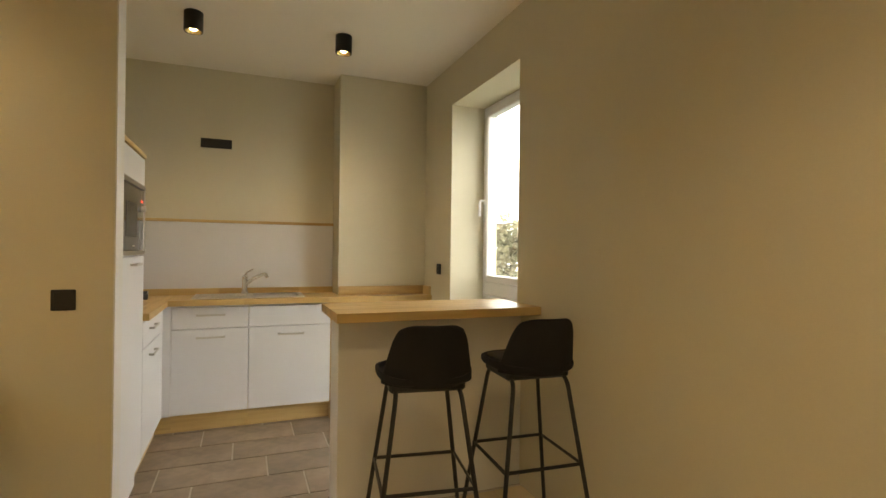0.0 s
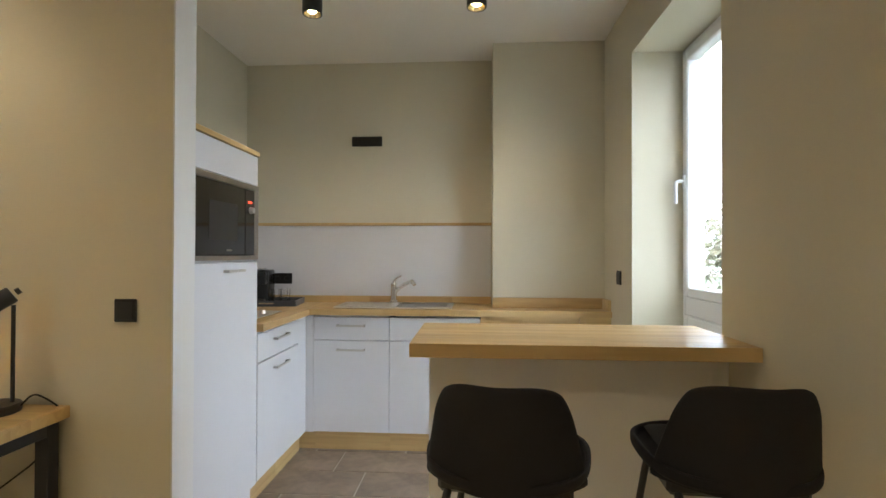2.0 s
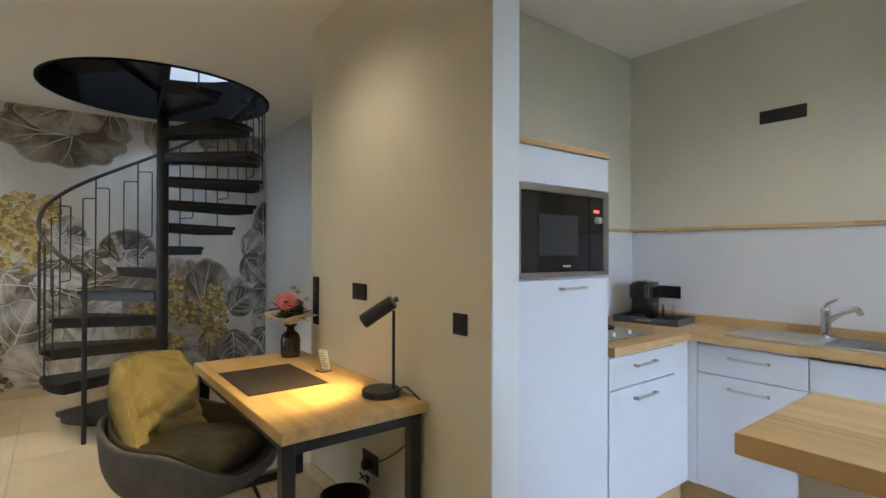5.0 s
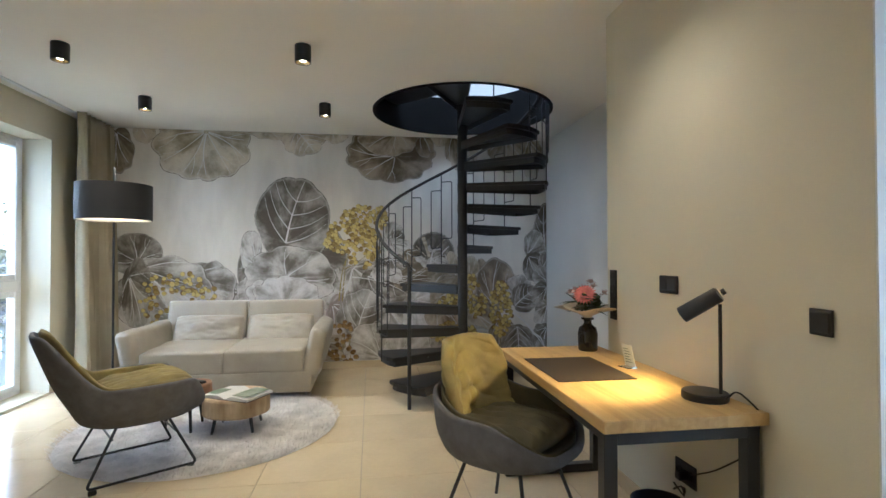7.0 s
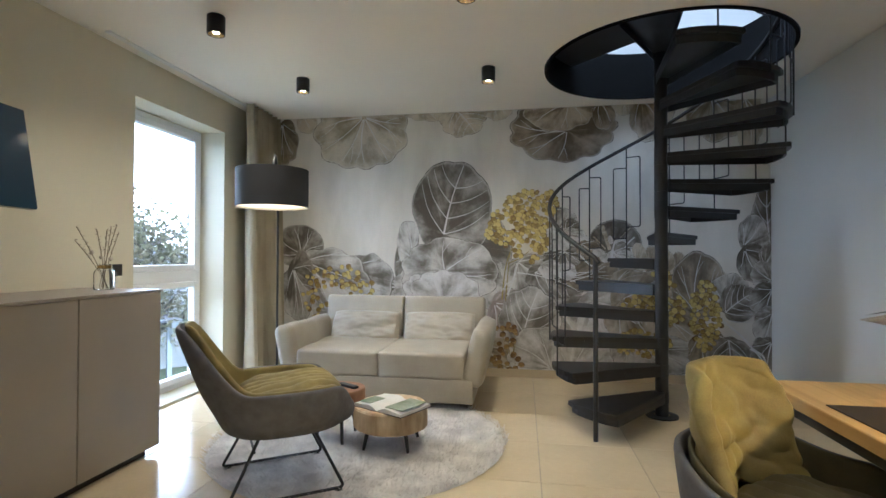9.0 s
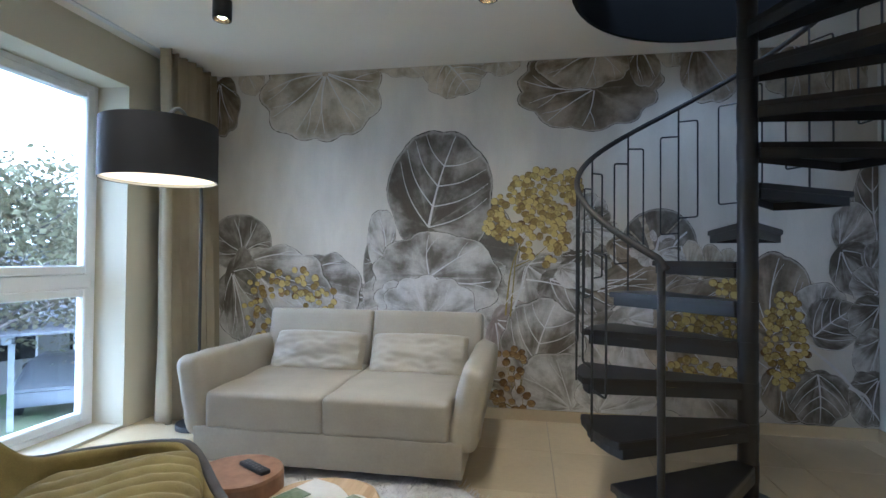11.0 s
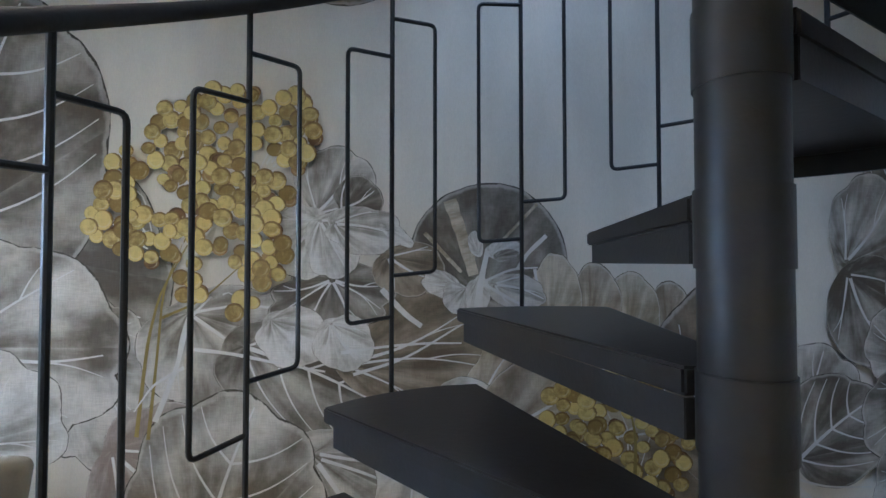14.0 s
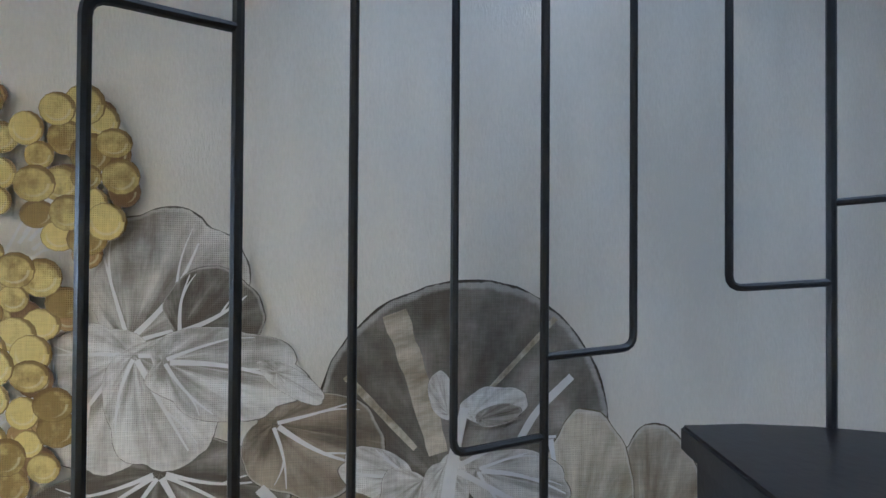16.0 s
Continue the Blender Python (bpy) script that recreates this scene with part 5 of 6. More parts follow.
def brush(pts, w, keep, tone):
    """One brush stroke that keeps a share of its width to the end, in a leaf's wash or in vein white."""
    LAYER[0] += 1
    bm = bmesh.new()
    uvl = bm.loops.layers.uv.new("UVMap")
    fine = []
    for (a, b), (c, d) in zip(pts, pts[1:]):
        fine += [(a + (c - a) * i / 5, b + (d - b) * i / 5) for i in range(5)]
    fine.append(pts[-1])
    for _ in range(3):
        fine = [fine[0]] + [tuple((fine[i - 1][k] + fine[i][k] * 2 + fine[i + 1][k]) / 4 for k in (0, 1)) for i in range(1, len(fine) - 1)] + [fine[-1]]
    n = len(fine)
    x = MUR + 0.0034 + LAYER[0] * 0.00012
    rows = []
    for i, (y, z) in enumerate(fine):
        (ya, za), (yb, zb) = fine[max(0, i - 1)], fine[min(n - 1, i + 1)]
        d = math.hypot(yb - ya, zb - za) or 1
        k = w / 2 * (1 - (1 - keep) * i / (n - 1)) * (1 + 0.25 * noise.noise((y * 30, z * 30, LAYER[0])))
        rows.append([bm.verts.new((x, *inside(y - (zb - za) / d * k * q, z + (yb - ya) / d * k * q))) for q in (1, -1)])
    for i in range(n - 1):
        fc = bm.faces.new((rows[i][0], rows[i + 1][0], rows[i + 1][1], rows[i][1]))
        for lp, uv in zip(fc.loops, ((0.3, i / n), (0.3, (i + 1) / n), (0.7, (i + 1) / n), (0.7, i / n))):
            lp[uvl].uv = uv
    part("brush_stroke", bm, PAINTS[tone] if tone else M_VEIN, mural)


def berries(y, z, hy, hz, count, sy, sz, dull):
    """A painted cluster of round berries with fine stalks that meet at sy, sz."""
    LAYER[0] += 1
    x = MUR + 0.0034 + LAYER[0] * 0.00012
    rb = random.Random(LAYER[0])
    spots = []
    count = int(count * 1.05)
    for _ in range(count * 30):
        a, r = rb.uniform(0, 2 * math.pi), math.sqrt(rb.random())
        p = (y + hy * r * math.cos(a), z + hz * r * math.sin(a))
        if all(math.hypot(p[0] - q[0], p[1] - q[1]) > 0.038 for q in spots):
            spots.append(p)
        if len(spots) == count:
            break
    bm = bmesh.new()
    for i, p in enumerate(spots):
        if i % 3 == 0:
            mid = ((p[0] + sy) / 2 + (p[0] - y) * 0.3, (p[1] + sz) / 2 + 0.02)
            k = 0.55
            strip(bm, [(sy + (mid[0] - sy) * k, sz + (mid[1] - sz) * k), mid, p], 0.006, x)
    part("berry_stalks", bm, M_VEIN if not dull else M_STALK, mural)
    shade = [(p[0] + rb.uniform(-0.02, 0.02), p[1] + rb.uniform(-0.025, 0.015)) for p in spots[::3]]
    discs(shade, x + 0.00002, rb, M_BERRY2, 0.92)
    discs(spots, x + 0.00005, rb, M_BERRY2 if dull else M_BERRY, 1.0)


def discs(spots, x, rb, paint, size):
    """Painted round faces, each a hair above the one before."""
    bm = bmesh.new()
    uvl = bm.loops.layers.uv.new("UVMap")
    for i, p in enumerate(spots):
        r = rb.uniform(0.023, 0.033) * size
        sq = rb.uniform(0.85, 1.05)
        xx = x + i * 0.0000012
        cv = bm.verts.new((xx, *inside(*p)))
        ring = [bm.verts.new((xx, *inside(p[0] + r * math.cos(a), p[1] + r * sq * math.sin(a)))) for a in (2 * math.pi * k / 14 for k in range(14))]
        for k in range(14):
            if ring[k].co == ring[(k + 1) % 14].co or cv.co == ring[k].co:
                continue
            fc = bm.faces.new((cv, ring[k], ring[(k + 1) % 14]))
            for lp, uv in zip(fc.loops, ((0, 0), (1, k / 14), (1, (k + 1) / 14))):
                lp[uvl].uv = uv
    part("berries", bm, paint, mural)


leaf(-2.001, 2.513, 0.155, 0.254, 0, -2.050, 2.770, "brown", "r4", 6, 0.060)
leaf(-1.747, 2.753, 0.120, 0.161, 0, -1.797, 2.857, "gold", "r3", 5, 0.050)
leaf(-1.121, 2.596, 0.525, 0.411, 0, -1.087, 2.755, "gold", "r8", 11, 0.050)
leaf(-0.351, 2.779, 0.289, 0.095, 0, -0.448, 2.871, "gold", "r4", 8, 0.080)
leaf(-0.009, 2.693, 0.243, 0.187, 0, -0.075, 2.790, "gold", "p4", 8, 0.060)
leaf(0.358, 2.772, 0.154, 0.111, 0, 0.326, 2.866, "gold", "r4", 6, 0.080)
leaf(1.016, 2.553, 0.527, 0.347, 0, 1.067, 2.528, "brown", "r8", 11, 0.050)
leaf(0.986, 2.742, 0.367, 0.214, 0, 1.083, 2.825, "tan", "r7", 9, 0.050)
leaf(1.416, 2.715, 0.115, 0.201, 10, 1.383, 2.840, "brown", "r4", 6, 0.060)
leaf(1.635, 2.788, 0.136, 0.130, 0, 1.647, 2.865, "gold", "r3", 5, 0.050)
leaf(1.884, 2.720, 0.227, 0.350, 0, 1.786, 2.846, "tan", "r5", 7, 0.050)
leaf(2.489, 2.647, 0.283, 0.280, 0, 2.439, 2.810, "tan", "r6", 9, 0.050)
leaf(2.773, 2.590, 0.135, 0.297, 0, 2.740, 2.787, "tan", "r4", 8, 0.050)
leaf(-1.829, 1.352, 0.284, 0.240, 0, -1.806, 1.262, "dark", "r5", 3, 0.020)
leaf(-0.847, 0.876, 0.200, 0.172, -25, -0.674, 0.909, "mid", "r4", 5, 0.060)
leaf(-1.050, 0.968, 0.295, 0.298, 0, -1.335, 1.109, "mid", "r5", 7, 0.050)
leaf(-1.516, 0.861, 0.529, 0.467, 0, -1.827, 1.242, "mid", "r9", 9, 0.050)
leaf(-1.811, 0.904, 0.163, 0.398, 0, -1.896, 1.102, "dark", "r5", 7, 0.050)
leaf(-0.600, 0.906, 0.146, 0.142, 0, -0.674, 0.928, "pale", "r3", 4, 0.050)
leaf(0.222, 1.289, 0.282, 0.388, 0, -0.149, 1.449, "dark", "r5", 6, 0.040)
leaf(-0.603, 1.118, 0.137, 0.293, 6, -0.570, 1.251, "dark", "r3", 3, 0.030)
leaf(-0.590, 1.379, 0.127, 0.246, 0, -0.550, 1.232, "mid", "r3", 4, 0.040)
leaf(-0.115, 1.742, 0.425, 0.513, 6, -0.206, 1.477, "dark", "p7", 7, 0.032)
leaf(0.269, 0.971, 0.181, 0.273, 0, 0.086, 1.127, "mid", "r5", 6, 0.060)
leaf(-0.552, 0.907, 0.195, 0.226, 0, -0.336, 1.029, "mid", "r4", 6, 0.060)
leaf(-0.146, 1.078, 0.518, 0.361, 0, -0.198, 1.082, "mid", "r7", 9, 0.050)
leaf(-0.430, 0.886, 0.217, 0.168, 0, -0.295, 0.773, "pale", "r4", 6, 0.060)
leaf(-0.192, 0.846, 0.377, 0.250, 0, -0.205, 0.753, "pale", "r6", 10, 0.060)
# leaves round the stairs, from back to front
leaf(1.527, 1.335, 0.268, 0.280, 0, 1.499, 1.240, "dark", "n", 2, 0.012)
brush([(1.402, 1.556), (1.425, 1.490), (1.456, 1.400), (1.480, 1.310)], 0.044, 0.85, "gold")
brush([(1.320, 1.448), (1.370, 1.395), (1.440, 1.320)], 0.014, 0.8, "gold")
brush([(1.690, 1.545), (1.600, 1.450), (1.530, 1.380)], 0.010, 0.8, "gold")
brush([(1.720, 1.440), (1.655, 1.380), (1.625, 1.330)], 0.014, 0.9, "")
leaf(1.030, 1.602, 0.135, 0.128, -35, 0.960, 1.495, "mid", "r4", 5, 0.050)
leaf(1.105, 1.560, 0.085, 0.070, -35, 1.010, 1.500, "dark", "r3", 4, 0.050)
leaf(0.700, 1.060, 0.300, 0.210, 0, 0.560, 1.190, "mid", "r4", 7, 0.050)
leaf(0.940, 0.980, 0.300, 0.190, -12, 0.740, 1.080, "dark", "p4", 7, 0.040)
leaf(1.290, 1.075, 0.290, 0.190, -4, 1.010, 1.010, "brown", "r4", 5, 0.030)
leaf(1.020, 1.235, 0.200, 0.115, 6, 1.020, 1.295, "dark", "r6", 7, 0.070)
leaf(1.270, 1.330, 0.120, 0.090, 0, 1.200, 1.370, "brown", "r3", 5, 0.060)
leaf(0.925, 1.420, 0.105, 0.125, 14, 0.978, 1.490, "pale", "r3", 6, 0.050)
leaf(1.025, 1.410, 0.095, 0.110, 0, 0.978, 1.490, "pale", "r2", 5, 0.050)
leaf(1.125, 1.455, 0.130, 0.078, -8, 0.978, 1.490, "pale", "r3", 5, 0.070)
leaf(1.230, 1.440, 0.065, 0.022, -32, 1.170, 1.480, "pale", "n", 3, 0.040)
leaf(0.900, 1.110, 0.120, 0.098, 0, 0.800, 1.180, "pale", "n", 6, 0.060)
leaf(1.060, 1.090, 0.100, 0.090, 0, 1.000, 1.180, "pale", "r2", 5, 0.050)
for k in range(7):
    u = k / 6
    leaf(2.520 - 0.770 * u, 0.965 + 0.265 * u ** 0.6, 0.088, 0.150, 14 - 14 * u, 2.500 - 0.770 * u, 0.830 + 0.300 * u ** 0.6, "tan" if k % 2 else "gold", "n", 3, 0.040)
    brush([(2.450 - 0.770 * u, 1.085 + 0.245 * u ** 0.6), (2.462 - 0.770 * u, 1.010 + 0.250 * u ** 0.6), (2.440 - 0.770 * u, 0.930 + 0.250 * u ** 0.6)], 0.010, 0.5, "")
leaf(1.690, 0.930, 0.240, 0.190, -14, 1.500, 0.900, "tan", "r4", 6, 0.050)
leaf(1.620, 1.258, 0.098, 0.058, -14, 1.520, 1.290, "mid", "r3", 4, 0.050)
leaf(1.372, 1.282, 0.062, 0.045, -18, 1.450, 1.275, "pale", "r2", 4, 0.070)
leaf(1.425, 1.235, 0.045, 0.058, 20, 1.465, 1.280, "pale", "n", 4, 0.060)
leaf(1.492, 1.245, 0.042, 0.062, -10, 1.490, 1.290, "pale", "n", 4, 0.060)
leaf(1.487, 1.412, 0.024, 0.044, 14, 1.500, 1.370, "pale", "n", 3, 0.050)
leaf(1.580, 1.392, 0.060, 0.034, 6, 1.520, 1.370, "pale", "n", 3, 0.060)
leaf(1.585, 1.376, 0.042, 0.018, 10, 1.530, 1.366, "dark", "n", 3, 0.030)
brush([(1.490, 1.190), (1.503, 1.290), (1.525, 1.390)], 0.026, 0.6, "")
brush([(1.515, 1.290), (1.600, 1.330), (1.690, 1.335)], 0.009, 0.6, "")
brush([(1.515, 1.280), (1.620, 1.220), (1.760, 1.165)], 0.011, 0.6, "")
brush([(1.180, 1.265), (1.260, 1.180), (1.310, 1.145)], 0.018, 0.9, "")
brush([(1.050, 1.060), (1.190, 1.080), (1.320, 1.090), (1.440, 1.090)], 0.011, 0.5, "")
brush([(1.090, 0.990), (1.260, 1.040), (1.440, 1.150)], 0.011, 0.5, "")
brush([(0.560, 1.075), (0.700, 1.060), (0.860, 1.025), (1.000, 1.000)], 0.013, 0.5, "")
leaf(0.495, 0.594, 0.243, 0.314, 0, 0.316, 0.768, "mauve", "r5", 7, 0.050)
leaf(0.341, 0.183, 0.269, 0.225, 0, 0.228, 0.312, "tan", "r5", 7, 0.050)
leaf(1.139, 0.445, 0.458, 0.390, 0, 0.928, 0.786, "mid", "r7", 8, 0.050)
leaf(1.507, 0.632, 0.362, 0.342, 0, 1.304, 0.797, "pale", "r6", 8, 0.050)
leaf(1.901, 0.647, 0.464, 0.461, 0, 1.587, 0.806, "tan", "r7", 8, 0.050)
leaf(1.901, 0.271, 0.424, 0.208, 0, 1.666, 0.427, "mid", "r7", 8, 0.050)
leaf(0.692, 0.601, 0.304, 0.333, 25, 0.576, 0.263, "mid", "p6", 8, 0.050)
leaf(0.802, 0.253, 0.343, 0.273, 0, 0.909, 0.105, "pale", "r6", 7, 0.050)
leaf(1.222, 0.233, 0.288, 0.194, 0, 1.098, 0.095, "pale", "r6", 7, 0.050)
leaf(2.305, 0.960, 0.245, 0.335, 0, 2.272, 0.705, "brown", "r5", 5, 0.040)
leaf(2.594, 0.929, 0.171, 0.154, 0, 2.518, 0.673, "mid", "r5", 5, 0.050)
leaf(2.673, 0.801, 0.181, 0.186, -10, 2.485, 0.657, "dark", "p5", 5, 0.040)
leaf(2.403, 0.324, 0.196, 0.222, 0, 2.305, 0.515, "brown", "r5", 6, 0.050)
leaf(2.919, 1.578, 0.141, 0.407, -6, 2.968, 1.253, "dark", "p6", 4, 0.030)
leaf(2.802, 1.446, 0.140, 0.201, 0, 2.718, 1.348, "mid", "r4", 4, 0.040)
leaf(2.801, 1.187, 0.147, 0.188, 0, 2.708, 1.341, "dark", "r3", 3, 0.030)
leaf(2.951, 1.253, 0.101, 0.123, 0, 2.900, 1.156, "mid", "r3", 5, 0.050)
leaf(2.883, 1.075, 0.107, 0.129, 0, 2.966, 1.011, "mid", "r4", 6, 0.050)
leaf(2.899, 0.833, 0.140, 0.167, 0, 2.966, 0.930, "dark", "r4", 6, 0.050)
leaf(2.914, 0.576, 0.120, 0.192, 0, 2.965, 0.705, "mid", "r4", 6, 0.050)
leaf(2.896, 0.289, 0.139, 0.198, 0, 2.963, 0.448, "dark", "r4", 6, 0.050)
leaf(2.582, 0.276, 0.204, 0.196, 0, 2.573, 0.546, "dark", "p6", 7, 0.050)
stroke([(2.485, 0.657), (2.698, 0.481), (2.928, 0.193), (2.994, 0.081)], 0.0220, 1)
stroke([(2.764, 0.370), (2.879, 0.305), (2.912, 0.225)], 0.0300, 1)
stroke([(2.485, 0.657), (2.633, 0.616), (2.798, 0.615)], 0.0100, 1)
stroke([(0.441, 0.772), (0.466, 1.042), (0.483, 1.268), (0.579, 1.493)], 0.0120, 0)
stroke([(0.404, 0.777), (0.436, 1.096), (0.471, 1.247), (0.563, 1.418)], 0.0140, 0)
stroke([(0.472, 1.171), (0.603, 1.228), (0.771, 1.380)], 0.0100, 0)
stroke([(0.459, 0.833), (0.531, 1.020), (0.566, 1.171), (0.640, 1.247)], 0.0190, 1)
stroke([(0.559, 1.020), (0.457, 0.964), (0.393, 0.871)], 0.0120, 1)
berries(0.500, 1.740, 0.085, 0.130, 18, 0.560, 1.560, 0)
berries(0.670, 1.800, 0.135, 0.125, 34, 0.640, 1.600, 0)
berries(0.880, 1.790, 0.080, 0.120, 22, 0.760, 1.600, 0)
berries(0.650, 1.600, 0.150, 0.085, 24, 0.600, 1.450, 0)
berries(0.780, 1.560, 0.110, 0.075, 14, 0.700, 1.450, 0)
berries(0.355, 1.640, 0.060, 0.075, 9, 0.450, 1.480, 0)
berries(0.320, 1.500, 0.080, 0.110, 15, 0.460, 1.380, 0)
berries(0.440, 1.440, 0.090, 0.090, 12, 0.520, 1.330, 0)
berries(0.610, 1.460, 0.110, 0.060, 9, 0.560, 1.380, 0)
berries(0.795, 1.380, 0.090, 0.100, 22, 0.690, 1.330, 0)
berries(0.580, 1.300, 0.060, 0.075, 5, 0.560, 1.220, 0)
berries(0.730, 1.215, 0.040, 0.040, 3, 0.650, 1.240, 0)
berries(-1.413, 1.010, 0.315, 0.137, 30, -1.124, 0.725, 0)
berries(-1.621, 0.735, 0.171, 0.197, 16, -1.433, 0.618, 0)
berries(-1.100, 0.895, 0.153, 0.120, 12, -1.124, 0.725, 0)
berries(0.452, 0.413, 0.133, 0.152, 14, 0.497, 0.147, 1)
berries(0.475, 0.146, 0.177, 0.099, 14, 0.542, 0.061, 1)
berries(1.847, 0.860, 0.146, 0.105, 20, 1.981, 0.649, 0)
berries(2.080, 0.724, 0.117, 0.134, 20, 2.000, 0.553, 0)
berries(2.364, 0.673, 0.137, 0.334, 60, 2.485, 0.657, 0)
berries(1.756, 0.737, 0.192, 0.110, 22, 1.821, 0.517, 0)
berries(1.773, 0.392, 0.271, 0.126, 44, 1.854, 0.203, 0)
berries(1.980, 1.006, 0.129, 0.096, 14, 2.013, 0.832, 0)
stroke([(2.000, 0.610), (2.006, 0.782), (1.984, 0.897)], 0.0140, 0)


# tile skirting below the mural and along the stair wall
structure("baseboard", boxes((MUR, MUR + 0.012, WIN + 0.01, REC - 0.012, 0, 0.083), (MUR, DEND, REC - 0.012, REC, 0, 0.083), (DEND, CEND, DESKW - 0.012, DESKW, 0, 0.083), (WX1, KR, WIN, WIN + 0.012, 0, 0.083)), M_TILE, "cream tile skirting", "skirting")
# ---------- small things in the kitchen ----------
M_COFFEE = surface("black_glossy_plastic", (0.016, 0.016, 0.018), 0.2, var=0.1, bump=0.0)
t = thing("serving_tray", "dark grey tray on the worktop corner", "tray", pose(-0.80, 3.93, CT, 0, 0, 8))
part("tray", boxes((-0.2, 0.2, -0.15, 0.15, 0.0005, 0.012), (-0.2, 0.2, -0.15, -0.142, 0.012, 0.04), (-0.2, 0.2, 0.142, 0.15, 0.012, 0.04), (-0.2, -0.192, -0.142, 0.142, 0.012, 0.04), (0.192, 0.2, -0.142, 0.142, 0.012, 0.04)), surface("slate_grey_lacquer", (0.075, 0.085, 0.105), 0.35, bump=0.02), t)
part("handle", box(-0.05, 0.05, -0.154, -0.1502, 0.018, 0.026, 0.001), M_CHROME, t)
t = thing("coffee_machine", "slim black capsule coffee machine on the tray", "coffee machine", pose(-0.88, 3.95, CT + 0.0125, 0, 0, 8))
part("body", box(-0.058, 0.058, -0.055, 0.12, 0, 0.235, 0.012, seg=3), M_COFFEE, t, smooth=True)
part("head", box(-0.05, 0.05, -0.105, -0.053, 0.13, 0.225, 0.012, seg=3), M_COFFEE, t, smooth=True)
part("drip_tray", box(-0.04, 0.04, -0.10, -0.001, 0, 0.03, 0.006), M_BLACK, t)
part("lever", box(-0.02, 0.02, -0.07, 0.04, 0.241, 0.25, 0.003), M_CHROME, t)
bm = bmesh.new()
lathe(bm, [(0.003, -0.02), (0.008, -0.018), (0.008, 0.0)], 0, -0.05, 12)
part("spout", moved(bm, pose(0, 0, 0.15)), M_CHROME, t)
M_CLEAR = glass("drinking_glass")
for x, y in ((-0.74, 3.99), (-0.70, 3.93), (-0.765, 3.92)):
    t = thing("drinking_glass", "clear drinking glass on the tray", "glass", pose(x, y, CT + 0.0125), "glasses on the tray")
    bm = bmesh.new()
    lathe(bm, [(0.001, 0.0), (0.028, 0.0), (0.033, 0.10), (0.031, 0.10), (0.026, 0.008), (0.001, 0.008)], n=24)
    part("glass", bm, M_CLEAR, t, smooth=True)
t = thing("cooktop", "small steel cooktop with two hotplates beside the tall cabinet", "cooktop")
part("plate", box(-1.02, -0.56, 3.06, 3.50, CT + 0.0005, CT + 0.008, 0.003), M_STEEL, t)
for y in (3.17, 3.38):
    bm = bmesh.new()
    cyl(bm, -0.82, y, CT + 0.0085, CT + 0.02, 0.085, n=32)
    part("hotplate", bm, M_BLACK, t, smooth=True)
for y in (3.20, 3.34):
    bm = bmesh.new()
    cyl(bm, -0.61, y, CT + 0.0085, CT + 0.03, 0.017, 0.014, 20)
    part("knob", bm, M_STEEL, t, smooth=True)

# ---------- small things on and under the desk ----------
M_BOTTLE = surface("smoked_brown_glass", (0.012, 0.010, 0.009), 0.08, var=0.1, bump=0.0)
VX, VY = -2.06, 2.06
t = thing("vase", "smoked glass bottle vase on the desk", "vase", pose(VX, VY, DZ + 0.0005))
bm = bmesh.new()
lathe(bm, [(0.001, 0.0), (0.050, 0.0), (0.056, 0.006), (0.058, 0.10), (0.050, 0.135), (0.026, 0.155), (0.022, 0.165), (0.023, 0.18), (0.037, 0.186), (0.037, 0.196), (0.024, 0.197), (0.018, 0.19)], n=40)
part("bottle", bm, M_BOTTLE, t, smooth=True)
t = thing("bouquet", "bouquet with a pink gerbera in cream paper", "bouquet", pose(VX, VY, DZ + 0.19))
M_PAPERW = surface("cream_wrapping_paper", (0.60, 0.52, 0.40), 0.8, var=0.1, bump=0.2, bscale=80)
bm = bmesh.new()
rows = []
for j in range(7):
    s = j / 6
    row = []
    for k in range(40):
        a = 2 * math.pi * k / 40
        r = 0.018 + (0.165 + 0.025 * math.sin(5 * a)) * s ** 1.3
        row.append(bm.verts.new((r * math.cos(a), r * math.sin(a), 0.07 * s ** 0.7 + 0.012 * s * math.sin(4 * a + 1))))
    rows.append(row)
for a, b in zip(rows, rows[1:]):
    for k in range(40):
        bm.faces.new((a[k], a[(k + 1) % 40], b[(k + 1) % 40], b[k]))
thicken(part("paper", bm, M_PAPERW, t, "cream paper collar", smooth=True), 0.002, 0)
M_GREEN = surface("dark_green_leaves", (0.055, 0.085, 0.03), 0.5, var=0.4, scale=20, bump=0.1, rand=0.2)
M_PINK = surface("pink_petals", (0.75, 0.22, 0.20), 0.6, var=0.2, scale=30, bump=0.05)
rb = random.Random(11)


def blade(bm, p, a, el, length, w):
    """A pointed leaf from p, towards heading a and rise el."""
    d = Vector((math.cos(a) * math.cos(el), math.sin(a) * math.cos(el), math.sin(el)))
    s = Vector((-math.sin(a), math.cos(a), 0))
    p = Vector(p)
    n = d.cross(s)
    pts = []
    for q, ww in ((0, 0.15), (0.35, 1.0), (0.7, 0.75), (1.0, 0.02)):
        c = p + d * length * q - Vector((0, 0, 1)) * length * 0.25 * q * q
        pts.append((bm.verts.new(c + s * w * ww / 2 + n * w * 0.12 * ww), bm.verts.new(c), bm.verts.new(c - s * w * ww / 2 + n * w * 0.12 * ww)))
    for (a1, b1, c1), (a2, b2, c2) in zip(pts, pts[1:]):
        bm.faces.new((a1, b1, b2, a2))
        bm.faces.new((b1, c1, c2, b2))


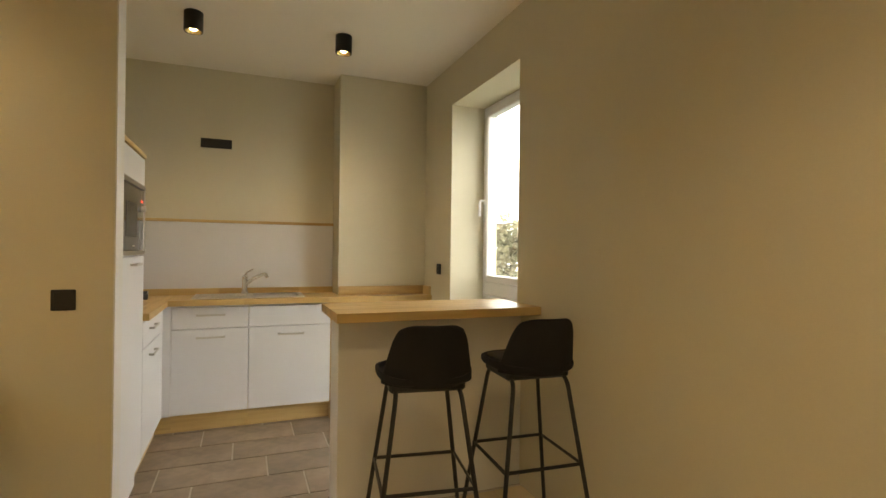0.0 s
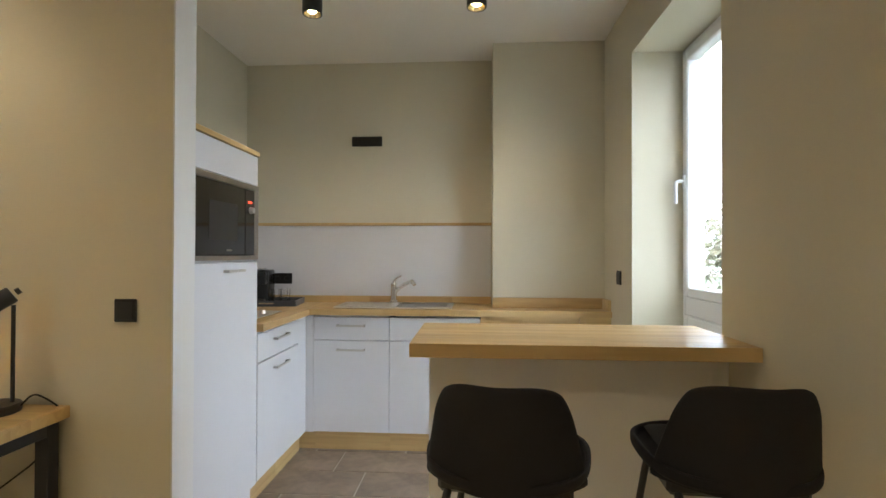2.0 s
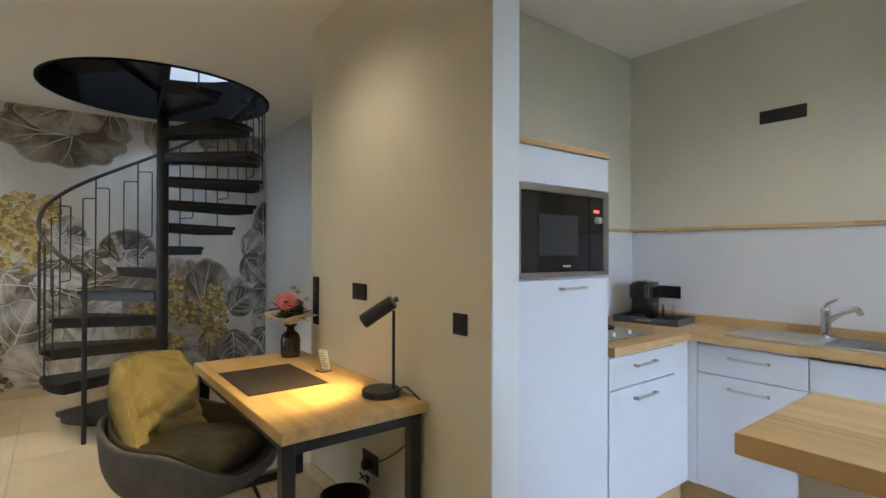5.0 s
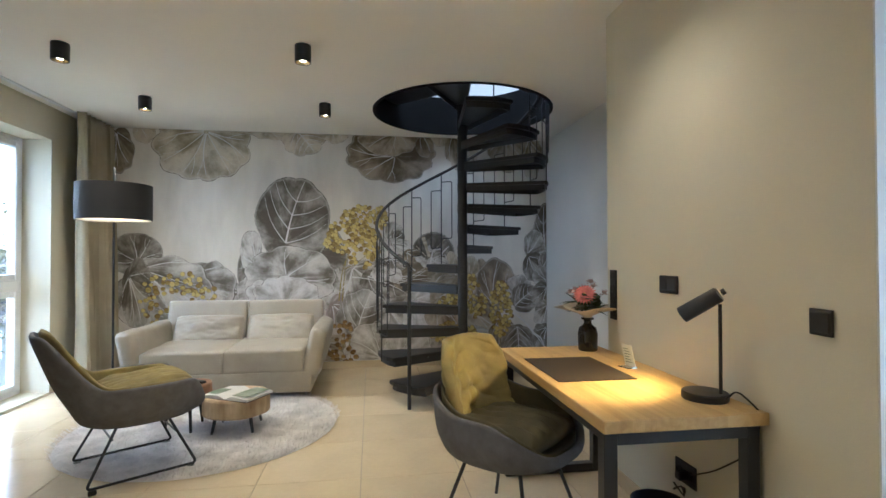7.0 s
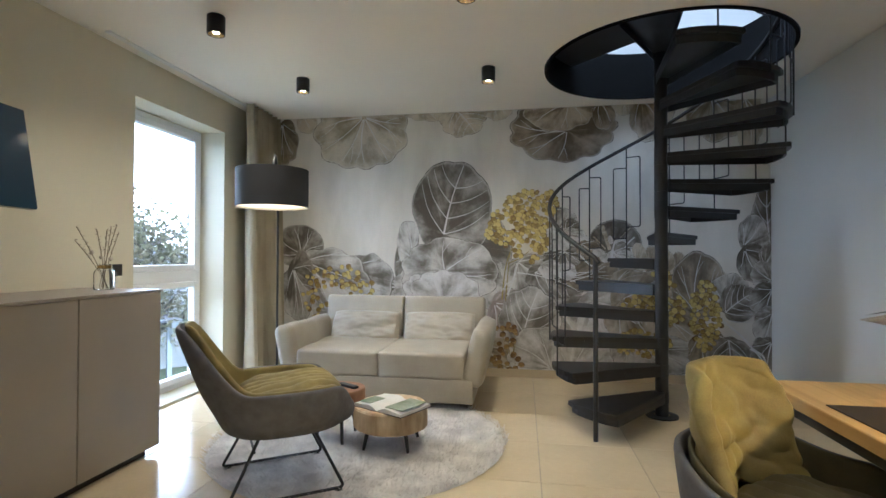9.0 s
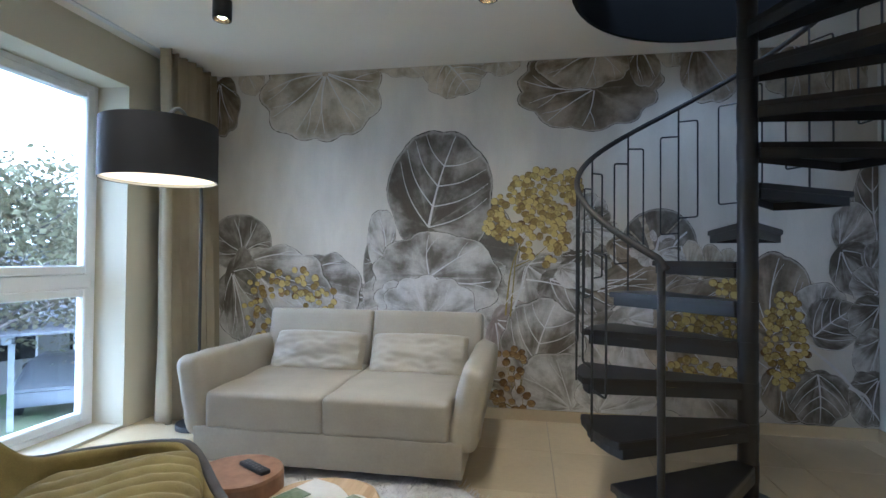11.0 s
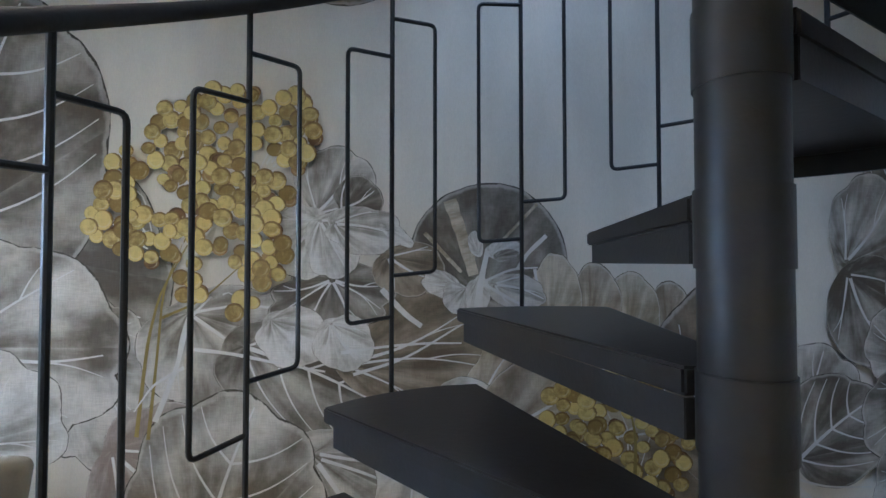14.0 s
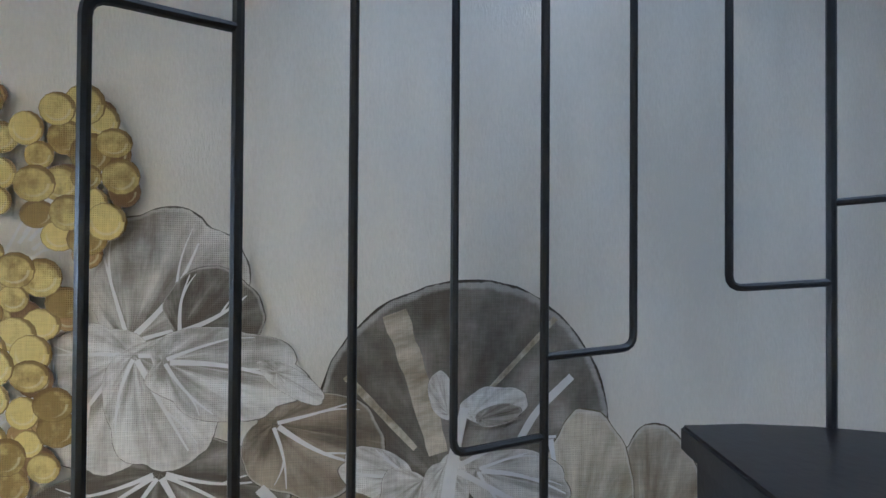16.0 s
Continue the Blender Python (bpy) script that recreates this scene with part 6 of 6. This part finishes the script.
for k in range(52):
    bm = bmesh.new()
    blade(bm, (rb.uniform(-0.05, 0.05), rb.uniform(-0.05, 0.05), 0.04 + rb.uniform(0, 0.06)), rb.uniform(0, 6.28), rb.uniform(0.05, 1.1), rb.uniform(0.09, 0.17), rb.uniform(0.035, 0.07))
    part("leaf", bm, M_GREEN, t)
fl = part("flower_centre", moved(lathe(bmesh.new(), [(0.001, 0.012), (0.012, 0.010), (0.018, 0.0)], n=16), pose(0.07, -0.05, 0.150, 0, 55, -31)), surface("flower_eye", (0.55, 0.30, 0.12), 0.8), t, smooth=True)
for ring, (n, ln) in enumerate(((22, 0.072), (16, 0.048))):
    for k in range(n):
        bm = bmesh.new()
        blade(bm, (0, 0, 0.004 + ring * 0.006), 2 * math.pi * k / n + ring * 0.2, 0.25 + 0.3 * ring, ln, 0.021)
        part("petal", moved(bm, pose(0.068, -0.049, 0.148, 0, 55, -31)), M_PINK, t)
M_SMALLF = surface("pale_pink_petals", (0.62, 0.45, 0.40), 0.7, var=0.2, scale=30)
for x, y, z in ((-0.07, -0.05, 0.16), (-0.05, 0.06, 0.18), (0.10, 0.06, 0.15), (-0.02, -0.10, 0.15), (0.0, 0.02, 0.21)):
    bm = bmesh.new()
    for k in range(12):
        blade(bm, (x, y, z), rb.uniform(0, 6.28), rb.uniform(0.1, 1.3), 0.042, 0.024)
    part("small_flower", bm, M_SMALLF, t)
t = thing("card_stand", "small clear stand with a printed card on the desk", "card stand", pose(-1.601, 2.063, DZ + 0.0005, 0, 0, 18))
part("foot", box(-0.035, 0.035, -0.03, 0.03, 0, 0.004, 0.001), M_CLEAR, t)
cd = part("card", moved(box(-0.033, 0.033, -0.002, 0.002, 0, 0.115, 0.001), pose(0, 0.02, 0.004, 14, 0, 0) @ pose(0, 0, 0)), surface("printed_card", (0.62, 0.62, 0.58), 0.4, var=0.1, bump=0.0), t)
for k in range(6):
    part("print_line", moved(box(-0.022, 0.02 - 0.006 * (k % 3), -0.0032, -0.0024, 0.02 + k * 0.014, 0.025 + k * 0.014), pose(0, 0.02, 0.004, 14, 0, 0)), surface("print_grey", (0.25, 0.28, 0.24), 0.6, bump=0.0), cd)
t = thing("waste_bin", "black round waste bin under the desk", "waste bin", pose(-1.28, 2.03, 0))
bm = bmesh.new()
lathe(bm, [(0.001, 0.0), (0.095, 0.0), (0.115, 0.235), (0.118, 0.24), (0.112, 0.24), (0.092, 0.006), (0.001, 0.006)], n=36)
part("bucket", bm, M_BLKMETAL, t, smooth=True)
t = thing("plug_adapter", "black plug with a coiled cable at the low socket", "plug")
part("plug", box(-1.335, -1.295, 2.14, 2.1895, 0.31, 0.35, 0.006), M_BLACK, t)
part("coil", tube(bmesh.new(), [(-1.31 + 0.04 * math.cos(k * 0.7), 2.15 + 0.006 * math.sin(k * 1.3), 0.27 + 0.018 * math.sin(k * 0.7 * 1.5)) for k in range(26)], 0.0035, 6), M_BLACK, t, smooth=True)

# ---------- vase with dried stems on the sideboard ----------
t = thing("glass_vase", "clear glass bottle vase with dried stems on the sideboard", "vase", pose(-2.772, -1.95, 1.0305))
bm = bmesh.new()
lathe(bm, [(0.001, 0.0), (0.052, 0.0), (0.056, 0.006), (0.056, 0.105), (0.046, 0.125), (0.036, 0.13), (0.036, 0.155), (0.039, 0.158), (0.034, 0.158), (0.033, 0.13), (0.043, 0.12), (0.052, 0.10), (0.052, 0.008), (0.001, 0.008)], n=36)
part("bottle", bm, M_CLEAR, t, smooth=True)
bm = bmesh.new()
lathe(bm, [(0.0375, 0.132), (0.0375, 0.15)], n=36)
part("gold_band", bm, surface("brass_band", (0.60, 0.42, 0.16), 0.25, 1.0, bump=0.0), t, "brass neck band", smooth=True)
M_DRY = surface("dried_stem", (0.17, 0.13, 0.08), 0.9, var=0.3, scale=30)
M_BUD = surface("dried_bud", (0.32, 0.27, 0.24), 0.9, var=0.3, scale=30)
for k, (a, sp, h) in enumerate(((215, 0.24, 0.40), (190, 0.14, 0.36), (160, 0.07, 0.40), (60, 0.04, 0.37), (20, 0.10, 0.37), (0, 0.20, 0.38), (345, 0.17, 0.30))):
    top = Vector(polar(sp, a, h))
    bot = Vector(polar(0.03, a + 180, 0.012))
    mid = (top + bot) / 2 + Vector((0, 0, 0.03))
    pts = [bot * (1 - s) ** 2 + mid * 2 * s * (1 - s) + top * s * s for s in (i / 8 for i in range(9))]
    part("stem", tube(bmesh.new(), pts, 0.0018, 5), M_DRY, t)
    bm = bmesh.new()
    for j in range(16):
        s = 0.55 + 0.45 * j / 15
        c = bot * (1 - s) ** 2 + mid * 2 * s * (1 - s) + top * s * s
        blade(bm, c, rb.uniform(0, 6.28), 0.6, 0.022, 0.011)
    part("sprig", bm, M_BUD, t)
for x, y, z in ((-0.05, 0.0, 0.19), (0.04, 0.02, 0.20), (0.09, 0.0, 0.23)):
    bm = bmesh.new()
    bmesh.ops.create_icosphere(bm, subdivisions=2, radius=0.014, matrix=pose(x, y, z))
    part("dried_bloom", wrinkled(bm, 0.005, 90, 2), surface("cream_bloom", (0.55, 0.50, 0.42), 0.9, bump=0.1), t)
wall_plate("light_switch", "black switch on the wall above the sideboard", "switch", pose(-3.23, WIN, 1.137, 0, 0, 0), 0.085, 0.085, 1)

# ---------- second log table with the remote ----------
M_BARK2 = surface("brown_log_bark", (0.30, 0.165, 0.085), 0.7, var=0.3, scale=9, bump=0.5, bscale=25, col2=(0.16, 0.08, 0.04))
t = thing("log_table", "reddish-brown log slice table with a remote on it", "coffee table", pose(-3.254, -0.602, 0))
part("slab", log_slice(0.175, 0.24, 0.36, 8.0), M_BARK2, t)
for k in range(3):
    part("leg", tube(bmesh.new(), [polar(0.12, 30 + 120 * k, 0.245), polar(0.15, 30 + 120 * k, 0.03)], [0.013, 0.010], 10), M_BLKMETAL, t, smooth=True)
t = thing("remote_control", "black television remote on the log table", "remote", pose(-3.254 - 0.02, -0.602 + 0.06, 0.3605, 0, 0, 60))
part("body", box(-0.085, 0.085, -0.022, 0.022, 0, 0.018, 0.006, seg=2), M_BLACK, t, smooth=True)
for i in range(6):
    for j in range(3):
        part("button", box(-0.07 + i * 0.024, -0.057 + i * 0.024, -0.016 + j * 0.0125, -0.008 + j * 0.0125, 0.0175, 0.0205, 0.001), surface("grey_rubber", (0.12, 0.12, 0.12), 0.7, bump=0.0) if i + j == 0 else bpy.data.materials["grey_rubber"], t)

# ---------- outside ----------
GZ = -3.2
M_LAWN = surface("rough_ground", (0.06, 0.11, 0.03), 0.95, var=0.4, scale=0.7, bump=0.6, bscale=8, col2=(0.10, 0.09, 0.07))
structure("ground", boxes((-400, 400, -400, 400, GZ - 0.5, GZ)), M_LAWN, "garden ground with grass and bare patches", "ground")
M_LEAFA = surface("autumn_leaves", (0.21, 0.22, 0.13), 0.7, var=0.4, scale=2.0, bump=0.0, col2=(0.18, 0.14, 0.085), rand=0.1)
M_TRUNK = surface("bark", (0.16, 0.14, 0.12), 0.95, var=0.3, scale=6, bump=0.6, bscale=20)


def tree(x, y, h, spread, leaves, seed, size=0.16):
    rt = random.Random(seed)
    t = thing("tree", "leafy garden tree with thin autumn foliage", "tree", pose(x, y, GZ), "garden trees")
    bm = bmesh.new()
    tube(bm, [(0, 0, 0), (0.06, 0.03, h * 0.25), (-0.05, 0.05, h * 0.5), (0.02, 0, h * 0.78)], [h * 0.028, h * 0.022, h * 0.014, h * 0.004], 8)
    tips = []
    for k in range(26):
        z = h * rt.uniform(0.16, 0.72)
        a = rt.uniform(0, 6.28)
        ln = spread * rt.uniform(0.55, 1.0) * (1.1 - 0.6 * z / h)
        p = [Vector((0, 0, z)), Vector((math.cos(a) * ln * 0.5, math.sin(a) * ln * 0.5, z + ln * 0.22)), Vector((math.cos(a) * ln, math.sin(a) * ln, z + ln * rt.uniform(0.3, 0.7)))]
        tube(bm, p, [h * 0.009, h * 0.006, h * 0.002], 5)
        tips += [p[1], (p[1] + p[2]) / 2, p[2]]
        for q in range(3):
            e = p[1] + Vector((rt.uniform(-1, 1), rt.uniform(-1, 1), rt.uniform(-0.2, 1))) * ln * 0.35
            tube(bm, [p[1], e], [h * 0.004, h * 0.0012], 4)
            tips.append(e)
    part("trunk", bm, M_TRUNK, t)
    bm = bmesh.new()
    for k in range(leaves):
        c = rt.choice(tips) + Vector((rt.gauss(0, 1), rt.gauss(0, 1), rt.gauss(0, 0.8))) * spread * 0.16
        d = Vector((rt.uniform(-1, 1), rt.uniform(-1, 1), rt.uniform(-1, 1))).normalized()
        e = d.orthogonal().normalized()
        s = size * rt.uniform(0.5, 1.2)
        v = [bm.verts.new(c + d * s), bm.verts.new(c + e * s * 0.5), bm.verts.new(c - d * s * 0.6), bm.verts.new(c - e * s * 0.5)]
        bm.faces.new(v)
    tagged(part("crown", bm, M_LEAFA, t), kind="stuff")
    return t


for x, y, h, sp, n, sd in ((-11.5, -12.5, 8.0, 3.0, 4600, 3), (-15, -12, 7.4, 3.0, 4200, 4), (-9.0, -13.5, 5.6, 2.4, 3600, 5), (-18, -16.5, 8.2, 3.0, 4200, 6), (-20, -9.5, 6.0, 2.8, 4200, 7), (8.5, 14.5, 6.6, 2.2, 3600, 8), (11.5, 11.5, 5.0, 2.2, 3000, 9)):
    tree(x, y, h, sp, n * 2, sd, 0.125)

M_ROOF = surface("grey_roof_tiles", (0.14, 0.145, 0.165), 0.8, var=0.2, scale=3, bump=0.3, bscale=10, rand=0.1)
M_RENDER = surface("pale_house_render", (0.27, 0.265, 0.25), 0.9, var=0.08, scale=1)


def house(x, y, rz, w, d, wall, ridge):
    t = thing("house", "neighbouring house with a grey tiled roof", "house", pose(x, y, GZ, 0, 0, rz), "houses")
    part("wall", boxes((-w / 2, w / 2, -d / 2, d / 2, 0, wall)), M_RENDER, t)
    for sg in (-1, 1):
        n = 14
        bm = bmesh.new()
        for k in range(n):
            a, b = k / n, (k + 1) / n
            ya, yb = sg * (d / 2 + 0.4) * (1 - a), sg * (d / 2 + 0.4) * (1 - b)
            za, zb = wall - 0.2 + (ridge - wall + 0.2) * a, wall - 0.2 + (ridge - wall + 0.2) * b
            v = [bm.verts.new(q) for q in ((-w / 2 - 0.3, ya, za + 0.05), (w / 2 + 0.3, ya, za + 0.05), (w / 2 + 0.3, yb, zb), (-w / 2 - 0.3, yb, zb), (-w / 2 - 0.3, ya, za), (w / 2 + 0.3, ya, za))]
            bm.faces.new(v[:4])
            bm.faces.new((v[0], v[4], v[5], v[1]))
        part("roof", bm, M_ROOF, t)
    for k in range(3):
        wx = -w / 2 + w * (k + 0.5) / 3
        wd = part("window", boxes((wx - 0.5, wx + 0.5, d / 2 - 0.02, d / 2 + 0.02, wall * 0.4, wall * 0.8)), M_OVENGL, t)
        part("frame", boxes((wx - 0.56, wx - 0.5, d / 2 - 0.02, d / 2 + 0.05, wall * 0.4, wall * 0.8), (wx + 0.5, wx + 0.56, d / 2 - 0.02, d / 2 + 0.05, wall * 0.4, wall * 0.8)), M_PVC, wd)
    return t


house(-21, -15, -45, 11, 7, 2.4, 4.8)
house(-13.5, -21, -30, 12, 8, 2.6, 4.6)
M_CARPORT = surface("weathered_white_timber", (0.20, 0.215, 0.23), 0.8, var=0.15, scale=4)
M_CARP = surface("pale_car_paint", (0.12, 0.13, 0.145), 0.3, var=0.05, bump=0.0)
t = thing("carport", "white timber carport in the garden", "carport", pose(-14.2, -12.6, GZ, 0, 0, -40))
for x, y in ((-1.4, -1.8), (1.4, -1.8), (-1.4, 1.8), (1.4, 1.8)):
    part("post", box(x - 0.07, x + 0.07, y - 0.07, y + 0.07, 0, 2.2, 0.01), M_CARPORT, t)
part("beam", box(-1.6, -1.4, -2.1, 2.1, 2.2, 2.4, 0.01), M_CARPORT, t)
part("beam", box(1.4, 1.6, -2.1, 2.1, 2.2, 2.4, 0.01), M_CARPORT, t)
part("roof", box(-1.7, 1.7, -2.2, 2.2, 2.4, 2.46), M_ROOF, t)
t = thing("car", "white parked car under the carport", "car", pose(-14.6, -13.3, GZ, 0, 0, 35))
bm = bmesh.new()
prof = ((-2.0, 0.35), (-2.0, 0.75), (-1.5, 0.9), (-0.9, 1.38), (0.6, 1.42), (1.2, 0.95), (2.0, 0.8), (2.05, 0.35))
sides = [[bm.verts.new((x, y * (0.86 if z > 1 else 1.0), z)) for x, z in prof] for y in (-0.85, 0.85)]
for k in range(len(prof) - 1):
    bm.faces.new((sides[0][k], sides[0][k + 1], sides[1][k + 1], sides[1][k]))
bm.faces.new(sides[0][::-1])
bm.faces.new(sides[1])
bm.faces.new((sides[0][0], sides[1][0], sides[1][-1], sides[0][-1]))
bmesh.ops.bevel(bm, geom=list(bm.edges), offset=0.07, segments=2, affect="EDGES")
part("body", bm, M_CARP, t, smooth=True)
for y in (-0.80, 0.80):
    part("side_window", box(-1.0, 0.75, y - 0.06, y + 0.06, 1.0, 1.28, 0.03), M_OVENGL, t)
for x in (-1.25, 1.3):
    for y in (-0.8, 0.8):
        bm = bmesh.new()
        bmesh.ops.create_cone(bm, cap_ends=True, segments=24, radius1=0.32, radius2=0.32, depth=0.2, matrix=pose(x, y, 0.32, 90, 0, 0))
        wl = part("wheel", bm, M_BLACK, t)
t = thing("garden_fence", "low timber picket fence in the garden", "fence", pose(-9.2, -8.6, GZ, 0, 0, -42))
part("rail", box(-3, 3, -0.02, 0.02, 0.65, 0.72), M_TRUNK, t)
for k in range(32):
    part("picket", box(-3 + k * 0.19, -2.9 + k * 0.19, 0.02, 0.045, 0.05, 0.95), M_TRUNK, t)

# ---------- bright overcast distance ----------
bm = bmesh.new()
lathe(bm, [(120, GZ - 1), (120, 140)], -2, 0, 48)
structure("backdrop", bm, glowing("overcast_sky", (0.92, 0.96, 1.0), 2.8), "bright overcast sky in the distance", "backdrop")

# ---------- floor tiles ----------
def lay(parent, name, x0, x1, y0, y1, w, h, mat, shift, made, gap=0.004):
    j = 0
    y = y0
    while y < y1 - 0.02:
        yb = min(y + h, y1)
        x = x0 - (j % 3) * shift
        while x < x1 - 0.02:
            xa, xb = max(x, x0), min(x + w, x1)
            if xb - xa > 0.03 and yb - y > 0.03:
                key = (round(xb - xa, 3), round(yb - y, 3), name)
                if key not in made:
                    sx, sy = xb - xa - gap, yb - y - gap
                    bm = box(-sx / 2, sx / 2, -sy / 2, sy / 2, -0.008, 0.0, 0.0012)
                    me = bpy.data.meshes.new(name)
                    bm.to_mesh(me)
                    bm.free()
                    me.materials.append(mat)
                    made[key] = me
                ob = new(name, made[key])
                ob.parent = parent
                ob.location = ((xa + xb) / 2, (y + yb) / 2, 0)
            x += w
        y += h
        j += 1


MADE = {}
FLOOR = bpy.data.objects["floor"]
lay(FLOOR, "tile", MUR, KR, WIN, 2.2, 0.6, 0.6, M_TILE, 0.0, MADE)
lay(FLOOR, "tile", MUR, DEND, 2.2, REC, 0.6, 0.6, M_TILE, 0.0, MADE)
lay(bpy.data.objects["floor_kitchen"], "slate_tile", CEND - 0.15, KR, 2.22, 3.78, 0.6, 0.30, M_SLATE, 0.2, MADE, 0.009)
